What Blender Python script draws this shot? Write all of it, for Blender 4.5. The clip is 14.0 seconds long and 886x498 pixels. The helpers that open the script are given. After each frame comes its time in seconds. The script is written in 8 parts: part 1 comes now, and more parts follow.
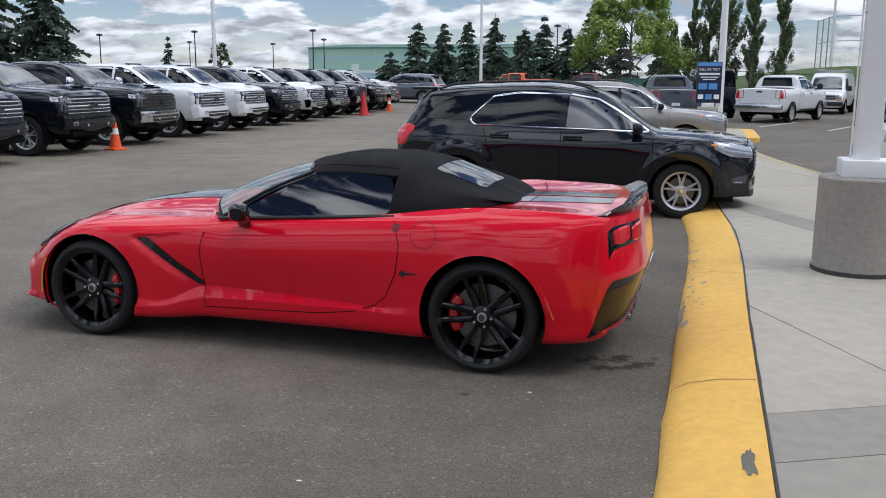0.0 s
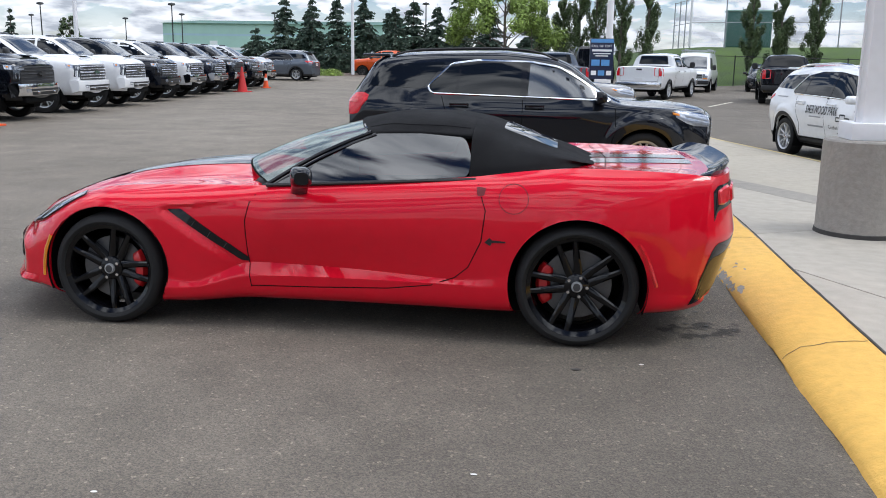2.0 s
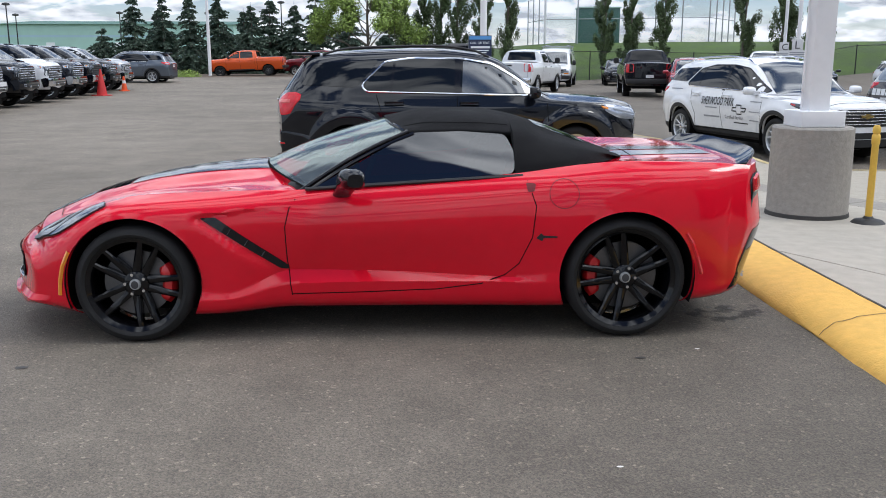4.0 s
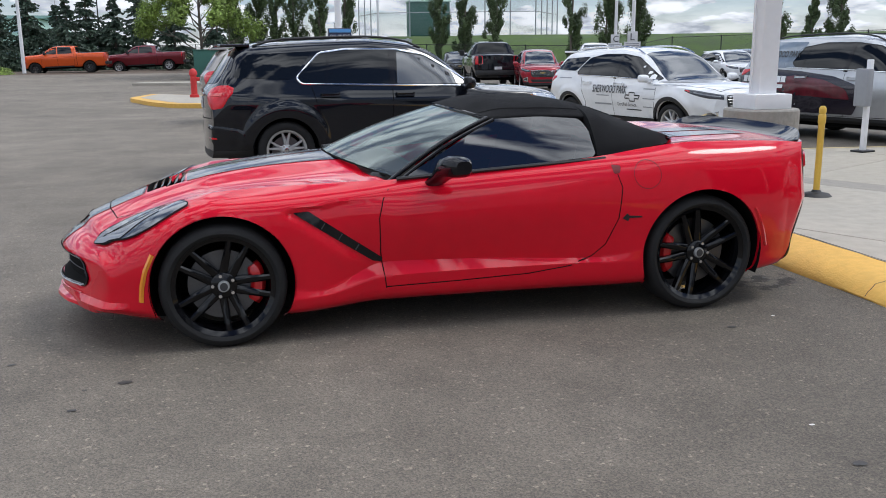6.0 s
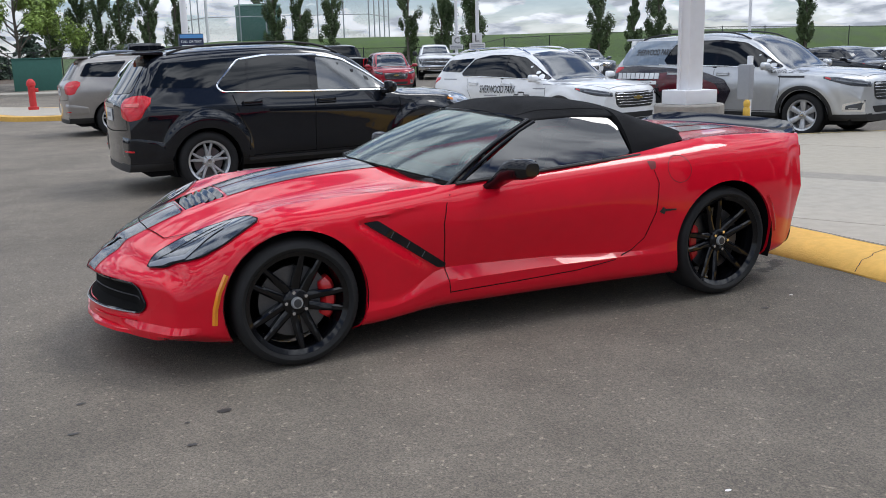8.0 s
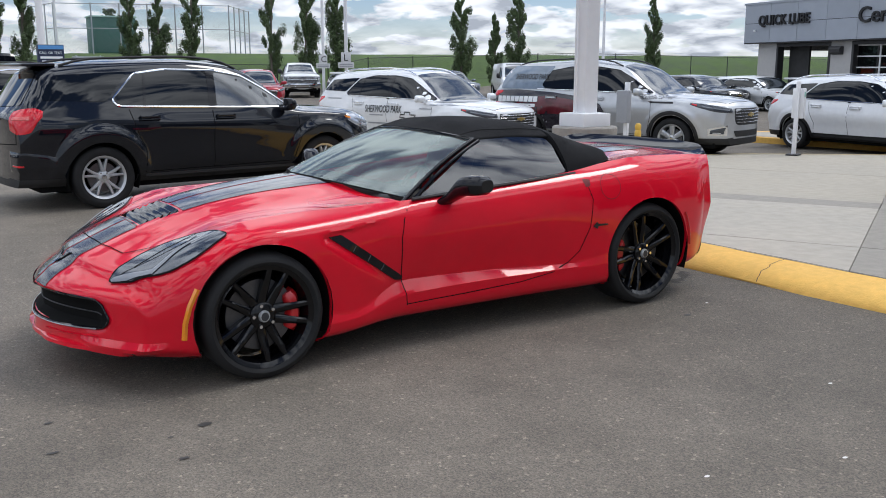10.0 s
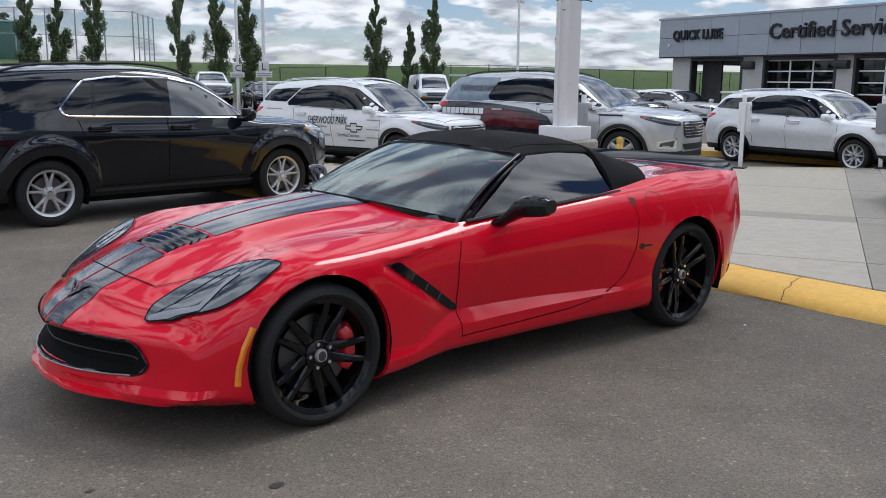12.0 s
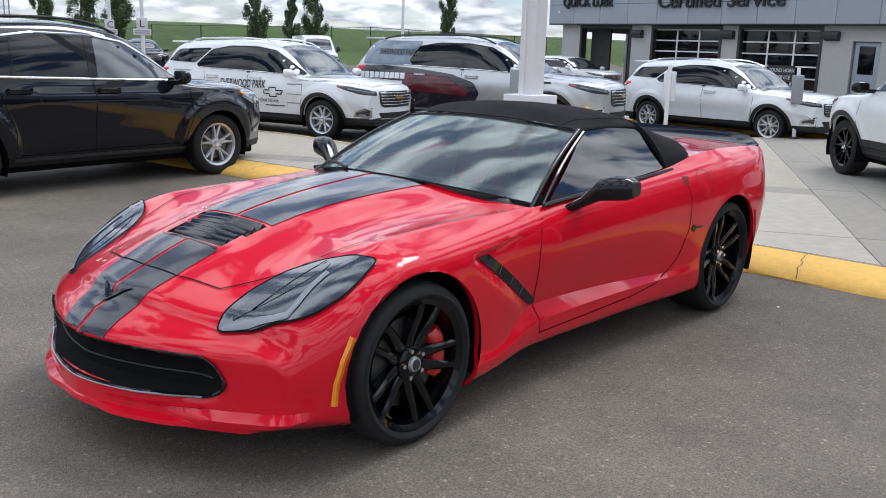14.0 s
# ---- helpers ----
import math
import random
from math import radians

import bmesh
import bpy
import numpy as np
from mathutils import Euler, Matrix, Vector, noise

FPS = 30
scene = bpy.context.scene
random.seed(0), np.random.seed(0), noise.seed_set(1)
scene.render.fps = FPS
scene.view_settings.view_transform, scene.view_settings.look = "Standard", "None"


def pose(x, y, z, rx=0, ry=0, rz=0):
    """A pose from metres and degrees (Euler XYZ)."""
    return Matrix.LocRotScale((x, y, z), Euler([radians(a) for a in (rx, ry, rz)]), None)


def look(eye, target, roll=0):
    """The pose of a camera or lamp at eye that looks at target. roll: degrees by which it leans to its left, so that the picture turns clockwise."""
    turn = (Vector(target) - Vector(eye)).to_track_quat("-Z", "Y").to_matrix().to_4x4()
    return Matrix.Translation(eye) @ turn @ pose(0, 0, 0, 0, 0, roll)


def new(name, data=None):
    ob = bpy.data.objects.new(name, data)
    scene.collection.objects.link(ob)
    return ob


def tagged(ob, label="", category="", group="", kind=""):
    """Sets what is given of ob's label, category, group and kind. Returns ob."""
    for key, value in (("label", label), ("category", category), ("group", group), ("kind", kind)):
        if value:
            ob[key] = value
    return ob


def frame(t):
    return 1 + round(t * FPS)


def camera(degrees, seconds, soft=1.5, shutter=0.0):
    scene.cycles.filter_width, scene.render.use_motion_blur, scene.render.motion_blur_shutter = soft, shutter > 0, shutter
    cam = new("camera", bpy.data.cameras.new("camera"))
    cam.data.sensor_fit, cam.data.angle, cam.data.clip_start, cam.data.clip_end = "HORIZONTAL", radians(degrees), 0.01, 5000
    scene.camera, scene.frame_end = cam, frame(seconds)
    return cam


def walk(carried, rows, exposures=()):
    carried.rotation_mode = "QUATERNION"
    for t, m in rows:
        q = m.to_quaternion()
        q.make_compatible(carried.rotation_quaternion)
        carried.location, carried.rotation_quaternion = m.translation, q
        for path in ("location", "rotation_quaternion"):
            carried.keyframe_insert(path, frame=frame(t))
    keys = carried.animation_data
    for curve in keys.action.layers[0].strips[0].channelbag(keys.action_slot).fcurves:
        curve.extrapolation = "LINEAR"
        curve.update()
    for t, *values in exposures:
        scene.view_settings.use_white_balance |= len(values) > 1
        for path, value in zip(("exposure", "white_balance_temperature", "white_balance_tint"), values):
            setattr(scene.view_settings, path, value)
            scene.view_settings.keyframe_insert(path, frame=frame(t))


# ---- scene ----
cam = camera(52.6, 14.0, soft=0.95)
PATH = [
    (0, (2.573, -5.879, 1.734), (2.021, -3.993, 1.358), 0.3),
    (0.5, (2.308, -5.804, 1.624), (1.893, -3.877, 1.289), 0.8),
    (1, (1.922, -5.671, 1.555), (1.578, -3.738, 1.178), 1.1),
    (1.5, (1.565, -5.591, 1.555), (1.239, -3.658, 1.155), 1.2),
    (2, (1.214, -5.715, 1.555), (0.972, -3.773, 1.14), 0.8),
    (2.5, (0.925, -5.735, 1.545), (0.763, -3.785, 1.131), -0.3),
    (2.7, (0.804, -5.718, 1.546), (0.682, -3.763, 1.138), -0.5),
    (4.8, (-0.512, -5.722, 1.524), (-0.276, -3.781, 1.102), 0.7),
    (5, (-0.727, -5.731, 1.515), (-0.439, -3.798, 1.093), 0.8),
    (5.5, (-1.015, -5.64, 1.496), (-0.631, -3.725, 1.062), 0.5),
    (6, (-1.319, -5.512, 1.503), (-0.855, -3.615, 1.073), -0.5),
    (6.5, (-1.691, -5.408, 1.513), (-1.116, -3.542, 1.078), -1.2),
    (7, (-1.975, -5.256, 1.489), (-1.302, -3.426, 1.044), -1.0),
    (7.2, (-2.066, -5.217, 1.507), (-1.352, -3.402, 1.065), -1.0),
    (9.3, (-3.022, -5.037, 1.548), (-2.041, -3.342, 1.141), -1.0),
    (9.5, (-3.034, -5.036, 1.551), (-2.01, -3.365, 1.149), -0.5),
    (10, (-3.056, -4.998, 1.547), (-1.956, -3.375, 1.154), -0.0),
    (10.5, (-3.087, -4.865, 1.532), (-1.941, -3.269, 1.158), -0.3),
    (11, (-3.139, -4.615, 1.536), (-1.986, -3.017, 1.193), -0.4),
    (11.5, (-3.313, -4.404, 1.541), (-2.117, -2.838, 1.197), 0.0),
    (12, (-3.434, -4.165, 1.539), (-2.161, -2.667, 1.17), 0.6),
    (12.5, (-3.49, -3.905, 1.523), (-2.166, -2.457, 1.134), 1.0),
    (13, (-3.62, -3.652, 1.524), (-2.249, -2.252, 1.123), 1.5),
    (13.5, (-3.751, -3.386, 1.542), (-2.317, -2.056, 1.121), 1.7),
    (14, (-3.771, -3.128, 1.534), (-2.303, -1.844, 1.093), 1.8),
]
walk(cam, [(t, look(eye, target, roll)) for t, eye, target, roll in PATH], exposures=[(0, -0.62), (1.0, -0.57), (2.0, -0.29), (2.7, -0.26), (5, -0.44), (7, -0.50), (9.5, -0.53), (10.3, -0.46), (11, -0.68), (12, -0.68), (13, -0.66), (14, -0.36)])
from mathutils.bvhtree import BVHTree

# ---------- world and sun ----------
SUN_DIR = Vector((0.55, -0.03, 0.83)).normalized()      # towards the sun
world = bpy.data.worlds.new("sky")
scene.world = world
world.use_nodes = True
wn, wl = world.node_tree.nodes, world.node_tree.links
wn.clear()
w_out = wn.new("ShaderNodeOutputWorld")
w_sky = wn.new("ShaderNodeTexSky")
w_sky.sky_type, w_sky.sun_disc = "NISHITA", False
w_sky.sun_elevation = math.asin(SUN_DIR.z)
w_sky.sun_rotation = math.atan2(SUN_DIR.x, SUN_DIR.y)
w_sky.air_density, w_sky.dust_density, w_sky.ozone_density = 1.0, 0.0, 1.2
w_co = wn.new("ShaderNodeTexCoord")
w_sep = wn.new("ShaderNodeSeparateXYZ")
wl.new(w_co.outputs["Generated"], w_sep.inputs[0])


def wmath(op, a, b=None):
    n = wn.new("ShaderNodeMath")
    n.operation = op
    for i, v in enumerate((a, b)):
        if v is None:
            continue
        if isinstance(v, (int, float)):
            n.inputs[i].default_value = v
        else:
            wl.new(v, n.inputs[i])
    return n.outputs[0]


# clouds lie on a level sheet overhead: the direction divided by its height
w_h = wmath("ADD", wmath("MAXIMUM", w_sep.outputs[2], 0.0), 0.24)
w_x, w_y = wmath("DIVIDE", w_sep.outputs[0], w_h), wmath("DIVIDE", w_sep.outputs[1], w_h)
w_comb = wn.new("ShaderNodeCombineXYZ")
wl.new(w_x, w_comb.inputs[0])
wl.new(w_y, w_comb.inputs[1])
w_n1, w_n2 = wn.new("ShaderNodeTexNoise"), wn.new("ShaderNodeTexNoise")
for n, sc, det, dist in ((w_n1, 3.6, 9, 0.15), (w_n2, 6.2, 9, 0.2)):
    wl.new(w_comb.outputs[0], n.inputs["Vector"])
    n.inputs["Scale"].default_value, n.inputs["Detail"].default_value = sc, det
    n.inputs["Roughness"].default_value, n.inputs["Distortion"].default_value = 0.52, dist
w_mask = wn.new("ShaderNodeValToRGB")
w_mask.color_ramp.elements[0].position, w_mask.color_ramp.elements[1].position = 0.455, 0.505
wl.new(w_n1.outputs[0], w_mask.inputs[0])
w_tone = wn.new("ShaderNodeValToRGB")
ce = w_tone.color_ramp.elements
ce[0].position, ce[0].color = 0.37, (0.69, 0.765, 0.90, 1)
ce[1].position, ce[1].color = 0.58, (1.62, 1.71, 1.86, 1)
wl.new(w_n2.outputs[0], w_tone.inputs[0])
w_b1, w_b2 = wn.new("ShaderNodeBackground"), wn.new("ShaderNodeBackground")
w_mix = wn.new("ShaderNodeMixShader")
w_tint = wn.new("ShaderNodeMix")
w_tint.data_type, w_tint.blend_type = "RGBA", "MULTIPLY"
w_tint.inputs[0].default_value = 1.0
w_tint.inputs[7].default_value = (0.86, 0.93, 1.16, 1)
wl.new(w_sky.outputs[0], w_tint.inputs[6])
wl.new(w_tint.outputs[2], w_b1.inputs[0])
wl.new(w_tone.outputs[0], w_b2.inputs[0])
w_b1.inputs[1].default_value = 0.12
# an overcast sky is brighter overhead than at the horizon
w_gain = wmath("ADD", wmath("MULTIPLY", wmath("MAXIMUM", w_sep.outputs[2], 0.0), 1.55), 0.78)
wl.new(w_gain, w_b2.inputs[1])
w_low = wmath("SUBTRACT", 0.75, wmath("MULTIPLY", wmath("MAXIMUM", w_sep.outputs[2], 0.0), 13.0))
wl.new(wmath("MAXIMUM", w_mask.outputs[0], w_low), w_mix.inputs[0])
wl.new(w_b1.outputs[0], w_mix.inputs[1])
wl.new(w_b2.outputs[0], w_mix.inputs[2])
wl.new(w_mix.outputs[0], w_out.inputs[0])

sun_data = bpy.data.lights.new("sun", "SUN")
sun_data.energy, sun_data.angle, sun_data.color = 1.6, radians(18.0), (1.0, 0.975, 0.94)
sun_ob = new("sun", sun_data)
sun_ob.matrix_world = look(SUN_DIR * 60, (0, 0, 0))

# ---------- materials ----------


def mat(name, color, rough=0.5, metal=0.0, coat=0.0, vary=0.12, scale=6.0, bump=0.0, bump_scale=60.0, spec=0.5, rand=0.0, dark=None, flat=False):
    """Principled surface: two scales of colour change, rough patches and fine relief, in object space."""
    m = bpy.data.materials.new(name)
    m.use_nodes = True
    nt = m.node_tree
    b = nt.nodes["Principled BSDF"]
    b.inputs["Metallic"].default_value, b.inputs["Roughness"].default_value = metal, rough
    b.inputs["Coat Weight"].default_value, b.inputs["Coat Roughness"].default_value = coat, 0.03
    b.inputs["Specular IOR Level"].default_value = spec
    c = (*color, 1)
    if flat:
        b.inputs["Base Color"].default_value = c
        return m
    tc = nt.nodes.new("ShaderNodeTexCoord")
    n1, n2 = nt.nodes.new("ShaderNodeTexNoise"), nt.nodes.new("ShaderNodeTexNoise")
    for n, sc in ((n1, scale * 0.25), (n2, scale * 4)):
        nt.links.new(tc.outputs["Object"], n.inputs["Vector"])
        n.inputs["Scale"].default_value, n.inputs["Detail"].default_value = sc, 5
    add = nt.nodes.new("ShaderNodeMath")
    add.operation = "ADD"
    nt.links.new(n1.outputs[0], add.inputs[0])
    nt.links.new(n2.outputs[0], add.inputs[1])
    ramp = nt.nodes.new("ShaderNodeMapRange")
    ramp.inputs[1].default_value, ramp.inputs[2].default_value = 0.6, 1.4
    nt.links.new(add.outputs[0], ramp.inputs[0])
    mix = nt.nodes.new("ShaderNodeMix")
    mix.data_type = "RGBA"
    lo = dark or tuple(v * (1 - vary) for v in color)
    mix.inputs[6].default_value = (*lo, 1)
    mix.inputs[7].default_value = (*[min(1, v * (1 + vary)) for v in color], 1)
    nt.links.new(ramp.outputs[0], mix.inputs[0])
    out = mix.outputs[2]
    if rand:
        oi = nt.nodes.new("ShaderNodeObjectInfo")
        mr = nt.nodes.new("ShaderNodeMapRange")
        mr.inputs[3].default_value, mr.inputs[4].default_value = 1 - rand, 1 + rand
        nt.links.new(oi.outputs["Random"], mr.inputs[0])
        hs = nt.nodes.new("ShaderNodeHueSaturation")
        nt.links.new(mr.outputs[0], hs.inputs["Value"])
        nt.links.new(out, hs.inputs["Color"])
        out = hs.outputs[0]
    nt.links.new(out, b.inputs["Base Color"])
    rr = nt.nodes.new("ShaderNodeMapRange")
    rr.inputs[1].default_value, rr.inputs[2].default_value = 0.3, 0.7
    rr.inputs[3].default_value, rr.inputs[4].default_value = max(0.02, rough * 0.85), min(1, rough * 1.15)
    nt.links.new(n1.outputs[0], rr.inputs[0])
    nt.links.new(rr.outputs[0], b.inputs["Roughness"])
    if bump:
        nb, bp = nt.nodes.new("ShaderNodeTexNoise"), nt.nodes.new("ShaderNodeBump")
        nt.links.new(tc.outputs["Object"], nb.inputs["Vector"])
        nb.inputs["Scale"].default_value, nb.inputs["Detail"].default_value = bump_scale, 4
        bp.inputs["Strength"].default_value, bp.inputs["Distance"].default_value = bump, 0.01
        nt.links.new(nb.outputs[0], bp.inputs["Height"])
        nt.links.new(bp.outputs[0], b.inputs["Normal"])
    return m


def paint(name, color, metal=0.0, rough=0.32):
    """Car paint: a base under clear coat with fine flakes and a faint film of dust."""
    m = mat(name, color, rough, metal, 1.0, vary=0.05, scale=3, spec=0.05)
    m.node_tree.nodes["Principled BSDF"].inputs["Coat IOR"].default_value = 1.5
    return m


def asphalt_mat():
    m = bpy.data.materials.new("asphalt")
    m.use_nodes = True
    nt = m.node_tree
    L = nt.links.new
    b = nt.nodes["Principled BSDF"]
    tc = nt.nodes.new("ShaderNodeTexCoord")

    def noise_n(scale, detail=6, rough=0.6):
        n = nt.nodes.new("ShaderNodeTexNoise")
        n.inputs["Scale"].default_value, n.inputs["Detail"].default_value, n.inputs["Roughness"].default_value = scale, detail, rough
        L(tc.outputs["Object"], n.inputs["Vector"])
        return n.outputs[0]

    def ramp(src, p0, c0, p1, c1):
        r = nt.nodes.new("ShaderNodeValToRGB")
        e = r.color_ramp.elements
        e[0].position, e[0].color, e[1].position, e[1].color = p0, (*c0, 1), p1, (*c1, 1)
        L(src, r.inputs[0])
        return r.outputs[0]

    def mix(kind, fac, a, c):
        x = nt.nodes.new("ShaderNodeMix")
        x.data_type, x.blend_type = "RGBA", kind
        if isinstance(fac, float):
            x.inputs[0].default_value = fac
        else:
            L(fac, x.inputs[0])
        L(a, x.inputs[6])
        L(c, x.inputs[7])
        return x.outputs[2]

    big = ramp(noise_n(0.22, 5), 0.3, (0.138, 0.120, 0.099), 0.7, (0.202, 0.177, 0.148))
    mid = ramp(noise_n(1.3, 7, 0.72), 0.3, (0.70, 0.70, 0.70), 0.72, (1.12, 1.12, 1.11))
    vor = nt.nodes.new("ShaderNodeTexVoronoi")
    vor.inputs["Scale"].default_value = 150
    L(tc.outputs["Object"], vor.inputs["Vector"])
    sep = nt.nodes.new("ShaderNodeSeparateColor")
    L(vor.outputs["Color"], sep.inputs[0])
    grit = ramp(sep.outputs[0], 0.0, (0.70, 0.70, 0.71), 0.97, (1.36, 1.35, 1.31))
    # single pale stones
    vor2 = nt.nodes.new("ShaderNodeTexVoronoi")
    vor2.inputs["Scale"].default_value = 75
    L(tc.outputs["Object"], vor2.inputs["Vector"])
    sep2 = nt.nodes.new("ShaderNodeSeparateColor")
    L(vor2.outputs["Color"], sep2.inputs[0])
    pale = ramp(sep2.outputs[1], 0.955, (1, 1, 1), 0.995, (1.75, 1.72, 1.64))
    fine = ramp(noise_n(260, 2), 0.3, (0.8, 0.8, 0.8), 0.7, (1.2, 1.2, 1.2))
    col = mix("MULTIPLY", 1.0, big, mid)
    col = mix("MULTIPLY", 1.0, col, grit)
    col = mix("MULTIPLY", 1.0, col, pale)
    col = mix("MULTIPLY", 1.0, col, fine)
    # a spread oil stain where cars stop against the kerb
    om = nt.nodes.new("ShaderNodeMapping")
    om.inputs["Location"].default_value = (-2.13 / 0.36, 0.45 / 0.24, 0)
    om.inputs["Scale"].default_value = (1 / 0.36, 1 / 0.24, 0)
    L(tc.outputs["Object"], om.inputs[0])
    ol = nt.nodes.new("ShaderNodeVectorMath")
    ol.operation = "LENGTH"
    L(om.outputs[0], ol.inputs[0])
    oa = nt.nodes.new("ShaderNodeMath")
    oa.operation = "MULTIPLY_ADD"
    oa.inputs[1].default_value = -0.26
    L(ol.outputs["Value"], oa.inputs[0])
    L(noise_n(7.5, 3, 0.5), oa.inputs[2])
    col = mix("MULTIPLY", 1.0, col, ramp(oa.outputs[0], 0.36, (1, 1, 1), 0.44, (0.36, 0.36, 0.37)))
    # soft building shade beside the kerb, painted into the colour with a noisy edge
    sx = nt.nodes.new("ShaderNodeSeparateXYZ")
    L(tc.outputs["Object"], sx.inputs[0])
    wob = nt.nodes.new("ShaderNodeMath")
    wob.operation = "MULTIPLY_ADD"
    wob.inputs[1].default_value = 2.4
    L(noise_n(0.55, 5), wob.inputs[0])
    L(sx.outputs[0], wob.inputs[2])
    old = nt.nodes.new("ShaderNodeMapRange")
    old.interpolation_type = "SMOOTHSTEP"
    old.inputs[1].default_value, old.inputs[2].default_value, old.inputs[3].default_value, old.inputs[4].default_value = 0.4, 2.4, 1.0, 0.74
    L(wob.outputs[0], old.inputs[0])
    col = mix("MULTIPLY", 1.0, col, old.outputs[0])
    # the open lot is brighter than the drive: sunlight painted into its colour
    wob2 = nt.nodes.new("ShaderNodeMath")
    wob2.operation = "MULTIPLY_ADD"
    wob2.inputs[1].default_value = 3.0
    L(noise_n(0.3, 5), wob2.inputs[0])
    L(sx.outputs[1], wob2.inputs[2])
    lot = nt.nodes.new("ShaderNodeMapRange")
    lot.interpolation_type = "SMOOTHSTEP"
    lot.inputs[1].default_value, lot.inputs[2].default_value, lot.inputs[3].default_value, lot.inputs[4].default_value = 2.5, 10.0, 1.0, 1.22
    L(wob2.outputs[0], lot.inputs[0])
    col = mix("MULTIPLY", 1.0, col, lot.outputs[0])
    L(col, b.inputs["Base Color"])
    b.inputs["Roughness"].default_value = 0.75
    b.inputs["Specular IOR Level"].default_value = 0.28
    bp = nt.nodes.new("ShaderNodeBump")
    bp.inputs["Strength"].default_value, bp.inputs["Distance"].default_value = 0.55, 0.006
    L(vor.outputs["Distance"], bp.inputs["Height"])
    L(bp.outputs[0], b.inputs["Normal"])
    return m


def glass_mat(name, tint, rough=0.02, ior=1.75, film=0.0, skin=(0.9, 0.9, 0.9)):
    """Tinted vehicle glass: dark see-through sheet with a mirror-like skin."""
    m = bpy.data.materials.new(name)
    m.use_nodes = True
    nt = m.node_tree
    nt.nodes.remove(nt.nodes["Principled BSDF"])
    tr, gl, fr, mx = (nt.nodes.new(k) for k in ("ShaderNodeBsdfTransparent", "ShaderNodeBsdfGlossy", "ShaderNodeFresnel", "ShaderNodeMixShader"))
    tr.inputs[0].default_value = (*tint, 1)
    gl.inputs["Roughness"].default_value = rough
    fr.inputs[0].default_value = ior
    nt.links.new(fr.outputs[0], mx.inputs[0])
    nt.links.new(tr.outputs[0], mx.inputs[1])
    nt.links.new(gl.outputs[0], mx.inputs[2])
    out = mx.outputs[0]
    if film:
        # pale diffuse film: grey-green sky haze on the glass, put into the colour
        df, mf, no = (nt.nodes.new(k) for k in ("ShaderNodeBsdfDiffuse", "ShaderNodeMixShader", "ShaderNodeTexNoise"))
        df.inputs[0].default_value = (0.46, 0.52, 0.51, 1)
        no.inputs["Scale"].default_value = 3.0
        sc = nt.nodes.new("ShaderNodeMath")
        sc.operation = "MULTIPLY"
        sc.inputs[1].default_value = film * 2
        nt.links.new(no.outputs[0], sc.inputs[0])
        nt.links.new(sc.outputs[0], mf.inputs[0])
        nt.links.new(out, mf.inputs[1])
        nt.links.new(df.outputs[0], mf.inputs[2])
        out = mf.outputs[0]
    gl.inputs["Color"].default_value = (*skin, 1)
    nt.links.new(out, nt.nodes["Material Output"].inputs[0])
    return m


M = {}
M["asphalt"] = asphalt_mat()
M["red"] = paint("red_paint", (0.66, 0.004, 0.020), 0.0, 0.3)
M["red"].node_tree.nodes["Principled BSDF"].inputs["Coat IOR"].default_value = 1.42
M["carblack"] = mat("gloss_black", (0.006, 0.006, 0.008), 0.07, vary=0.05, spec=0.4)
M["rimblack"] = mat("rim_black", (0.0035, 0.0035, 0.0045), 0.10, vary=0.1, spec=0.36)
M["plastic"] = mat("black_plastic", (0.018, 0.018, 0.019), 0.55, vary=0.2, scale=20, bump=0.1, bump_scale=300)
M["well"] = mat("liner_black", (0.006, 0.006, 0.006), 0.9, vary=0.2, spec=0.1)
M["tyre"] = mat("tyre_rubber", (0.0075, 0.0075, 0.008), 0.8, vary=0.25, scale=14, bump=0.15, bump_scale=120)
M["fabric"] = mat("soft_top_canvas", (0.008, 0.008, 0.009), 0.92, vary=0.15, scale=18, bump=0.35, bump_scale=650, spec=0.2)
M["stripe"] = mat("stripe_vinyl", (0.008, 0.010, 0.018), 0.25, coat=1.0, vary=0.1, spec=0.3)
M["stripe"].node_tree.nodes["Principled BSDF"].inputs["Coat IOR"].default_value = 1.36
M["stripe"].node_tree.nodes["Principled BSDF"].inputs["Coat Roughness"].default_value = 0.10
M["wingblack"] = mat("wing_black", (0.010, 0.010, 0.011), 0.42, vary=0.15, spec=0.3)
M["chrome"] = mat("chrome", (0.75, 0.76, 0.78), 0.08, 1.0, vary=0.04)
M["grillechrome"] = mat("satin_chrome", (0.78, 0.79, 0.81), 0.24, 0.75, vary=0.05)
M["alloy"] = mat("alloy", (0.52, 0.53, 0.54), 0.30, 0.55, vary=0.06)
M["steel"] = mat("brake_steel", (0.13, 0.13, 0.135), 0.42, 1.0, vary=0.15, scale=30)
M["caliper"] = mat("caliper_red", (0.50, 0.012, 0.016), 0.3, coat=0.5, vary=0.08)
M["amber"] = mat("amber_lens", (0.85, 0.26, 0.01), 0.12, coat=0.8, vary=0.1, scale=80)
M["tail"] = mat("tail_lens_red", (0.62, 0.006, 0.014), 0.10, coat=1.0, vary=0.25, scale=40)
M["lamp"] = mat("lamp_inner", (0.42, 0.45, 0.50), 0.10, 0.6, coat=1.0, vary=0.45, scale=26)
M["lampsmoke"] = mat("lamp_smoked", (0.040, 0.047, 0.060), 0.22, 0.3, coat=1.0, vary=0.5, scale=26)
M["lampdark"] = mat("lamp_dark", (0.045, 0.055, 0.070), 0.12, 0.3, coat=1.0, vary=0.3, scale=24)
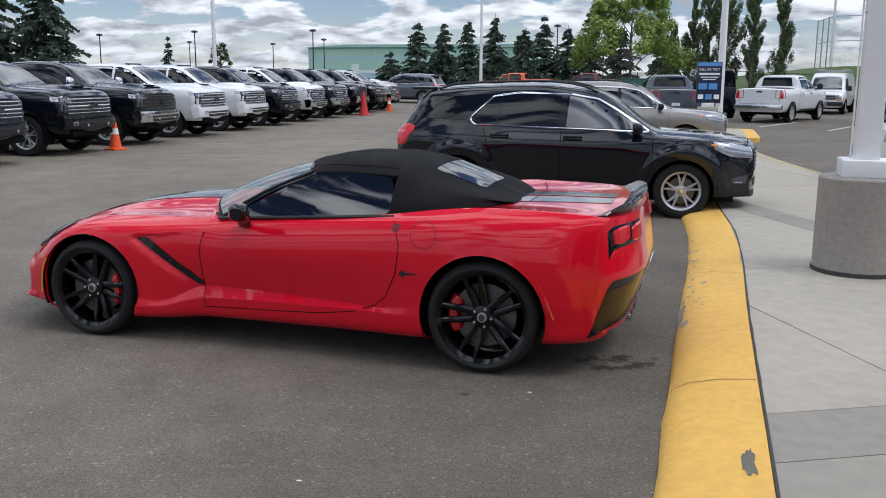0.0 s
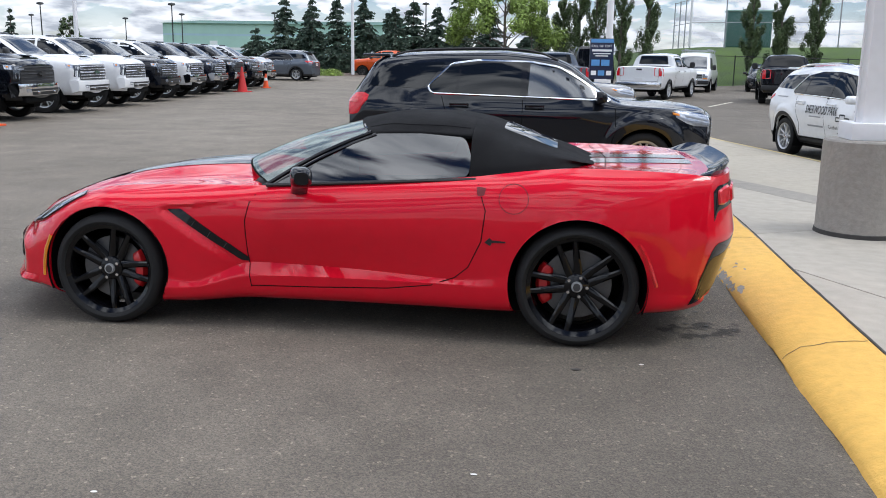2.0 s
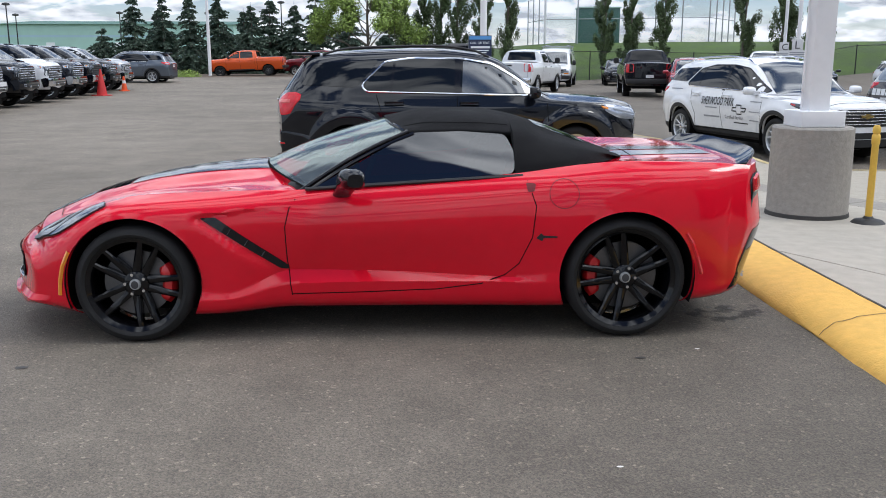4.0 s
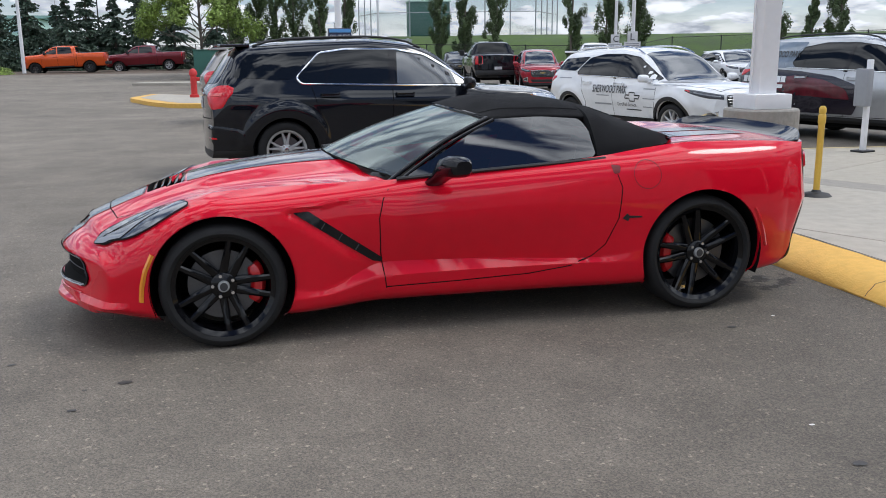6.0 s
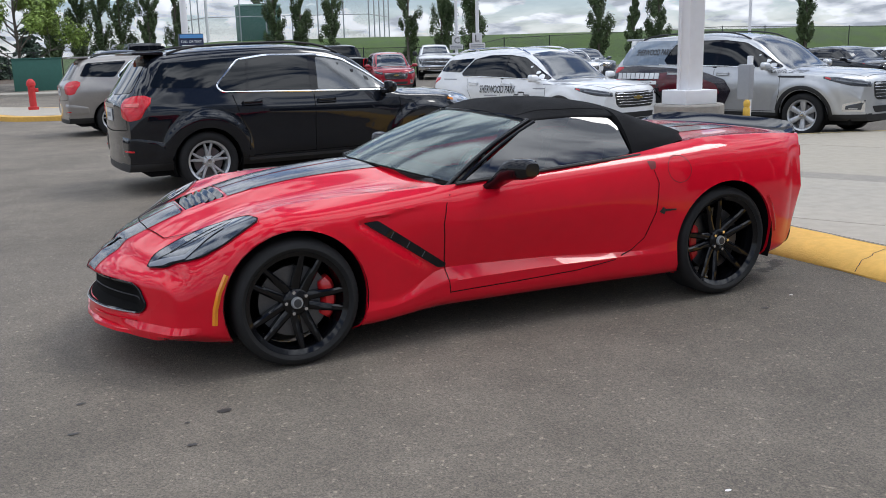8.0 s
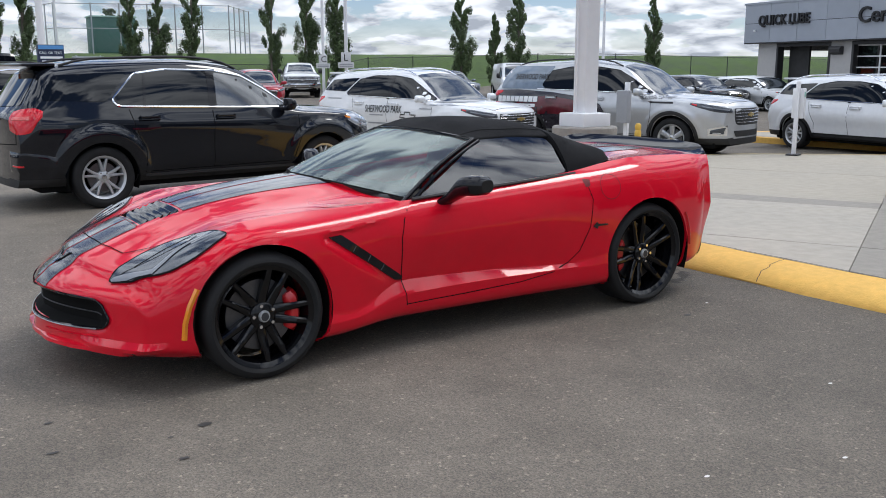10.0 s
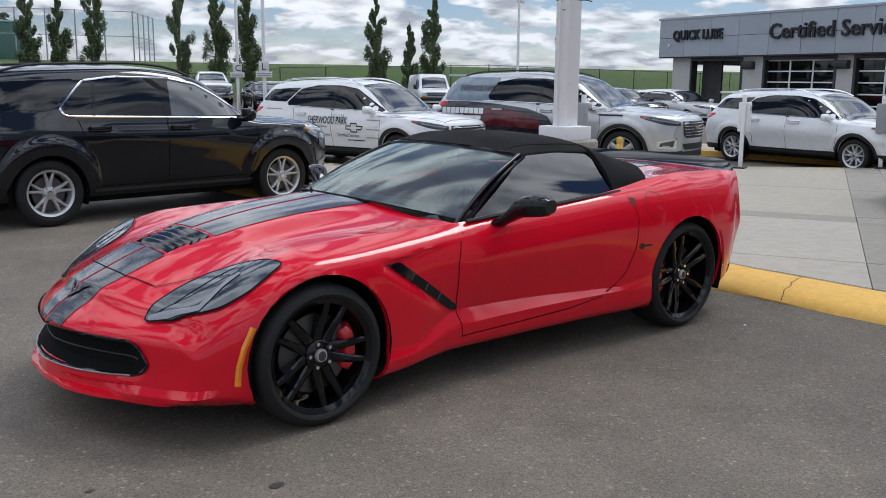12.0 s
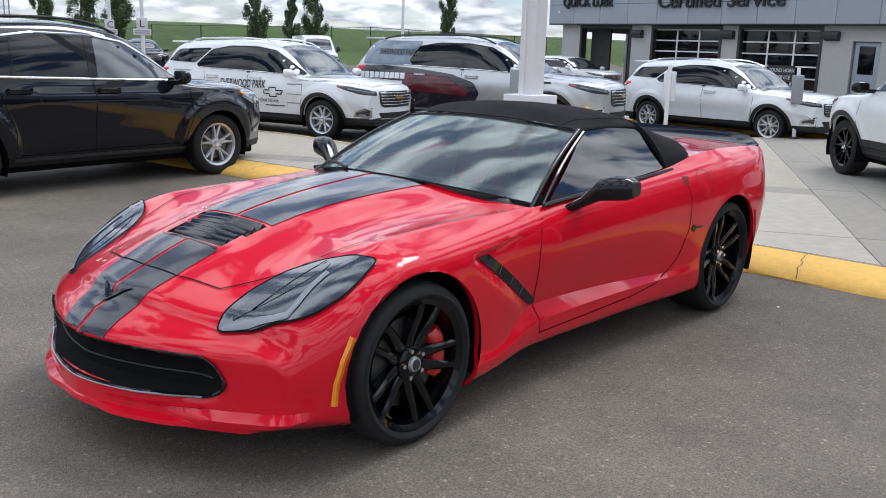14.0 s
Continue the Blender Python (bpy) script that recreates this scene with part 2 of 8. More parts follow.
M["lampdark"].node_tree.nodes["Principled BSDF"].inputs["Coat IOR"].default_value = 1.5
M["lampdark"].node_tree.nodes["Principled BSDF"].inputs["Coat Roughness"].default_value = 0.11
M["led"] = mat("lamp_tube", (0.21, 0.225, 0.25), 0.35, 0.1, coat=0.4, vary=0.05)
M["glass"] = glass_mat("tinted_glass", (0.05, 0.055, 0.06), ior=1.95)
M["screen"] = glass_mat("windscreen_glass", (0.58, 0.67, 0.65), rough=0.09, ior=2.15, film=0.11, skin=(0.84, 0.94, 0.90))
M["frontglass"] = mat("windscreen_laminate", (0.012, 0.018, 0.022), 0.12, vary=0.1, spec=0.5)
M["frontglass"].node_tree.nodes["Principled BSDF"].inputs["IOR"].default_value = 2.3
M["darkglass"] = mat("privacy_glass", (0.004, 0.005, 0.006), 0.015, coat=0.0, vary=0.1, spec=0.45)
M["darkglass"].node_tree.nodes["Principled BSDF"].inputs["IOR"].default_value = 1.5
M["seatred"] = mat("seat_leather", (0.36, 0.012, 0.016), 0.45, vary=0.15, bump=0.1)
M["trim"] = mat("interior_trim", (0.015, 0.015, 0.017), 0.6, vary=0.2)
M["black"] = paint("black_paint", (0.005, 0.0065, 0.0105), 0.0, 0.2)
M["black"].node_tree.nodes["Principled BSDF"].inputs["Coat IOR"].default_value = 1.5
M["lens"] = mat("tail_lens_bright", (0.64, 0.010, 0.02), 0.12, coat=0.3, vary=0.3, scale=50)
M["navy"] = paint("dark_blue_paint", (0.010, 0.014, 0.026), 0.3, 0.25)
M["white"] = paint("white_paint", (0.78, 0.79, 0.80), 0.0, 0.35)
M["silver"] = paint("silver_paint", (0.52, 0.53, 0.54), 0.55, 0.32)
M["bronze"] = paint("beige_silver_paint", (0.33, 0.31, 0.29), 0.5, 0.32)
M["grey"] = paint("grey_blue_paint", (0.11, 0.13, 0.16), 0.45, 0.3)
M["maroon"] = paint("dark_red_paint", (0.17, 0.012, 0.022), 0.3, 0.3)
M["orange"] = paint("orange_paint", (0.72, 0.10, 0.018), 0.1, 0.3)
M["crimson"] = paint("bright_red_paint", (0.34, 0.016, 0.03), 0.1, 0.3)
M["yellow"] = mat("kerb_yellow", (0.77, 0.455, 0.105), 0.75, vary=0.08, scale=4, bump=0.35, bump_scale=70, dark=(0.62, 0.36, 0.075))
M["concrete"] = mat("pavement_concrete", (0.385, 0.352, 0.298), 0.86, vary=0.16, scale=2.0, bump=0.25, bump_scale=160, rand=0.06)
# slabs beyond the dark strip: a slightly warmer tone
M["concretepale"] = mat("pavement_tan", (0.385, 0.348, 0.285), 0.86, vary=0.13, scale=2.0, bump=0.25, bump_scale=160, rand=0.05)
M["concretedark"] = mat("pavement_strip", (0.290, 0.268, 0.232), 0.88, vary=0.16, scale=2.6, bump=0.35, bump_scale=140, rand=0.05)
M["concretedrive"] = mat("pavement_drive", (0.310, 0.286, 0.244), 0.88, vary=0.15, scale=1.6, bump=0.3, bump_scale=150, rand=0.06)
M["joint"] = mat("joint_sealant", (0.05, 0.048, 0.045), 0.9, vary=0.2)
M["pillarconc"] = mat("cast_concrete", (0.30, 0.28, 0.25), 0.88, vary=0.2, scale=5, bump=0.5, bump_scale=38)
M["whitepaint"] = mat("white_post_paint", (0.80, 0.80, 0.81), 0.42, vary=0.04, scale=3)
M["postyellow"] = mat("post_yellow", (0.74, 0.46, 0.07), 0.5, vary=0.1, scale=8)
M["cone"] = mat("cone_orange", (0.85, 0.10, 0.02), 0.55, vary=0.1)
M["conered"] = mat("cone_red", (0.55, 0.03, 0.03), 0.6, vary=0.1)
M["bandwhite"] = mat("band_white", (0.8, 0.8, 0.8), 0.4, vary=0.05)
M["bark"] = mat("bark", (0.13, 0.11, 0.09), 0.9, vary=0.35, scale=14, bump=0.6, bump_scale=40)
M["signblue"] = mat("sign_blue", (0.010, 0.018, 0.055), 0.35, vary=0.15, scale=2)
M["signsky"] = mat("sign_light_blue", (0.10, 0.30, 0.62), 0.35, vary=0.1, scale=2)
M["letter"] = mat("lettering_black", (0.012, 0.012, 0.014), 0.4, vary=0.05)
M["lettergrey"] = mat("lettering_grey", (0.30, 0.31, 0.33), 0.5, vary=0.05)
M["letterwhite"] = mat("lettering_white", (0.82, 0.83, 0.84), 0.5, vary=0.03)
M["plate"] = mat("plate_white", (0.7, 0.7, 0.7), 0.4, vary=0.1)
M["galv"] = mat("galvanised", (0.40, 0.42, 0.44), 0.5, 0.7, vary=0.12)
M["fenceblack"] = mat("fence_black", (0.02, 0.022, 0.022), 0.55, vary=0.15)
M["greenclad"] = mat("green_cladding", (0.035, 0.13, 0.10), 0.6, vary=0.12, scale=1.5)
M["panelgrey"] = mat("panel_grey", (0.36, 0.39, 0.44), 0.45, 0.15, vary=0.05, scale=0.8, rand=0.04)
M["stucco"] = mat("stucco", (0.49, 0.48, 0.465), 0.9, vary=0.06, scale=2, bump=0.3, bump_scale=120)
M["darkmetal"] = mat("dark_metal", (0.05, 0.05, 0.052), 0.5, 0.3, vary=0.15)
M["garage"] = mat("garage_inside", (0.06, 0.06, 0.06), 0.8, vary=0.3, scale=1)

# ---------- small mesh tools ----------


def finish(name, bm, material, parent=None, label="", smooth=True, angle=38):
    me = bpy.data.meshes.new(name)
    bm.to_mesh(me)
    bm.free()
    for m in material if isinstance(material, (list, tuple)) else [material]:
        me.materials.append(m)
    if smooth:
        me.polygons.foreach_set("use_smooth", [True] * len(me.polygons))
        me.set_sharp_from_angle(angle=radians(angle))
    ob = new(name, me)
    if parent is not None:
        ob.parent = parent
    if label:
        tagged(ob, label)
    return ob


def part(name, bm, material, parent, label=""):
    return finish(name, bm, material, parent, label)


def thing(name, m, label, category, group="", kind=""):
    e = new(name)
    e.empty_display_size = 0.2
    e.matrix_basis = m
    return tagged(e, label, category, group, kind)


def box(bm, x0, x1, y0, y1, z0, z1, bevel=0.0, seg=2, m=None):
    ret = bmesh.ops.create_cube(bm, size=1)
    vs = ret["verts"]
    for v in vs:
        v.co = Vector(((x0 + x1) / 2 + v.co.x * (x1 - x0), (y0 + y1) / 2 + v.co.y * (y1 - y0), (z0 + z1) / 2 + v.co.z * (z1 - z0)))
    if bevel:
        es = list({e for v in vs for e in v.link_edges})
        r = bmesh.ops.bevel(bm, geom=es, offset=bevel, segments=seg, affect="EDGES", profile=0.6)
        vs = list({v for f in r["faces"] for v in f.verts} | {v for v in vs if v.is_valid})
    if m is not None:
        bmesh.ops.transform(bm, matrix=m, verts=vs)
    return bm


def lathe(bm, prof, n=32, axis="Y", m=None):
    """Turn a profile of (radius, along) about an axis."""
    rings = []
    for i in range(n):
        a = 2 * math.pi * i / n
        row = []
        for r, h in prof:
            c, s = r * math.cos(a), r * math.sin(a)
            co = Vector((c, h, s)) if axis == "Y" else Vector((c, s, h))
            row.append(bm.verts.new(m @ co if m is not None else co))
        rings.append(row)
    for i in range(n):
        a, b = rings[i], rings[(i + 1) % n]
        for j in range(len(prof) - 1):
            f = (a[j], b[j], b[j + 1], a[j + 1])
            if len({id(v) for v in f}) == 4:
                bm.faces.new(f)
    bmesh.ops.remove_doubles(bm, verts=[v for r in rings for v in r], dist=1e-5)
    return bm


def tube(bm, pts, r, n=8, cap=True):
    """A round bar along points; r may be a list."""
    pts = [Vector(p) for p in pts]
    rows = []
    up = Vector((0, 0, 1))
    for i, p in enumerate(pts):
        d = (pts[min(i + 1, len(pts) - 1)] - pts[max(i - 1, 0)]).normalized()
        s = d.cross(up)
        if s.length < 1e-3:
            s = d.cross(Vector((1, 0, 0)))
        s.normalize()
        u = s.cross(d)
        rr = r[i] if isinstance(r, (list, tuple)) else r
        rows.append([bm.verts.new(p + (s * math.cos(2 * math.pi * k / n) + u * math.sin(2 * math.pi * k / n)) * rr) for k in range(n)])
    for a, b in zip(rows, rows[1:]):
        for k in range(n):
            bm.faces.new((a[k], a[(k + 1) % n], b[(k + 1) % n], b[k]))
    if cap:
        bm.faces.new(rows[0])
        bm.faces.new(rows[-1][::-1])
    return bm


def curve(*pts):
    """A smooth line through (x, value) pairs without overshoot."""
    xs, ys = [p[0] for p in pts], [p[1] for p in pts]
    h = [b - a for a, b in zip(xs, xs[1:])]
    d = [(ys[i + 1] - ys[i]) / h[i] for i in range(len(h))]
    t = [d[0]] + [0 if d[i - 1] * d[i] <= 0 else 2 * d[i - 1] * d[i] / (d[i - 1] + d[i]) for i in range(1, len(d))] + [d[-1]]

    def f(x):
        if x <= xs[0]:
            return ys[0]
        if x >= xs[-1]:
            return ys[-1]
        i = max(k for k in range(len(h)) if xs[k] <= x)
        u = (x - xs[i]) / h[i]
        return ((2 * u ** 3 - 3 * u * u + 1) * ys[i] + (u ** 3 - 2 * u * u + u) * h[i] * t[i]
                + (3 * u * u - 2 * u ** 3) * ys[i + 1] + (u ** 3 - u * u) * h[i] * t[i + 1])
    return f


def section_line(pts, n):
    """Resample a section of (y, z) points smoothly to n points."""
    s = [0.0]
    for a, b in zip(pts, pts[1:]):
        s.append(s[-1] + max(1e-4, math.dist(a, b)) ** 0.7)
    fy, fz = curve(*[(q, p[0]) for q, p in zip(s, pts)]), curve(*[(q, p[1]) for q, p in zip(s, pts)])
    k = len(pts) - 1
    per = max(1, n // k)
    return [(fy(v), fz(v)) for i in range(k) for v in [s[i] + (s[i + 1] - s[i]) * j / per for j in range(per)]] + [pts[-1]]


def crisp_line(pts, counts, hard, rounds=6):
    """Resample a section of (y, z) points with its own count for each stretch; hard points stay corners."""
    out, fixed = [], set()
    k = len(pts)
    for i in range(k - 1):
        p1, p2 = Vector(pts[i]), Vector(pts[i + 1])
        p0 = Vector(pts[i - 1]) if i and i not in hard else p1 - (p2 - p1) * (0.0 if i else -1.0)
        if i == 0:
            p0 = Vector((-pts[1][0], pts[1][1]))
        p3 = Vector(pts[i + 2]) if i + 2 < k and i + 1 not in hard else p2
        m1, m2 = (p2 - p0) * 0.5, (p3 - p1) * 0.5
        if i in hard:
            fixed.add(len(out))
        for j in range(counts[i]):
            u = j / counts[i]
            out.append((2 * u ** 3 - 3 * u * u + 1) * p1 + (u ** 3 - 2 * u * u + u) * m1 + (3 * u * u - 2 * u ** 3) * p2 + (u ** 3 - u * u) * m2)
    out.append(Vector(pts[-1]))
    for _ in range(rounds):
        new_row = [p.copy() for p in out]
        for j in range(len(out)):
            if j in fixed or j == len(out) - 1:
                continue
            a = Vector((-out[1].x, out[1].y)) if j == 0 else out[j - 1]
            new_row[j] = out[j] * 0.5 + (a + out[j + 1]) * 0.25
        out = new_row
    out[0].x = 0.0
    return [(p.x, p.y) for p in out]


def soft_curve(h, *pts):
    """A curve through (x, value) pairs, evened out over h to each side."""
    f = curve(*pts)
    wts = [1, 2, 3, 4, 5, 4, 3, 2, 1]
    return lambda x: sum(w * f(x + h * (i - 4) / 4) for i, w in enumerate(wts)) / 25.0


def shell(xs, sec, bend, n=27, caps=(True, True), arches=(), lip=0.05, line_of=section_line):
    """A car-like skin: half sections along x, mirrored; ends closed by bowed faces; wheel arches cut out."""
    bm = bmesh.new()
    rows = {1: [], -1: []}
    for x in xs:
        line = line_of(sec(x), n)
        mid = None
        for side in (1, -1):
            row = []
            for k, (y, z) in enumerate(line):
                if k == 0 and mid is not None:
                    row.append(mid)
                    continue
                v = bm.verts.new((x + bend(x, y, z), y * side, z))
                if k == 0:
                    mid = v
                row.append(v)
            rows[side].append(row)
    for side in (1, -1):
        for a, b in zip(rows[side], rows[side][1:]):
            for k in range(len(a) - 1):
                f = (a[k], a[k + 1], b[k + 1], b[k])
                bm.faces.new(f if side == 1 else f[::-1])
    # end faces
    for end, use in ((0, caps[0]), (-1, caps[1])):
        if not use:
            continue
        x = xs[end]
        line = line_of(sec(x), n)
        m = len(line)
        top_n = m // 2
        zb = line[-1][1]
        grid = {1: [], -1: []}
        for side in (1, -1):
            row0 = rows[side][end]
            cols = []
            for k in range(top_n + 1):
                col = []
                kr = row0[top_n:]
                yk = line[k][0] / max(1e-6, line[top_n][0])
                for j in range(len(kr)):
                    if j == 0:
                        col.append(row0[k])
                    elif k == top_n:
                        col.append(kr[j])
                    elif k == 0 and side == -1:
                        col.append(grid[1][0][j])
                    else:
                        v = j / (len(kr) - 1)
                        zr = line[top_n + j][1]
                        zt = line[k][1]
                        z = zt + (zb - zt) * ((line[top_n][1] - zr) / max(1e-6, line[top_n][1] - zb))
                        y = yk * line[top_n + j][0]
                        col.append(bm.verts.new((x + bend(x, y, z), y * side, z)))
                cols.append(col)
            grid[side] = cols
            for a, b in zip(cols, cols[1:]):
                for j in range(len(a) - 1):
                    f = (a[j], b[j], b[j + 1], a[j + 1])
                    if len({id(q) for q in f}) == 4:
                        flip = (side == 1) == (end == 0)
                        bm.faces.new(f[::-1] if flip else f)
    bm.normal_update()
    for cx, cz, r in arches:
        inside = {v for v in bm.verts if abs(v.co.y) > 0.45 and (v.co.x - cx) ** 2 + (v.co.z - cz) ** 2 < r * r}
        gone = [f for f in bm.faces if all(v in inside for v in f.verts)]
        bmesh.ops.delete(bm, geom=gone, context="FACES")
        for v in inside:
            if v.is_valid:
                d = Vector((v.co.x - cx, 0, v.co.z - cz))
                d = d.normalized() * r if d.length > 1e-6 else Vector((0, 0, r))
                v.co.x, v.co.z = cx + d.x, cz + d.z
        es = [e for e in bm.edges if len(e.link_faces) == 1 and all(abs(math.hypot(v.co.x - cx, v.co.z - cz) - r) < 1e-3 for v in e.verts)]
        if es and lip:
            ext = bmesh.ops.extrude_edge_only(bm, edges=es)
            for v in ext["geom"]:
                if isinstance(v, bmesh.types.BMVert):
                    v.co.y -= lip * (1 if v.co.y > 0 else -1)
    bmesh.ops.delete(bm, geom=[v for v in bm.verts if not v.link_faces], context="VERTS")
    return bm


def ease(a, b, v):
    u = max(0.0, min(1.0, (v - a) / (b - a)))
    return u * u * (3 - 2 * u)


def outline_round(pts, r=0.0, n=4):
    """Round the corners of a closed outline."""
    if not r:
        return [Vector((*p, 0)).to_2d() for p in pts]
    out = []
    k = len(pts)
    for i in range(k):
        a, b, c = Vector(pts[i - 1]), Vector(pts[i]), Vector(pts[(i + 1) % k])
        d1, d2 = (a - b), (c - b)
        q = min(r, d1.length * 0.45, d2.length * 0.45)
        p1, p2 = b + d1.normalized() * q, b + d2.normalized() * q
        for j in range(n + 1):
            u = j / n
            out.append((1 - u) ** 2 * p1 + 2 * u * (1 - u) * b + u * u * p2)
    return out


AXES = {"y": (0, 2, 1), "z": (0, 1, 2), "x": (1, 2, 0)}


def patch(tree, pts, axis, sign, off=0.004, cell=0.06, thick=0.0, rnd=0.0, far=6.0):
    """A sheet with the given outline, seen along an axis, laid on the skin and lifted by off."""
    iu, iv, iw = AXES[axis]
    bm = bmesh.new()
    pts2 = outline_round(pts, rnd)
    vs = []
    for p in pts2:
        co = [0, 0, 0]
        co[iu], co[iv] = p[0], p[1]
        vs.append(bm.verts.new(co))
    bm.faces.new(vs)
    for ax in (iu, iv):
        lo, hi = min(v.co[ax] for v in bm.verts), max(v.co[ax] for v in bm.verts)
        q = lo + cell
        while q < hi - 0.2 * cell:
            co, no = Vector((0, 0, 0)), Vector((0, 0, 0))
            co[ax], no[ax] = q, 1
            bmesh.ops.bisect_plane(bm, geom=bm.verts[:] + bm.edges[:] + bm.faces[:], plane_co=co, plane_no=no, dist=1e-5)
            q += cell
    ray = Vector((0, 0, 0))
    ray[iw] = -sign
    miss = []
    norms = {}
    for v in bm.verts:
        o = v.co.copy()
        o[iw] = sign * far
        hit, nor, _, _ = tree.ray_cast(o, ray)
        if hit is None:
            miss.append(v)
            continue
        if nor.dot(ray) > 0:
            nor = -nor
        v.co = hit + nor * off
        norms[v] = nor
    if miss:
        bmesh.ops.delete(bm, geom=miss, context="VERTS")
    bm.normal_update()
    for f in bm.faces:
        if f.normal[iw] * sign < 0:
            f.normal_flip()
    if thick:
        bm.normal_update()
        edge = [e for e in bm.edges if len(e.link_faces) == 1]
        ext = bmesh.ops.extrude_edge_only(bm, edges=edge)
        for g in ext["geom"]:
            if isinstance(g, bmesh.types.BMVert):
                near = min(norms, key=lambda q: (q.co - g.co).length_squared) if norms else None
                g.co -= norms[near] * thick
    return bm


def ribbon(pts, width, closed=False):
    """Closed outline of a flat band along a 2D line, as a list of quads."""
    k = len(pts)
    quads = []
    offs = []
    for i in range(k):
        a = Vector(pts[i - 1] if (i or closed) else pts[0])
        c = Vector(pts[(i + 1) % k] if (i < k - 1 or closed) else pts[-1])
        d = (c - a).normalized()
        offs.append((Vector(pts[i]) + Vector((-d.y, d.x)) * width / 2, Vector(pts[i]) - Vector((-d.y, d.x)) * width / 2))
    return offs


def dense(pts, step, closed=False):
    out = []
    k = len(pts)
    for i in range(k if closed else k - 1):
        a, b = Vector(pts[i]), Vector(pts[(i + 1) % k])
        n = max(1, int((b - a).length / step))
        out += [a + (b - a) * j / n for j in range(n)]
    if not closed:
        out.append(Vector(pts[-1]))
    return out


def band(tree, pts, axis, sign, width=0.008, off=0.002, step=0.05, closed=False, rise=0.0, far=6.0, rnd=0.0):
    """A narrow strip along a line, laid on the skin: shut lines, window trim."""
    iu, iv, iw = AXES[axis]
    bm = bmesh.new()
    if rnd:
        pts = outline_round(pts, rnd) if closed else pts
    line = dense(pts, step, closed)
    ray = Vector((0, 0, 0))
    ray[iw] = -sign
    prev = first = None
    for a, b in ribbon(line, width, closed):
        pr = []
        for q in (a, b):
            o = Vector((0, 0, 0))
            o[iu], o[iv], o[iw] = q.x, q.y, sign * far
            hit, nor, _, _ = tree.ray_cast(o, ray)
            if hit is None:
                pr = None
                break
            if nor.dot(ray) > 0:
                nor = -nor
            pr.append((hit, nor))
        if pr is None:
            prev = None
            continue
        cur = [bm.verts.new(h + n * off) for h, n in pr]
        if rise:
            cur.insert(1, bm.verts.new((pr[0][0] + pr[1][0]) / 2 + pr[0][1] * (off + rise)))
        if prev:
            for i in range(len(cur) - 1):
                bm.faces.new((prev[i], prev[i + 1], cur[i + 1], cur[i]))
        first = first or cur
        prev = cur
    if closed and prev and first and prev is not first:
        for i in range(len(prev) - 1):
            bm.faces.new((prev[i], prev[i + 1], first[i + 1], first[i]))
    bm.normal_update()
    for f in bm.faces:
        if f.normal[iw] * sign < 0:
            f.normal_flip()
    return bm


def letters(text, size, depth=0.004, wide=1.0, bold=0.0):
    """Words as a mesh in the xy plane, from the lower left corner."""
    cu = bpy.data.curves.new("lettering", "FONT")
    cu.body, cu.size, cu.extrude, cu.resolution_u, cu.offset = text, size, depth, 3, bold
    ob = bpy.data.objects.new("lettering", cu)
    scene.collection.objects.link(ob)
    me = bpy.data.meshes.new_from_object(ob.evaluated_get(bpy.context.evaluated_depsgraph_get()))
    bpy.data.objects.remove(ob)
    bpy.data.curves.remove(cu)
    bm = bmesh.new()
    bm.from_mesh(me)
    bpy.data.meshes.remove(me)
    if wide != 1.0:
        for v in bm.verts:
            v.co.x *= wide
    return bm

# ---------- wheels ----------


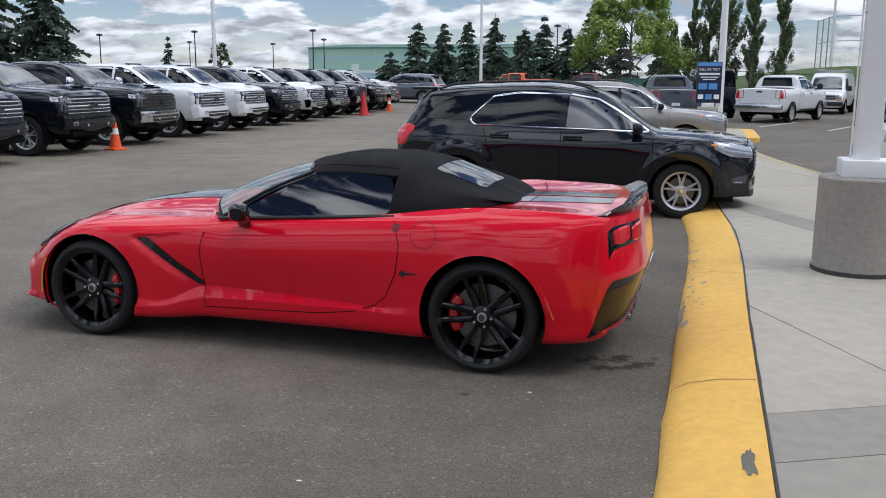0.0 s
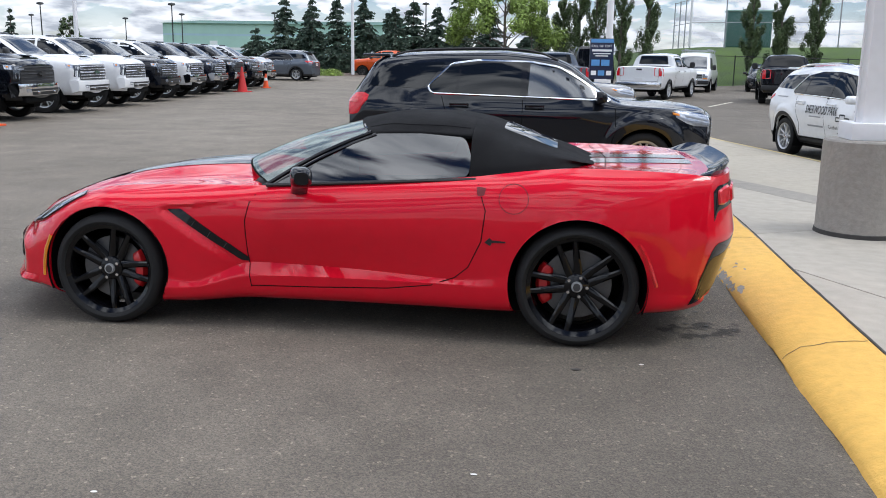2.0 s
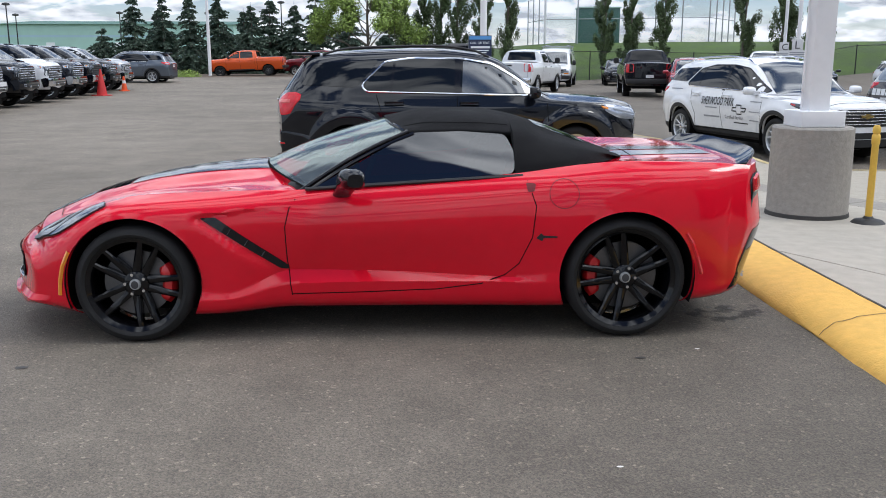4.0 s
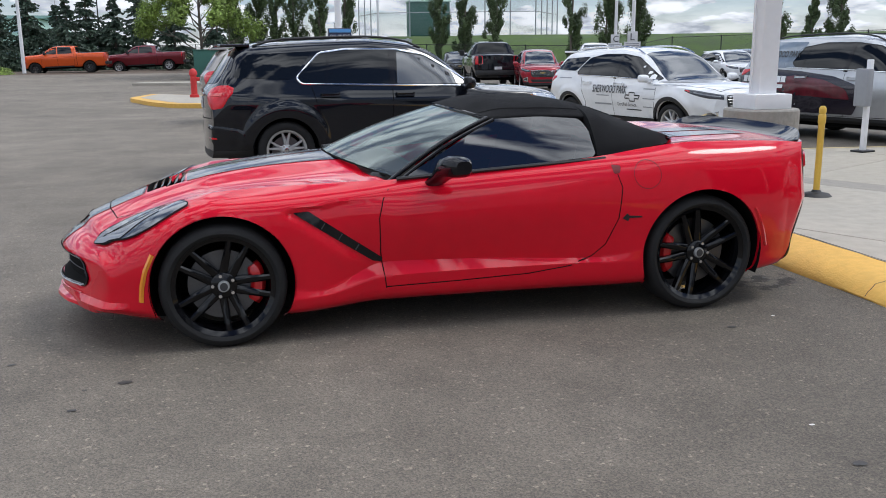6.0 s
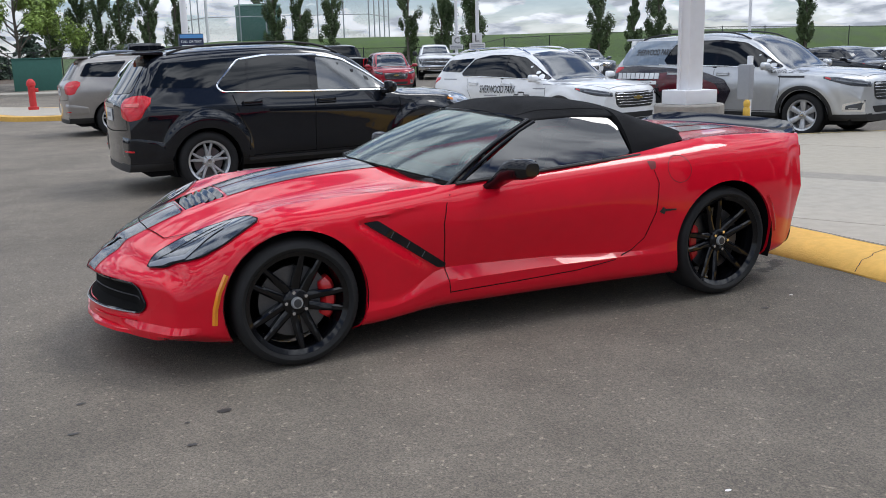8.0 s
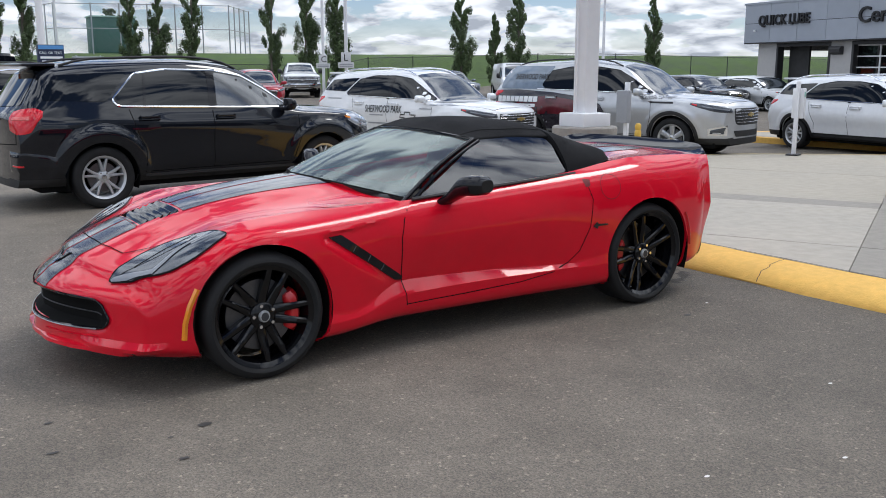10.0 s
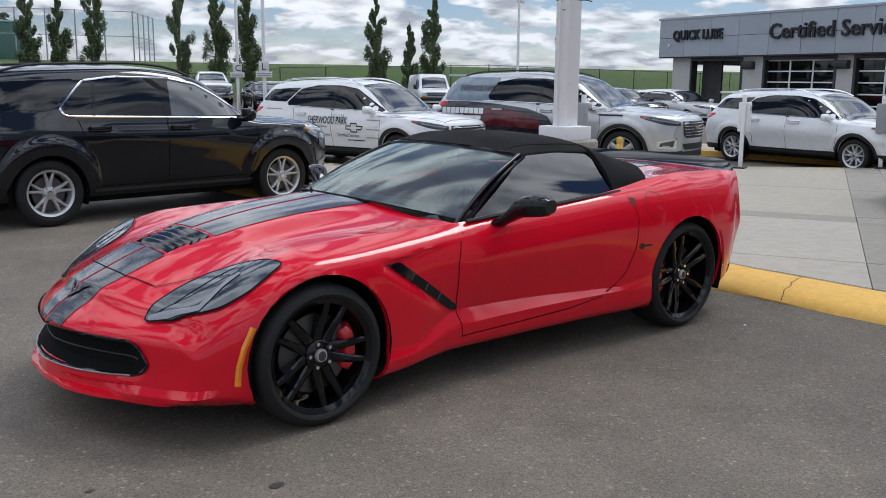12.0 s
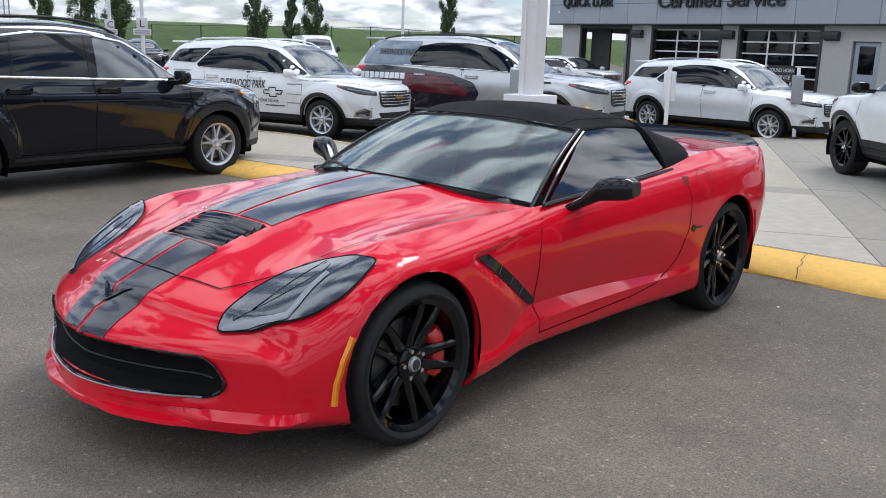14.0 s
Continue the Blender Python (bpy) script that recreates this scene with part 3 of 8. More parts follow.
def wheel_parts(parent, x, y, z, r, width, rim_r, side, rim_mat, style="five", caliper=None, cap=None, tilt=0.0, spin=90.0, cal_at=0.0):
    """Tyre with rim, hub and brake; the outer face looks to side (+1 or -1 in y)."""
    s = side
    bm = bmesh.new()
    w = width / 2
    prof = [(rim_r, -w * 0.86), (rim_r + (r - rim_r) * 0.35, -w), (r - 0.028, -w * 0.98), (r - 0.008, -w * 0.84)]
    prof += [(r, w * q) for q in (-0.6, -0.2, 0.2, 0.6)]
    prof += [(r - 0.008, w * 0.84), (r - 0.028, w * 0.98), (rim_r + (r - rim_r) * 0.35, w), (rim_r, w * 0.86)]
    lathe(bm, [(p[0], p[1] * s) for p in prof], 56)
    # raised ring on the side wall
    lathe(bm, [(rim_r + (r - rim_r) * 0.30, (w + 0.000) * s), (rim_r + (r - rim_r) * 0.42, (w + 0.004) * s), (rim_r + (r - rim_r) * 0.55, (w + 0.001) * s)], 56)
    tyre = part("wheel", bm, M["tyre"], parent, "black rubber tyre")
    tyre.matrix_basis = pose(x, y, z, 0, 0, tilt)
    face = w * 0.80
    bm = bmesh.new()
    lathe(bm, [(rim_r + 0.012, -w * 0.9 * s), (rim_r + 0.004, -w * 0.86 * s), (rim_r - 0.02, -w * 0.6 * s), (rim_r - 0.028, 0.3 * w * s), (rim_r - 0.014, face * s), (rim_r + 0.004, (w * 0.9) * s), (rim_r + 0.010, (w * 0.93) * s), (rim_r + 0.012, w * 0.86 * s)], 56)
    n_spoke, half_gap, wide = {"five": (5, 7.6, 0.044), "six": (6, 0, 0.085), "twin": (5, 9, 0.034), "star": (5, 12, 0.04)}[style]
    for i in range(n_spoke):
        base = 2 * math.pi * i / n_spoke + radians(spin)
        for g in ((-1, 1) if half_gap else (0,)):
            a0, a1 = (base + g * radians(half_gap * 1.9), base + g * radians(half_gap * 1.12)) if style == "five" else (base + g * radians(half_gap * 0.75), base + g * radians(half_gap * 1.35))
            pts = []
            for u in (0.0, 0.25, 0.5, 0.75, 1.0):
                rr = 0.055 + (rim_r - 0.018 - 0.055) * u
                a = a0 + (a1 - a0) * u
                yy = face * s - s * 0.030 * math.sin(math.pi * (1 - u) * 0.5) ** 2 * (1 if style == "five" else 0.6)
                if style == "five":
                    # two slim blades side by side, spreading a little towards the rim
                    off5 = g * (0.022 + 0.026 * u)
                    rr, a = math.hypot(rr, off5), base + math.atan2(off5, rr)
                pts.append((rr, a, yy, wide * (1.05 - 0.35 * u if half_gap else 0.75 + 0.4 * u)))
            prev = None
            for rr, a, yy, ww in pts:
                c, t = Vector((math.cos(a), 0, math.sin(a))), Vector((-math.sin(a), 0, math.cos(a)))
                o = c * rr
                ring = [bm.verts.new(o + t * (ww / 2) + Vector((0, yy - 0.045 * s, 0))), bm.verts.new(o + t * (ww / 2) + Vector((0, yy - 0.008 * s, 0))),
                        bm.verts.new(o + t * (ww / 4) + Vector((0, yy, 0))), bm.verts.new(o - t * (ww / 4) + Vector((0, yy, 0))),
                        bm.verts.new(o - t * (ww / 2) + Vector((0, yy - 0.008 * s, 0))), bm.verts.new(o - t * (ww / 2) + Vector((0, yy - 0.045 * s, 0)))]
                if prev:
                    for k in range(6):
                        bm.faces.new((prev[k], prev[(k + 1) % 6], ring[(k + 1) % 6], ring[k]))
                prev = ring
    lathe(bm, [(0.0, (face - 0.012) * s), (0.052, (face - 0.012) * s), (0.068, (face - 0.024) * s), (0.074, (face - 0.06) * s), (0.0, (face - 0.06) * s)], 28)
    bmesh.ops.recalc_face_normals(bm, faces=bm.faces[:])
    part("rim", bm, rim_mat, tyre)
    bm = bmesh.new()
    lathe(bm, [(0.0, (face + 0.004) * s), (0.026, (face + 0.003) * s), (0.031, (face - 0.006) * s), (0.031, (face - 0.02) * s)], 20)
    part("hub_cap", bm, cap or M["chrome"], tyre)
    if cap:
        bm = bmesh.new()
        lathe(bm, [(0.0, (face + 0.0062) * s), (0.012, (face + 0.006) * s), (0.022, (face + 0.0052) * s), (0.023, (face + 0.002) * s)], 20)
        for v in bm.verts:
            v.co.x *= 0.9
        part("cap_emblem", bm, M["darkmetal"], tyre)
    for i in range(5):
        a = 2 * math.pi * i / 5 + radians(spin) + 0.63
        bm = bmesh.new()
        lathe(bm, [(0.0, 0.0), (0.009, 0.0), (0.010, -0.014 * s), (0.0, -0.014 * s)], 8)
        nut = part("lug_nut", bm, M["chrome"], tyre)
        nut.matrix_basis = pose(0.056 * math.cos(a), (face - 0.004) * s, 0.056 * math.sin(a))
    bm = bmesh.new()
    lathe(bm, [(0.07, 0.02 * s), (rim_r * 0.72, 0.02 * s), (rim_r * 0.72, -0.01 * s), (0.07, -0.01 * s)], 40)
    for v in bm.verts:
        v.co.y += 0.012 * s
    part("brake_disc", bm, M["steel"], tyre)
    if caliper:
        bm = bmesh.new()
        prev = None
        for i in range(9):
            a = radians(cal_at - 33 + 66 * i / 8)
            e = 0.75 if i in (0, 8) else 1.0
            ri, ro = rim_r * (0.74 - 0.20 * e), rim_r * (0.74 + 0.11 * e)
            ring = [bm.verts.new((q * math.cos(a), h * s, q * math.sin(a))) for q, h in ((ri, 0.045), (ri + 0.02, 0.072 * e), (ro - 0.02, 0.072 * e), (ro, 0.045), (ro, 0.0), (ri, 0.0))]
            if prev:
                for k in range(6):
                    bm.faces.new((prev[k], prev[(k + 1) % 6], ring[(k + 1) % 6], ring[k]))
            else:
                bm.faces.new(ring[::-1])
            prev = ring
        bm.faces.new(prev)
        bmesh.ops.recalc_face_normals(bm, faces=bm.faces[:])
        part("brake_caliper", bm, caliper, tyre, "red brake caliper")
    return tyre


def liner(parent, cx, cz, r, y0, y1):
    """Dark inner half shell of a wheel arch."""
    bm = bmesh.new()
    n = 20
    rows = []
    for i in range(n + 1):
        a = math.pi * (-0.12 + 1.24 * i / n)
        rows.append([bm.verts.new((cx + r * math.cos(a), y, cz + r * math.sin(a))) for y in (y0, y1)])
    for a, b in zip(rows, rows[1:]):
        bm.faces.new((a[0], a[1], b[1], b[0]))
    bm.faces.new([q[1] for q in rows])
    part("wheel_arch_liner", bm, M["well"], parent)


# ---------- the red sports car ----------
XF, XR = -1.355, 1.355
car = thing("sports_car", pose(0, 0, 0), "glossy red two-seat convertible with black soft top and black hood stripes", "car")

c_w = soft_curve(0.11, (-2.26, 0.80), (-2.0, 0.885), (-1.7, 0.925), (-1.355, 0.935), (-0.95, 0.905), (-0.5, 0.885), (0.1, 0.893), (0.7, 0.918), (1.05, 0.942), (1.4, 0.952), (1.7, 0.940), (1.95, 0.905), (2.14, 0.855))
c_z0 = soft_curve(0.05, (-2.26, 0.525), (-2.05, 0.625), (-1.75, 0.745), (-1.355, 0.845), (-1.0, 0.893), (-0.66, 0.918), (-0.58, 0.90), (-0.44, 0.60), (0.95, 0.60), (1.12, 0.90), (1.25, 0.945), (1.5, 0.962), (1.9, 0.966), (2.14, 0.965))
c_z1 = soft_curve(0.05, (-2.26, 0.520), (-2.05, 0.615), (-1.75, 0.735), (-1.355, 0.835), (-1.0, 0.885), (-0.66, 0.905), (-0.58, 0.89), (-0.44, 0.60), (0.95, 0.60), (1.12, 0.90), (1.25, 0.943), (1.5, 0.958), (1.9, 0.964), (2.14, 0.963))
c_z2 = soft_curve(0.05, (-2.26, 0.505), (-2.05, 0.585), (-1.75, 0.685), (-1.355, 0.775), (-1.0, 0.815), (-0.60, 0.845), (-0.50, 0.84), (-0.36, 0.60), (0.95, 0.60), (1.08, 0.90), (1.25, 0.945), (1.5, 0.958), (1.9, 0.962), (2.14, 0.960))
c_z3 = soft_curve(0.11, (-2.26, 0.49), (-2.05, 0.575), (-1.75, 0.705), (-1.355, 0.800), (-1.0, 0.815), (-0.6, 0.825), (-0.3, 0.838), (0.2, 0.872), (0.75, 0.918), (1.1, 0.962), (1.355, 0.982), (1.7, 0.976), (1.95, 0.965), (2.14, 0.952))
c_z4 = soft_curve(0.11, (-2.26, 0.43), (-2.05, 0.52), (-1.75, 0.645), (-1.355, 0.745), (-1.0, 0.750), (-0.6, 0.762), (0.2, 0.805), (0.75, 0.846), (1.1, 0.882), (1.355, 0.896), (1.7, 0.894), (1.95, 0.890), (2.14, 0.885))
c_z5 = soft_curve(0.11, (-2.26, 0.38), (-1.75, 0.50), (-1.355, 0.60), (-1.0, 0.60), (0.0, 0.625), (0.75, 0.66), (1.355, 0.71), (1.7, 0.69), (2.14, 0.64))
c_in6 = soft_curve(0.04, (-2.26, 0.0), (-1.7, 0.005), (-1.1, 0.004), (-0.90, 0.004), (-0.80, 0.010), (-0.50, 0.052), (0.0, 0.058), (0.45, 0.046), (0.75, 0.022), (0.95, 0.006), (1.7, 0.01), (2.14, 0.03))
c_z6 = soft_curve(0.03, (-2.26, 0.30), (-1.7, 0.36), (-1.05, 0.30), (-0.86, 0.270), (-0.50, 0.392), (0.0, 0.380), (0.73, 0.352), (1.0, 0.40), (1.7, 0.44), (2.14, 0.42))
c_in7 = soft_curve(0.05, (-2.26, 0.0), (-1.7, 0.0), (-1.05, -0.012), (-0.80, -0.004), (-0.45, 0.008), (0.6, 0.010), (0.95, 0.0), (1.7, 0.03), (2.14, 0.07))
c_z7 = soft_curve(0.03, (-2.26, 0.22), (-1.7, 0.25), (-1.05, 0.235), (-0.86, 0.240), (-0.50, 0.322), (0.0, 0.330), (0.73, 0.328), (1.0, 0.32), (1.7, 0.32), (2.14, 0.30))
c_z8 = curve((-2.26, 0.19), (-1.7, 0.150), (-0.95, 0.135), (-0.5, 0.165), (0.7, 0.165), (1.0, 0.17), (1.7, 0.185), (1.95, 0.20), (2.14, 0.27))
c_y2 = soft_curve(0.05, (-2.26, 0.44), (-1.3, 0.47), (-0.7, 0.52), (-0.4, 0.68), (0.9, 0.68), (1.1, 0.55), (2.14, 0.5))
c_y3 = soft_curve(0.11, (-2.26, 0.13), (-1.8, 0.17), (-1.3, 0.20), (-0.6, 0.13), (-0.3, 0.095), (0.7, 0.115), (1.1, 0.162), (1.5, 0.160), (2.14, 0.088))
c_y4 = soft_curve(0.11, (-2.26, 0.035), (0.7, 0.035), (1.15, 0.046), (1.6, 0.050), (2.14, 0.040))


def car_section(x):
    w = c_w(x)
    return [(0, c_z0(x)), (0.25, c_z1(x)), (c_y2(x), c_z2(x)), (w - c_y3(x), c_z3(x)), (w - c_y4(x), c_z4(x)), (w, c_z5(x)),
            (w - c_in6(x), c_z6(x)), (w - c_in7(x), c_z7(x)), (w - c_in7(x) - 0.02, c_z8(x) + 0.03), (w - c_in7(x) - 0.10, c_z8(x))]


def car_bend(x, y, z):
    u = abs(y) / 0.9
    a = 0.405 * max(0.0, (-1.45 - x) / 0.81) ** 1.3
    b = 0.275 * max(0.0, (x - 1.78) / 0.36) ** 1.6
    lean = 0.0
    if x > 2.0:
        lean = 0.05 - 0.30 * max(0.0, 0.62 - z) * (x - 2.0) / 0.14 if z < 0.62 else 0.05 * (0.95 - z) / 0.33
        lean *= (x - 2.0) / 0.14
    if x < -2.1:
        q = (-2.1 - x) / 0.16
        lean = q * (0.075 * max(0.0, (z - 0.458)) / 0.067 - 0.02 * max(0.0, 0.30 - z) / 0.10)
    ext = 0.075 * max(0.0, (x - 1.65) / 0.49) ** 1.5
    return a * u ** 1.75 - b * u ** 4.2 + lean + ext


car_xs = [-2.26 + 4.40 * i / 290 for i in range(291)]
CAR_COUNTS = (9, 9, 9, 10, 8, 12, 5, 9, 3)
car_bm = shell(car_xs, car_section, car_bend, n=45, line_of=lambda pts, n: crisp_line(pts, CAR_COUNTS, (3, 6, 7), 8), arches=[(XF, 0.335, 0.365), (XR, 0.345, 0.378)], lip=0.018)
for f in car_bm.faces:
    c = f.calc_center_median()
    if -0.56 < c.x < 1.12 and abs(c.y) < 0.755 and c.z < c_z3(c.x) - 0.02:
        f.material_index = 1
rim_verts = {v for e in car_bm.edges if len(e.link_faces) < 2 for v in e.verts}
soft = [v for v in car_bm.verts if v.co.x < -1.42 and v not in rim_verts and abs(v.co.y) > 0.001]
for _ in range(16):
    bmesh.ops.smooth_vert(car_bm, verts=[v for v in soft if math.hypot(v.co.x - XF, v.co.z - 0.335) > 0.41], factor=0.5, use_axis_x=True, use_axis_y=True, use_axis_z=True)


# the grille lies back in the nose
for v in car_bm.verts:
    if v.co.x < -1.9 and 0.25 < v.co.z < 0.46:
        v.co.x += 0.045 * ease(0.292, 0.325, v.co.z) * (1 - ease(0.415, 0.450, v.co.z)) * (1 - ease(0.50, 0.62, abs(v.co.y)))
# the cove behind the front wheel: bounded by the gill and by a crease running back from its top
GILL_A, GILL_B = Vector((-1.012, 0.700)), Vector((-0.560, 0.385))
gill_d = (GILL_B - GILL_A).normalized()
gill_n = Vector((-gill_d.y, gill_d.x))
CREASE_A, CREASE_B = Vector((-1.03, 0.705)), Vector((-0.45, 0.765))
crease_d = (CREASE_B - CREASE_A).normalized()
crease_n = Vector((crease_d.y, -crease_d.x))
for v in car_bm.verts:
    if -1.05 < v.co.x < 0.1 and 0.30 < v.co.z < 0.80 and abs(v.co.y) > 0.7:
        q = Vector((v.co.x, v.co.z))
        back, under = (q - GILL_A).dot(gill_n), (q - CREASE_A).dot(crease_n)
        along = (q - GILL_A).dot(gill_d) / (GILL_B - GILL_A).length
        depth = ease(-0.026, -0.008, back) * (1 - ease(0.02, 0.42, back)) * ease(-0.002, 0.014, under) * (1 - ease(0.75, 1.05, along))
        v.co.y -= math.copysign(0.018 * depth, v.co.y)
# the hood vent is sunk behind a straight front edge
for f in car_bm.faces:
    c = f.calc_center_median()
    if -1.755 < c.x < -1.545 and abs(c.y) < 0.185 + 0.12 * (c.x + 1.755) and c.z > 0.6:
        f.material_index = 2
for v in car_bm.verts:
    if -1.752 < v.co.x < -1.548 and abs(v.co.y) < 0.180 + 0.12 * (v.co.x + 1.755) and v.co.z > 0.6:
        v.co.z -= 0.045 * (1 - 0.6 * ease(-1.70, -1.55, v.co.x))
car_tree = BVHTree.FromBMesh(car_bm)
body = part("body", car_bm, [M["red"], M["trim"], M["well"]], car)

# underside
bm = bmesh.new()
box(bm, -1.80, 1.62, -0.72, 0.72, 0.14, 0.22, 0.02)
part("floor_pan", bm, M["well"], car)
for cx, cz, r, y0, y1 in ((XF, 0.335, 0.37, 0.92, 0.55), (XR, 0.345, 0.383, 0.93, 0.55)):
    for s in (-1, 1):
        liner(car, cx, cz, r, y0 * s, y1 * s)
for s in (-1, 1):
    wheel_parts(car, XF, 0.795 * s, 0.327, 0.327, 0.245, 0.254, s, M["rimblack"], "five", M["caliper"], M["alloy"], spin=-3.0)
    wheel_parts(car, XR, 0.783 * s, 0.340, 0.340, 0.285, 0.268, s, M["rimblack"], "five", M["caliper"], M["alloy"], spin=177.0, cal_at=180.0)


def both(name, make, material, label=""):
    """One piece for each flank."""
    for s in (-1, 1):
        part(name, make(s), material, car, label)


# shut lines and flank details
M["reddark"] = mat("red_recess_shade", (0.16, 0.004, 0.008), 0.5)
DOOR_F = [(-0.44, 0.835), (-0.505, 0.74), (-0.53, 0.64), (-0.525, 0.45), (-0.50, 0.255)]
DOOR_R = [(0.80, 0.885), (0.845, 0.75), (0.825, 0.58), (0.755, 0.43), (0.68, 0.365), (0.55, 0.318), (0.3, 0.285), (-0.1, 0.270), (-0.50, 0.262)]
both("door_gap", lambda s: band(car_tree, DOOR_F, "y", s, 0.0055, 0.0015), M["well"])
both("door_gap", lambda s: band(car_tree, DOOR_R, "y", s, 0.0055, 0.0015), M["well"])
part("fuel_flap", band(car_tree, [(0.997 + 0.080 * math.cos(i * math.pi / 12), 0.818 + 0.078 * math.sin(i * math.pi / 12)) for i in range(24)], "y", -1, 0.0035, 0.0015, 0.03, True), M["reddark"], car)
GILL = [(-0.988, 0.692), (-0.905, 0.695), (-0.515, 0.420), (-0.520, 0.400), (-0.566, 0.405)]
both("side_gill", lambda s: patch(car_tree, GILL, "y", s, 0.005, 0.02, 0.0, 0.012), M["carblack"], "gloss black side gill")
for q in (0.28, 0.50, 0.72):
    for s in (-1, 1):
        ax, az = -0.946 + 0.406 * q, 0.693 - 0.281 * q
        part("gill_fin", band(car_tree, [(ax - 0.010, az - 0.015), (ax + 0.010, az + 0.015)], "y", s, 0.006, 0.006, 0.03, rise=0.004), M["darkmetal"], car)
part("flank_badge", patch(car_tree, [(0.845, 0.578), (0.872, 0.605), (0.885, 0.592), (0.96, 0.588), (0.96, 0.58), (0.885, 0.578), (0.878, 0.56)], "y", -1, 0.005, 0.04, 0.003), M["letter"], car, "small dark badge on the flank")
# flush with the door: dark red paints the shade of the release's recess
both("door_handle", lambda s: patch(car_tree, [(0.79, 0.875), (0.845, 0.87), (0.835, 0.83), (0.80, 0.825)], "y", s, 0.002, 0.02, 0.0, 0.01), M["reddark"], "door release, its recess shade painted dark red")
both("side_marker", lambda s: band(car_tree, [(-1.695, 0.518), (-1.735, 0.435), (-1.757, 0.353), (-1.765, 0.272)], "y", s, 0.024, 0.003, 0.03, rise=0.006), M["amber"], "amber side marker")
both("side_marker", lambda s: band(car_tree, [(1.674, 0.60), (1.713, 0.54), (1.745, 0.46), (1.779, 0.364)], "y", s, 0.022, 0.003, 0.03, rise=0.006), M["tail"], "dark red side marker")

# nose
HEAD = [(-2.017, -0.535), (-1.95, -0.512), (-1.842, -0.513), (-1.702, -0.551), (-1.60, -0.623), (-1.542, -0.719), (-1.497, -0.825), (-1.598, -0.842), (-1.68, -0.838), (-1.775, -0.798), (-1.844, -0.748), (-1.93, -0.660)]


def flip_y(pts, s):
    return [(a, -b * s) for a, b in pts]


for s in (-1, 1):
    rim_ob = part("headlamp", patch(car_tree, flip_y(HEAD, s), "z", 1, 0.009, 0.025, 0.012, 0.03), M["lampdark"], car, "smoked headlamp behind a clear cover")
    part("lamp_reflector", patch(car_tree, flip_y([(-1.97, -0.565), (-1.90, -0.545), (-1.80, -0.560), (-1.69, -0.605), (-1.60, -0.69), (-1.66, -0.70), (-1.78, -0.655), (-1.90, -0.60)], s), "z", 1, 0.011, 0.02, 0.0, 0.02), M["lampsmoke"], rim_ob)
    part("light_tube", band(car_tree, flip_y([(-1.992, -0.552), (-1.935, -0.625), (-1.880, -0.690), (-1.845, -0.722), (-1.800, -0.725), (-1.735, -0.722), (-1.655, -0.726)], s), "z", 1, 0.022, 0.013, 0.02, rise=0.004), M["led"], rim_ob)
    part("lamp_divider", band(car_tree, flip_y([(-1.60, -0.66), (-1.74, -0.63), (-1.90, -0.60)], s), "z", 1, 0.006, 0.012, 0.03, rise=0.002), M["carblack"], rim_ob)
    part("lamp_seal", band(car_tree, flip_y(HEAD, s), "z", 1, 0.006, 0.010, 0.03, True, rnd=0.03), M["well"], rim_ob)

GRILLE = [(-0.55, 0.448), (-0.3, 0.446), (0, 0.440), (0.3, 0.446), (0.55, 0.448), (0.60, 0.41), (0.632, 0.355), (0.60, 0.318), (0.55, 0.303), (0.3, 0.289), (0, 0.282), (-0.3, 0.289), (-0.55, 0.303), (-0.60, 0.318), (-0.632, 0.355), (-0.60, 0.41)]
grille = part("grille", patch(car_tree, GRILLE, "x", -1, 0.007, 0.025, 0.008, 0.02), M["well"], car, "wide black mesh grille")
part("grille_surround", band(car_tree, GRILLE, "x", -1, 0.012, 0.008, 0.03, True, rise=0.004, rnd=0.02), M["carblack"], grille)
for z, dz in ((0.372, 0.0),):
    part("grille_bar", band(car_tree, [(-0.585, z + 0.004), (-0.3, z + dz), (0, z - 0.006), (0.3, z + dz), (0.585, z + 0.004)], "x", -1, 0.008, 0.009, 0.03, rise=0.004), M["trim"], grille)
part("grille_lip", band(car_tree, [(-0.55, 0.301), (-0.3, 0.287), (0, 0.280), (0.3, 0.287), (0.55, 0.301)], "x", -1, 0.007, 0.010, 0.03, rise=0.005), M["galv"], grille)
# splitter under the nose
bm = bmesh.new()
prev = None
for i in range(49):
    y = -0.66 + 1.32 * i / 48
    u = abs(y)
    x = -2.255 + car_bend(-2.26, y, 0.30)
    e = min(1.0, max(0.0, (0.66 - u) / 0.20)) ** 0.7
    o = 0.050 * e * (0.55 + 0.45 * min(1.0, max(0.0, (u - 0.12) / 0.12)))
    ring = [bm.verts.new(q) for q in ((x + 0.010, y, 0.232), (x - o, y, 0.212), (x - o - 0.004 * e, y, 0.196), (x + 0.04, y, 0.168), (x + 0.12, y, 0.175))]
    if prev:
        for k in range(5):
            bm.faces.new((prev[k], prev[(k + 1) % 5], ring[(k + 1) % 5], ring[k]))
    prev = ring
bmesh.ops.recalc_face_normals(bm, faces=bm.faces[:])
part("front_lip", bm, M["red"], car)
both("duct_edge", lambda s: band(car_tree, [(s * 0.17, 0.248), (s * 0.35, 0.254), (s * 0.56, 0.266)], "x", -1, 0.008, 0.004, 0.04, rise=0.006), M["red"])
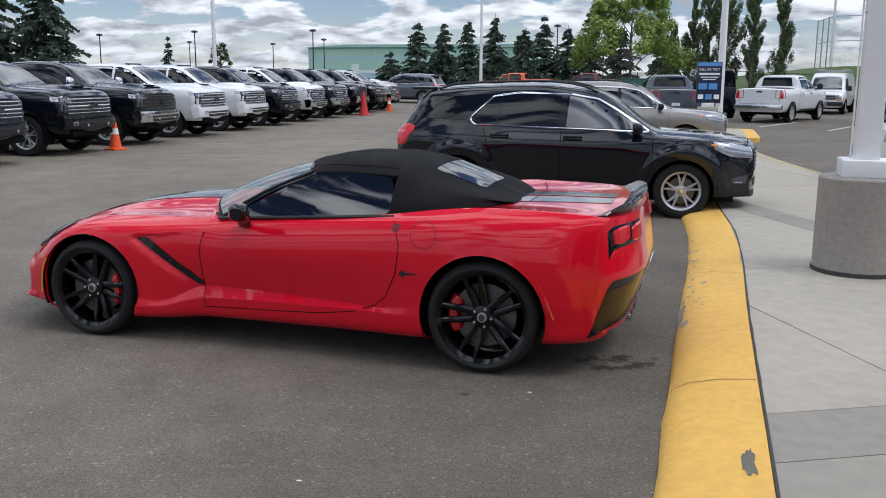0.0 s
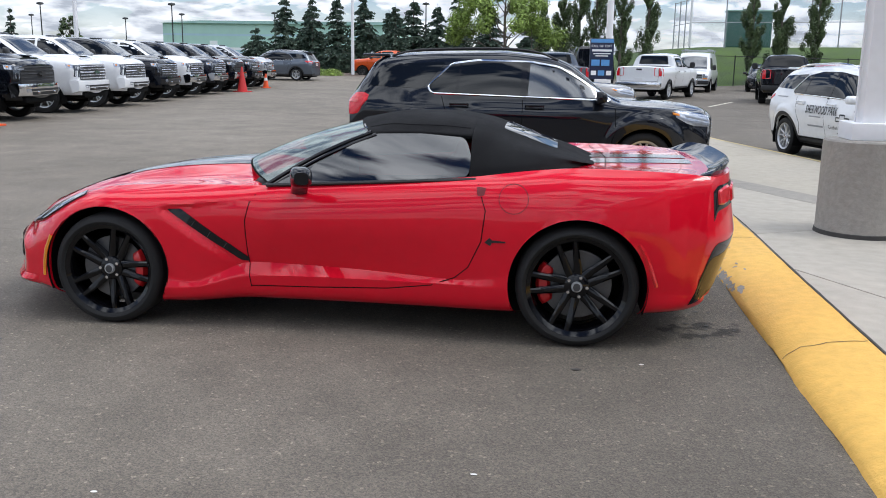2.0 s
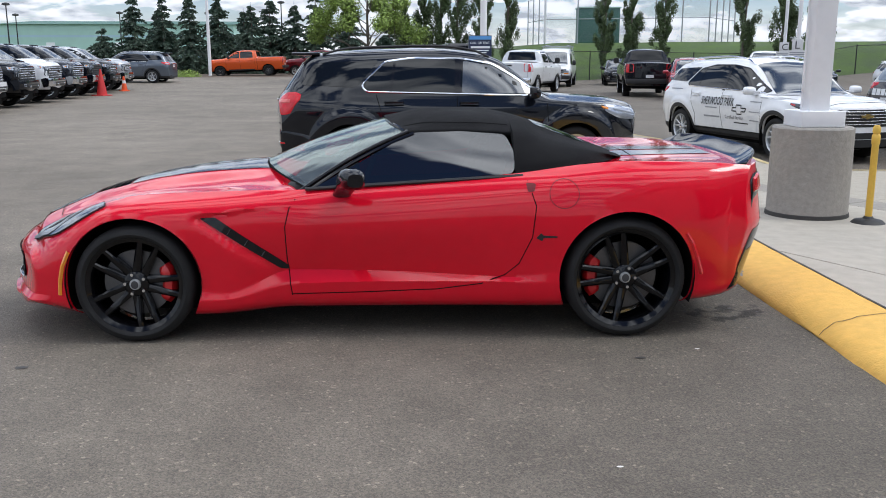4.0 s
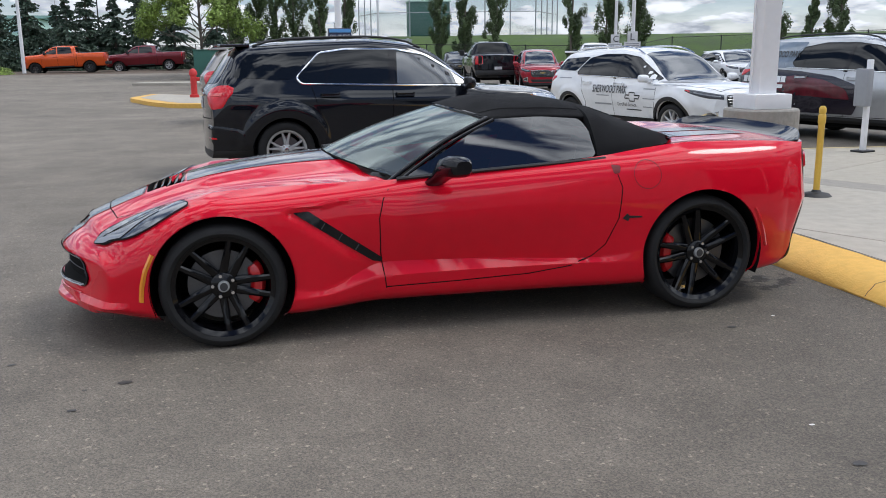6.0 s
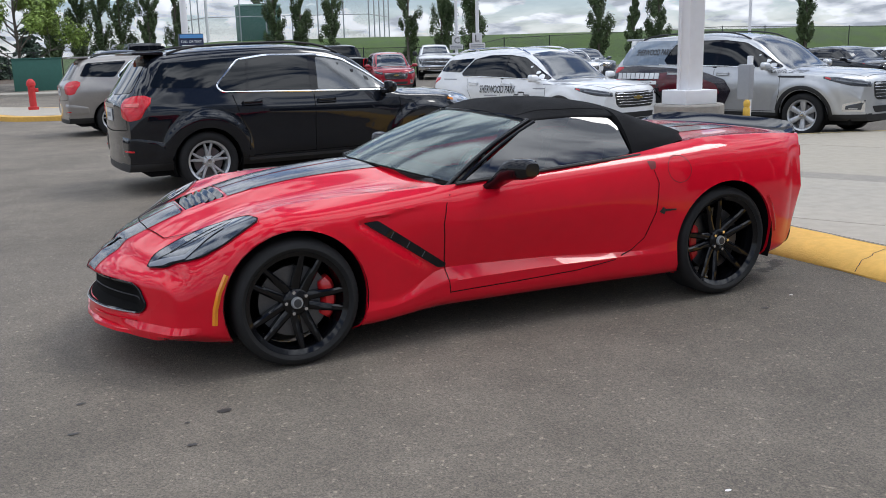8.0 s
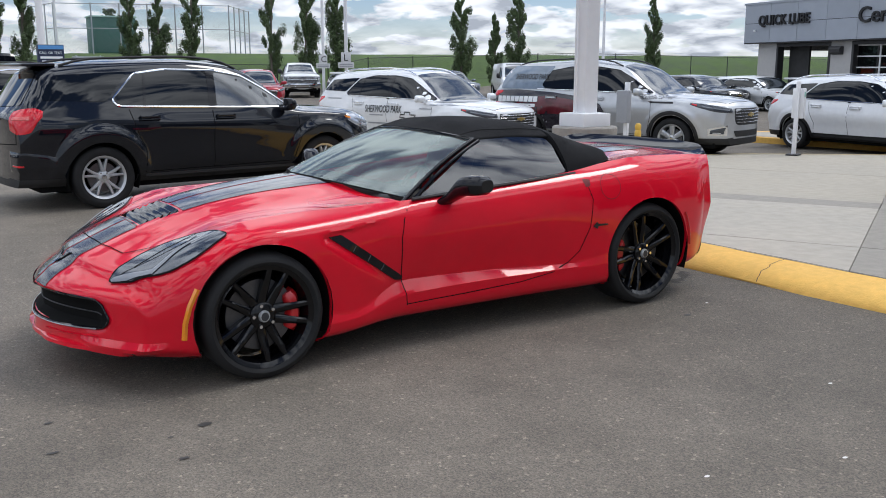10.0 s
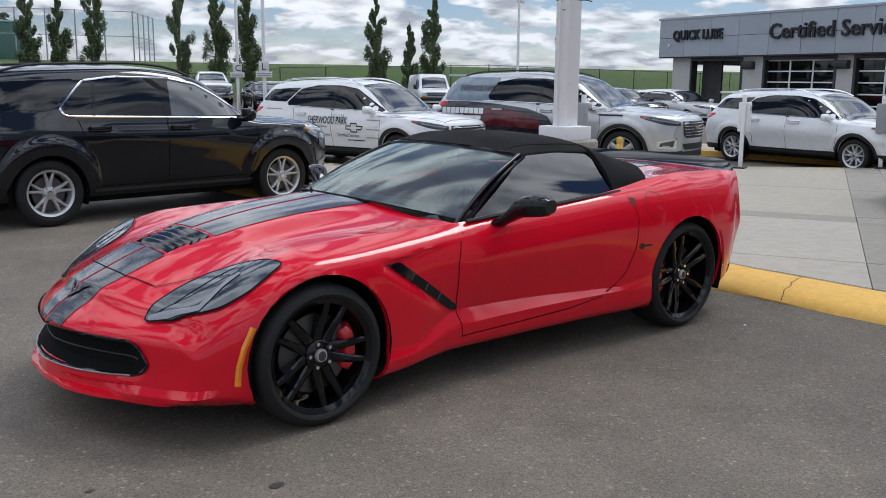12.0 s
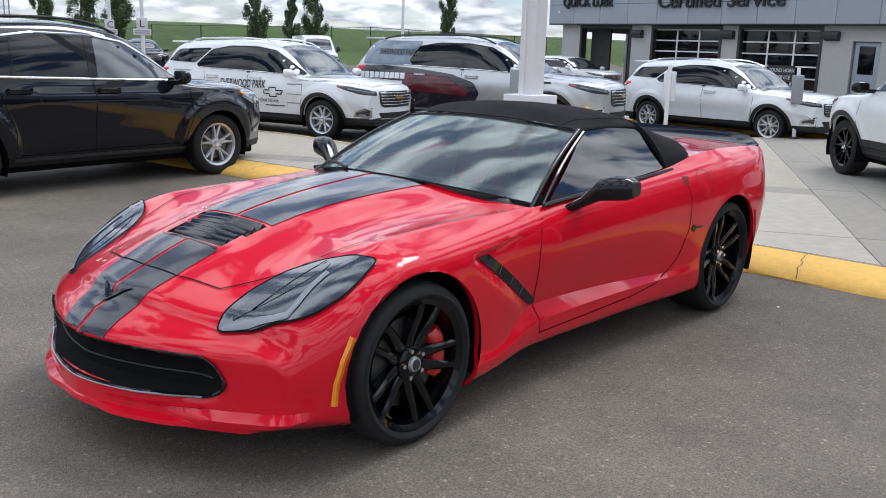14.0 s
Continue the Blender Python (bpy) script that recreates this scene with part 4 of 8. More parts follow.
# hood lines, stripes, louvres and emblem
HOODCUT = [(-1.02, -0.70), (-1.40, -0.66), (-1.72, -0.545), (-1.90, -0.40), (-1.955, -0.2), (-1.97, 0), (-1.955, 0.2), (-1.90, 0.40), (-1.72, 0.545), (-1.40, 0.66), (-1.02, 0.70), (-0.62, 0.735)]
part("hood_gap", band(car_tree, [(-0.62, -0.735)] + HOODCUT, "z", 1, 0.005, 0.0045, 0.04), M["well"], car)


def nose_wrap(s):
    """Stripe that runs from the hood edge down over the nose to the grille."""
    b2 = bmesh.new()
    rows = []
    for i in range(25):
        u = i / 24
        a = radians(90 - 64.0 * u)
        half = 0.195 + (0.145 - 0.195) * u
        row = []
        for k in range(7):
            y = s * (0.009 + (half - 0.009) * k / 6)
            ctr = Vector((-1.955, y, 0.30))
            d = Vector((-math.cos(a), 0, math.sin(a)))
            hit, nor, _, _ = car_tree.ray_cast(ctr + d * 2, -d)
            if nor.dot(d) < 0:
                nor = -nor
            row.append(b2.verts.new(hit + nor * 0.003))
        rows.append(row)
    for ra, rb in zip(rows, rows[1:]):
        for k in range(6):
            b2.faces.new((ra[k], ra[k + 1], rb[k + 1], rb[k]))
    bmesh.ops.recalc_face_normals(b2, faces=b2.faces[:])
    return b2


for s in (-1, 1):
    part("hood_stripe", patch(car_tree, [(-1.955, s * 0.009), (-1.955, s * 0.195), (-1.775, s * 0.211), (-1.775, s * 0.009)], "z", 1, 0.003, 0.03), M["stripe"], car, "dark vinyl stripe")
    part("hood_stripe", patch(car_tree, [(-1.528, s * 0.011), (-1.528, s * 0.233), (-0.66, s * 0.30), (-0.66, s * 0.016)], "z", 1, 0.003, 0.03), M["stripe"], car, "dark vinyl stripe")
    part("nose_stripe", nose_wrap(s), M["stripe"], car, "dark vinyl stripe")
    part("deck_stripe", patch(car_tree, [(1.36, s * 0.03), (1.36, s * 0.27), (2.02, s * 0.25), (2.02, s * 0.03)], "z", 1, 0.003, 0.05), M["stripe"], car, "dark vinyl stripe")
part("vent_frame", band(car_tree, [(-1.768, -0.192), (-1.768, 0.192)], "z", 1, 0.010, 0.004, 0.03), M["carblack"], car)
for i in range(5):
    x0 = -1.752 + 0.040 * i
    bm = bmesh.new()
    hw = 0.180 + 0.0045 * i
    prev = None
    for k in range(9):
        y = -hw + 2 * hw * k / 8
        za, zb2 = c_z0(x0) - 0.012 * (y / 0.25) ** 2, c_z0(x0 + 0.055) - 0.012 * (y / 0.25) ** 2
        cur = [bm.verts.new(q) for q in ((x0 - 0.004, y, za - 0.040 + 0.004 * i), (x0 + 0.016, y, za - 0.014), (x0 + 0.044, y, zb2 - 0.001), (x0 + 0.050, y, zb2 + 0.001), (x0 + 0.050, y, zb2 - 0.004), (x0 + 0.018, y, za - 0.022))]
        if prev:
            for q in range(6):
                bm.faces.new((prev[q], prev[(q + 1) % 6], cur[(q + 1) % 6], cur[q]))
        else:
            bm.faces.new(cur[::-1])
        prev = cur
    bm.faces.new(prev)
    bmesh.ops.recalc_face_normals(bm, faces=bm.faces[:])
    part("louvre", bm, M["carblack"], car)
EMB = [(-2.150, 0.0), (-2.125, 0.022), (-2.100, 0.060), (-2.080, 0.100), (-2.092, 0.058), (-2.112, 0.016), (-2.106, 0.0), (-2.112, -0.016), (-2.092, -0.058), (-2.080, -0.100), (-2.100, -0.060), (-2.125, -0.022)]
part("nose_emblem", patch(car_tree, EMB, "z", 1, 0.009, 0.03, 0.005), M["carblack"], car, "small dark winged nose emblem")

# windscreen
bm = bmesh.new()
nu, nv = 24, 12


def screen_at(u, v):
    lo = Vector((-0.72 + 0.30 * u * u, 0.735 * u, 0.925 - 0.085 * u * u))
    hi = Vector((0.02 + 0.13 * u * u, 0.585 * u, 1.178 - 0.045 * u * u))
    return lo.lerp(hi, v) + Vector((-0.035, 0, 0.06)) * math.sin(math.pi * v) * 0.30


g = [[bm.verts.new(screen_at(-1 + 2 * i / nu, j / nv)) for j in range(nv + 1)] for i in range(nu + 1)]
for i in range(nu):
    for j in range(nv):
        bm.faces.new((g[i][j], g[i + 1][j], g[i + 1][j + 1], g[i][j + 1]))
bmesh.ops.recalc_face_normals(bm, faces=bm.faces[:])
ws = part("windscreen", bm, M["screen"], car, "raked clear windscreen")
ws.visible_shadow = False
for s in (-1, 1):
    bm = bmesh.new()
    tube(bm, [screen_at(s * 1.0, j / 10) + Vector((0, s * 0.010, 0.0)) for j in range(-1, 11)], [0.013] * 12, 10)
    tube(bm, [screen_at(s * 1.0, j / 10) + Vector((0.03, s * (0.040 - 0.02 * j / 10), -0.010)) for j in range(-1, 11)], [0.011] * 12, 8)
    part("windscreen_pillar", bm, M["carblack"], car, "gloss black windscreen pillar")
bm = bmesh.new()
tube(bm, [screen_at(-1 + 2 * j / 20, 0.99) for j in range(21)], 0.011, 8)
part("windscreen_header", bm, M["carblack"], car)
bm = bmesh.new()
prev = None
for i in range(25):
    u = -1 + 2 * i / 24
    p = screen_at(u, 0.0)
    a, b = bm.verts.new(p + Vector((-0.012, 0, -0.006))), bm.verts.new(p + Vector((0.03, 0, 0.012)))
    if prev:
        bm.faces.new((prev[0], a, b, prev[1]))
    prev = (a, b)
part("cowl_panel", bm, M["well"], car)
bm = bmesh.new()
a, b = screen_at(0.30, 0.0) + Vector((-0.01, 0, 0.006)), screen_at(0.86, 0.07) + Vector((-0.004, 0, 0.010))
tube(bm, [a, a.lerp(b, 0.5) + Vector((0, 0, 0.006)), b], 0.008, 6)
part("wiper", bm, M["plastic"], car, "black wiper parked at the foot of the windscreen")

# side windows
WIN = [(-0.37, 0.845), (0.20, 0.878), (0.735, 0.915), (0.745, 1.02), (0.70, 1.118), (0.45, 1.135), (0.17, 1.128)]


def side_glass(s):
    b2 = bmesh.new()
    b2.faces.new([b2.verts.new((p[0], 0, p[1])) for p in outline_round(WIN, 0.035)])
    for ax, lo, hi in ((0, -0.3, 0.7), (2, 0.88, 1.1)):
        q = lo
        while q < hi:
            no = Vector((0, 0, 0))
            no[ax] = 1
            bmesh.ops.bisect_plane(b2, geom=b2.verts[:] + b2.edges[:] + b2.faces[:], plane_co=no * q, plane_no=no)
            q += 0.08
    for v in b2.verts:
        zb = 0.845 + 0.065 * (v.co.x + 0.37) / 1.1
        u = (v.co.z - zb) / (1.14 - zb)
        v.co.y = s * (0.792 - 0.20 * u - 0.03 * u * (u - 1))
    bmesh.ops.recalc_face_normals(b2, faces=b2.faces[:])
    return b2


for s in (-1, 1):
    part("side_window", side_glass(s), M["glass"], car, "dark tinted side window")
    bm = bmesh.new()
    tube(bm, [(x, s * (0.800 + 0.012 * (x + 0.4)), 0.838 + 0.067 * (x + 0.40) / 1.15) for x in [-0.42 + 1.20 * i / 12 for i in range(13)]], 0.011, 6)
    part("window_seal", bm, M["plastic"], car)

# soft top
t_zc = curve((0.0, 1.186), (0.28, 1.232), (0.53, 1.234), (0.76, 1.205), (0.95, 1.150), (1.2, 1.055), (1.44, 0.962))
t_yb = curve((0.74, 0.800), (0.95, 0.790), (1.1, 0.745), (1.22, 0.66), (1.34, 0.48), (1.44, 0.25))
t_zb = curve((0.74, 0.912), (0.95, 0.945), (1.15, 0.972), (1.3, 0.966), (1.44, 0.957))


def top_section(x):
    zc = t_zc(x)
    if x < 0.742:
        e = 1.136 + 0.012 * math.sin(math.pi * max(0, x) / 0.75)
        return [(0, zc), (0.28, zc - 0.008), (0.46, zc - 0.034), (0.555, e + 0.012), (0.592, e - 0.012), (0.585, e - 0.030)]
    u = min(1, (x - 0.742) / 0.70)
    yb, zb = t_yb(x), t_zb(x)
    return [(0, zc), (0.28 * (1 - 0.6 * u), zc - 0.008), (0.48 - 0.28 * u, zc - 0.034 * (1 - u)), (0.60 + (yb - 0.60) * u * 0.6 - 0.06 * u, zb + (1.14 - zb) * (1 - u) ** 1.1), (yb - 0.03, zb + 0.055 * (1 - u)), (yb, zb - 0.01)]


top_xs = [0.0, 0.03] + [0.06 + 0.675 * i / 22 for i in range(23)] + [0.742] + [0.75 + 0.69 * i / 30 for i in range(31)]
top_bm = shell(top_xs, top_section, lambda x, y, z: 0.13 * (abs(y) / 0.585) ** 2 * max(0, 1 - max(0, x) / 0.30), n=25, caps=(False, False))
top_tree = BVHTree.FromBMesh(top_bm)
part("soft_top", top_bm, M["fabric"], car, "black canvas soft top, closed")
rw = part("rear_window", patch(top_tree, [(0.90, -0.34), (0.90, 0.34), (1.22, 0.30), (1.22, -0.30)], "z", 1, 0.004, 0.05, 0.0, 0.05), M["darkglass"], car, "small heated glass rear window")
part("soft_top_seam", band(top_tree, [(0.08, -0.50), (0.4, -0.52), (0.72, -0.52)], "z", 1, 0.006, 0.001, 0.04, rise=0.003), M["fabric"], car)
part("soft_top_seam", band(top_tree, [(0.08, 0.50), (0.4, 0.52), (0.72, 0.52)], "z", 1, 0.006, 0.001, 0.04, rise=0.003), M["fabric"], car)
part("deck_gap", band(car_tree, [(1.44, -0.70), (1.50, -0.45), (1.52, 0), (1.50, 0.45), (1.44, 0.70)], "z", 1, 0.005, 0.0045, 0.04), M["well"], car)

# cabin
bm = bmesh.new()
box(bm, -0.55, -0.20, -0.68, 0.68, 0.60, 0.86, 0.06, 3)
box(bm, -0.22, 0.6, -0.09, 0.09, 0.45, 0.72, 0.03, 2)
part("dashboard", bm, M["trim"], car)
for s in (-1, 1):
    bm = bmesh.new()
    box(bm, 0.0, 0.50, s * 0.36 - 0.24, s * 0.36 + 0.24, 0.42, 0.60, 0.06, 3)
    seat = part("seat", bm, M["seatred"], car, "red leather bucket seat")
    bm = bmesh.new()
    box(bm, -0.07, 0.07, -0.23, 0.23, 0, 0.52, 0.06, 3)
    box(bm, -0.05, 0.05, -0.13, 0.13, 0.45, 0.62, 0.045, 3)
    back = part("backrest", bm, M["seatred"], seat)
    back.matrix_basis = pose(0.50, s * 0.36, 0.50, 0, 18, 0)
bm = bmesh.new()
lathe(bm, [(0.165 + 0.015 * math.cos(a), 0.015 * math.sin(a)) for a in [2 * math.pi * i / 8 for i in range(9)]], 28, "Z")
box(bm, -0.16, 0.16, -0.03, 0.03, -0.015, 0.015, 0.01)
sw = part("steering_wheel", bm, M["trim"], car)
sw.matrix_basis = pose(-0.12, -0.36, 0.80, 0, -68, 0)

# mirrors
for s in (-1, 1):
    bm = bmesh.new()
    pts = [((-0.225, 0.81, 0.800), 0.048, 0.022), ((-0.200, 0.885, 0.845), 0.050, 0.028), ((-0.175, 0.955, 0.905), 0.060, 0.052), ((-0.155, 1.01, 0.917), 0.064, 0.058), ((-0.135, 1.08, 0.920), 0.058, 0.052), ((-0.125, 1.108, 0.920), 0.040, 0.034)]
    prev = None
    for (x, y, z), rx, rz in pts:
        ring = []
        for k in range(14):
            a = 2 * math.pi * k / 14
            cx, sz = math.cos(a), math.sin(a)
            ring.append(bm.verts.new((x + rx * math.copysign(abs(cx) ** 0.6, cx), y * s, z + rz * math.copysign(abs(sz) ** 0.7, sz))))
        if prev:
            for k in range(14):
                bm.faces.new((prev[k], prev[(k + 1) % 14], ring[(k + 1) % 14], ring[k]))
        prev = ring
    bm.faces.new(prev)
    bmesh.ops.recalc_face_normals(bm, faces=bm.faces[:])
    part("door_mirror", bm, M["carblack"], car, "gloss black door mirror")

# tail


def wrap(s, xc, yc, lo, hi, off):
    """A sheet wrapped round a tail corner; heights by angle from the side."""
    f0, f1 = curve(*lo), curve(*hi)
    b2 = bmesh.new()
    rows = []
    for i in range(25):
        a = lo[0][0] + (lo[-1][0] - lo[0][0]) * i / 24
        d = Vector((math.sin(radians(a)), s * math.cos(radians(a)), 0))
        row = []
        for k in range(9):
            z = f0(a) + (f1(a) - f0(a)) * k / 8
            hit, nor, _, _ = car_tree.ray_cast(Vector((xc, s * yc, z)) + d * 3, -d)
            if nor.dot(d) < 0:
                nor = -nor
            row.append(b2.verts.new(hit + nor * (off if 0 < k < 8 and 0 < i < 24 else 0.002)))
        rows.append(row)
    for ra, rb in zip(rows, rows[1:]):
        for k in range(8):
            b2.faces.new((ra[k], ra[k + 1], rb[k + 1], rb[k]))
    bmesh.ops.recalc_face_normals(b2, faces=b2.faces[:])
    return b2


bm = bmesh.new()
prev = None
for i in range(49):
    y = -0.775 + 1.55 * i / 48
    u = abs(y) / 0.775
    back = 2.190 - 0.165 * u ** 4
    e = 1 - 0.75 * max(0, (u - 0.8) / 0.2) ** 2
    z = c_z0(1.95) - 0.012 * u ** 2
    ring = [bm.verts.new(p) for p in ((back - 0.105, y, z - 0.004), (back - 0.05, y, z + 0.014 * e), (back + 0.015, y, z + 0.062 * e), (back + 0.022, y, z + 0.050 * e), (back + 0.0, y, z - 0.018), (back - 0.05, y, z - 0.03))]
    if prev:
        for k in range(6):
            bm.faces.new((prev[k], prev[(k + 1) % 6], ring[(k + 1) % 6], ring[k]))
    else:
        bm.faces.new(ring[::-1])
    prev = ring
bm.faces.new(prev)
bmesh.ops.recalc_face_normals(bm, faces=bm.faces[:])
part("spoiler", bm, M["carblack"], car, "black rear lip spoiler")
for s in (-1, 1):
    hous = part("lamp_housing", wrap(s, 1.55, 0.40, [(52, 0.715), (56, 0.770), (87, 0.800)], [(52, 0.875), (57, 0.905), (87, 0.915)], 0.004), M["carblack"], car, "black tail lamp housing")
    for a0, a1 in ((55.5, 68.5), (71.5, 85)):
        am = (a0 + a1) / 2
        part("tail_lamp", wrap(s, 1.55, 0.40, [(a0, 0.800), (am, 0.796), (a1, 0.814)], [(a0, 0.880), (am, 0.896), (a1, 0.902)], 0.014), M["lens"], hous, "red tail lamp")
    part("bumper_insert", wrap(s, 1.55, 0.40, [(45, 0.245), (60, 0.285), (90, 0.320)], [(45, 0.26), (49, 0.40), (53, 0.560), (56, 0.592), (90, 0.605)], 0.006), M["carblack"], car, "gloss black bumper insert")
part("diffuser", patch(car_tree, [(-0.30, 0.40), (0.30, 0.40), (0.30, 0.315), (-0.30, 0.315)], "x", 1, 0.012, 0.06), M["plastic"], car)
plate = part("number_plate", patch(car_tree, [(-0.16, 0.60), (0.16, 0.60), (0.16, 0.45), (-0.16, 0.45)], "x", 1, 0.014, 0.08, 0.006), M["plate"], car, "pale rear plate with a dark bar")
part("plate_bar", patch(car_tree, [(-0.12, 0.55), (0.12, 0.55), (0.12, 0.50), (-0.12, 0.50)], "x", 1, 0.018, 0.08), M["lettergrey"], plate)
for y in (-0.20, -0.07, 0.07, 0.20):
    bm = bmesh.new()
    lathe(bm, [(0.03, 0.0), (0.045, 0.0), (0.045, 0.08), (0.03, 0.08), (0.03, 0.0)], 18, "Z", pose(2.09, y, 0.25, 0, 90, 0))
    part("exhaust_tip", bm, M["chrome"], car)

# ---------- other vehicles: nose to +x, origin on the ground between the axles ----------
SUV = dict(
    x0=-2.34, x1=2.38, axle=1.43, r=0.35, arch=0.395, rim=0.235,
    zt=curve((-2.38, 0.94), (-2.34, 1.05), (-2.25, 1.16), (-2.12, 1.34), (-1.97, 1.535), (-1.80, 1.61), (-1.3, 1.655), (-0.4, 1.68), (0.15, 1.635), (0.45, 1.55), (1.16, 1.095), (1.35, 1.08), (1.9, 1.045), (2.2, 0.995), (2.32, 0.945), (2.38, 0.87)),
    wr=curve((-2.38, 0.66), (-2.2, 0.66), (-2.07, 0.585), (-1.3, 0.61), (0.0, 0.61), (0.45, 0.60), (1.16, 0.70), (1.9, 0.70), (2.38, 0.60)),
    zb=curve((-2.38, 0.90), (-2.1, 1.10), (-1.5, 1.09), (0.0, 1.04), (1.1, 1.01), (1.9, 0.955), (2.2, 0.90), (2.38, 0.78)),
    w=curve((-2.38, 0.77), (-2.1, 0.87), (-1.43, 0.915), (0.0, 0.90), (1.43, 0.915), (2.05, 0.86), (2.38, 0.68)), sill=0.27,
    nose=0.30, tail=0.10)
PICKUP = dict(
    x0=-3.27, x1=3.05, axle=2.02, r=0.415, arch=0.475, rim=0.265,
    zt=curve((-3.27, 1.40), (-3.2, 1.44), (-1.16, 1.46), (-1.09, 1.50), (-1.00, 1.93), (-0.9, 1.97), (0.0, 2.01), (0.55, 1.965), (0.85, 1.87), (1.60, 1.46), (1.8, 1.44), (2.6, 1.39), (2.95, 1.33), (3.05, 1.24)),
    wr=curve((-3.27, 0.94), (-1.16, 0.95), (-1.02, 0.72), (-0.9, 0.68), (0.55, 0.68), (0.9, 0.70), (1.60, 0.82), (2.8, 0.86), (3.05, 0.80)),
    zb=curve((-3.27, 1.33), (-1.1, 1.36), (0.0, 1.32), (1.5, 1.32), (2.6, 1.28), (2.95, 1.22), (3.05, 1.14)),
    w=curve((-3.27, 1.0), (-3.1, 1.03), (-2.02, 1.035), (0.0, 1.01), (2.02, 1.04), (2.8, 1.02), (3.05, 0.94)), sill=0.46,
    nose=0.10, tail=0.04)
VAN = dict(
    x0=-2.85, x1=2.85, axle=1.72, r=0.37, arch=0.42, rim=0.225,
    zt=curve((-2.85, 1.95), (-2.75, 2.05), (0.6, 2.09), (1.1, 2.03), (1.3, 1.92), (1.95, 1.22), (2.1, 1.18), (2.6, 1.10), (2.85, 1.00)),
    wr=curve((-2.85, 0.74), (0.6, 0.76), (1.3, 0.74), (1.95, 0.80), (2.85, 0.78)),
    zb=curve((-2.85, 1.15), (1.0, 1.12), (1.95, 1.08), (2.6, 1.0), (2.85, 0.9)),
    w=curve((-2.85, 0.92), (-1.7, 1.0), (1.7, 0.99), (2.85, 0.90)), sill=0.36,
    nose=0.12, tail=0.03)


class Skin:
    """The scaled skin of a vehicle and the sheets laid on it."""

    def __init__(self, thing_ob, base, paint_m, kx=1.0, ky=1.0, kz=1.0, clad=0.38, rim_style="twin", rim_mat=None, detail=True, clad_mat=None, flare=0.0):
        self.ob, self.kx, self.ky, self.kz = thing_ob, kx, ky, kz
        self.base = base
        r = base["r"] * kz
        b = base

        def sec(x):
            q = x / kx
            zt, zb, w = b["zt"](q) * kz, b["zb"](q) * kz, b["w"](q) * ky
            wr = min(b["wr"](q) * ky, w - 0.05)
            zb = min(zb, zt - 0.07)
            s = b["sill"] * kz
            return [(0, zt), (wr * 0.6, zt - 0.012), (wr, zt - 0.05), (w - 0.045, zb), (w, zb - 0.20), (w - 0.055, s + 0.24), (w - 0.10, s + 0.06), (w - 0.15, s)]

        L = b["x1"] * kx

        def bend(x, y, z):
            u = min(1.0, abs(y) / (0.9 * ky))
            f = b["nose"] * max(0, (x - (L - 0.7)) / 0.7) ** 1.5
            t = b["tail"] * max(0, (b["x0"] * kx + 0.6 - x) / 0.6) ** 1.5
            return -f * u ** 2.4 + t * u ** 2.4

        n = (180 if flare else 96) if detail else 64
        xs = sorted({round(b["x0"] * kx + (b["x1"] - b["x0"]) * kx * i / n, 4) for i in range(n + 1)} | {round(q * kx, 4) for q in ((-1.16, -1.13, -1.09, -1.04, -1.0) if base is PICKUP else (0,))})
        ax = b["axle"] * kx
        bm = shell(xs, sec, bend, n=(70 if flare else 28) if detail else 21, arches=[(ax, r, b["arch"] * kz), (-ax, r, b["arch"] * kz)], lip=0.03)
        if flare:
            # wheel arches stand proud, with an edge where they meet the doors
            arch = b["arch"] * kz
            for v in bm.verts:
                if abs(v.co.y) > 0.45 * ky:
                    d = min(math.hypot(v.co.x - ax, v.co.z - r), math.hypot(v.co.x + ax, v.co.z - r))
                    up = max(0.0, min(1.0, (d - arch) / 0.14))
                    push = flare * (0.75 + 0.25 * up) * (1 - ease(arch + 0.10, arch + 0.21, d)) * ease(0.28, 0.45, v.co.z)
                    # a crease along the doors below the windows and a lower one above the sill
                    if flare > 0.04 and abs(v.co.x) < ax - arch:
                        fade = 1 - ease(ax - arch - 0.40, ax - arch - 0.06, abs(v.co.x))
                        push += fade * 0.010 * (1 - ease(0.0, 0.14, abs(v.co.z - 0.93 * kz))) - fade * 0.016 * ease(0.36, 0.46, v.co.z) * (1 - ease(0.52, 0.72, v.co.z))
                    v.co.y += math.copysign(push, v.co.y)
        if clad:
            for f in bm.faces:
                c = f.calc_center_median()
                d = min(math.hypot(c.x - ax, c.z - r), math.hypot(c.x + ax, c.z - r))
                if c.z < clad * kz:
                    f.material_index = 1
        self.tree = BVHTree.FromBMesh(bm)
        self.body = part("body", bm, [paint_m, clad_mat or M["plastic"]], thing_ob)
        bm = bmesh.new()
        box(bm, b["x0"] * kx + 0.25, b["x1"] * kx - 0.3, -0.70 * ky, 0.70 * ky, b["sill"] * kz * 0.75, b["sill"] * kz + 0.12, 0.03)
        part("floor_pan", bm, M["well"], thing_ob)
        for sx in (-1, 1):
            for s in (-1, 1):
                wout = b["w"](sx * b["axle"]) * ky
                liner(thing_ob, sx * ax, r, b["arch"] * kz + 0.004, s * (wout - 0.02), s * (wout - 0.36))
                tw = 0.235 if base is SUV else 0.275
                wheel_parts(thing_ob, sx * ax, s * (wout - tw / 2 - 0.03), r, r, tw, b["rim"] * kz, s, rim_mat or M["alloy"], rim_style)

    def P(self, pts, axis):
        k = {"y": (self.kx, self.kz), "x": (self.ky, self.kz), "z": (self.kx, self.ky)}[axis]
        return [(a * k[0], c * k[1]) for a, c in pts]

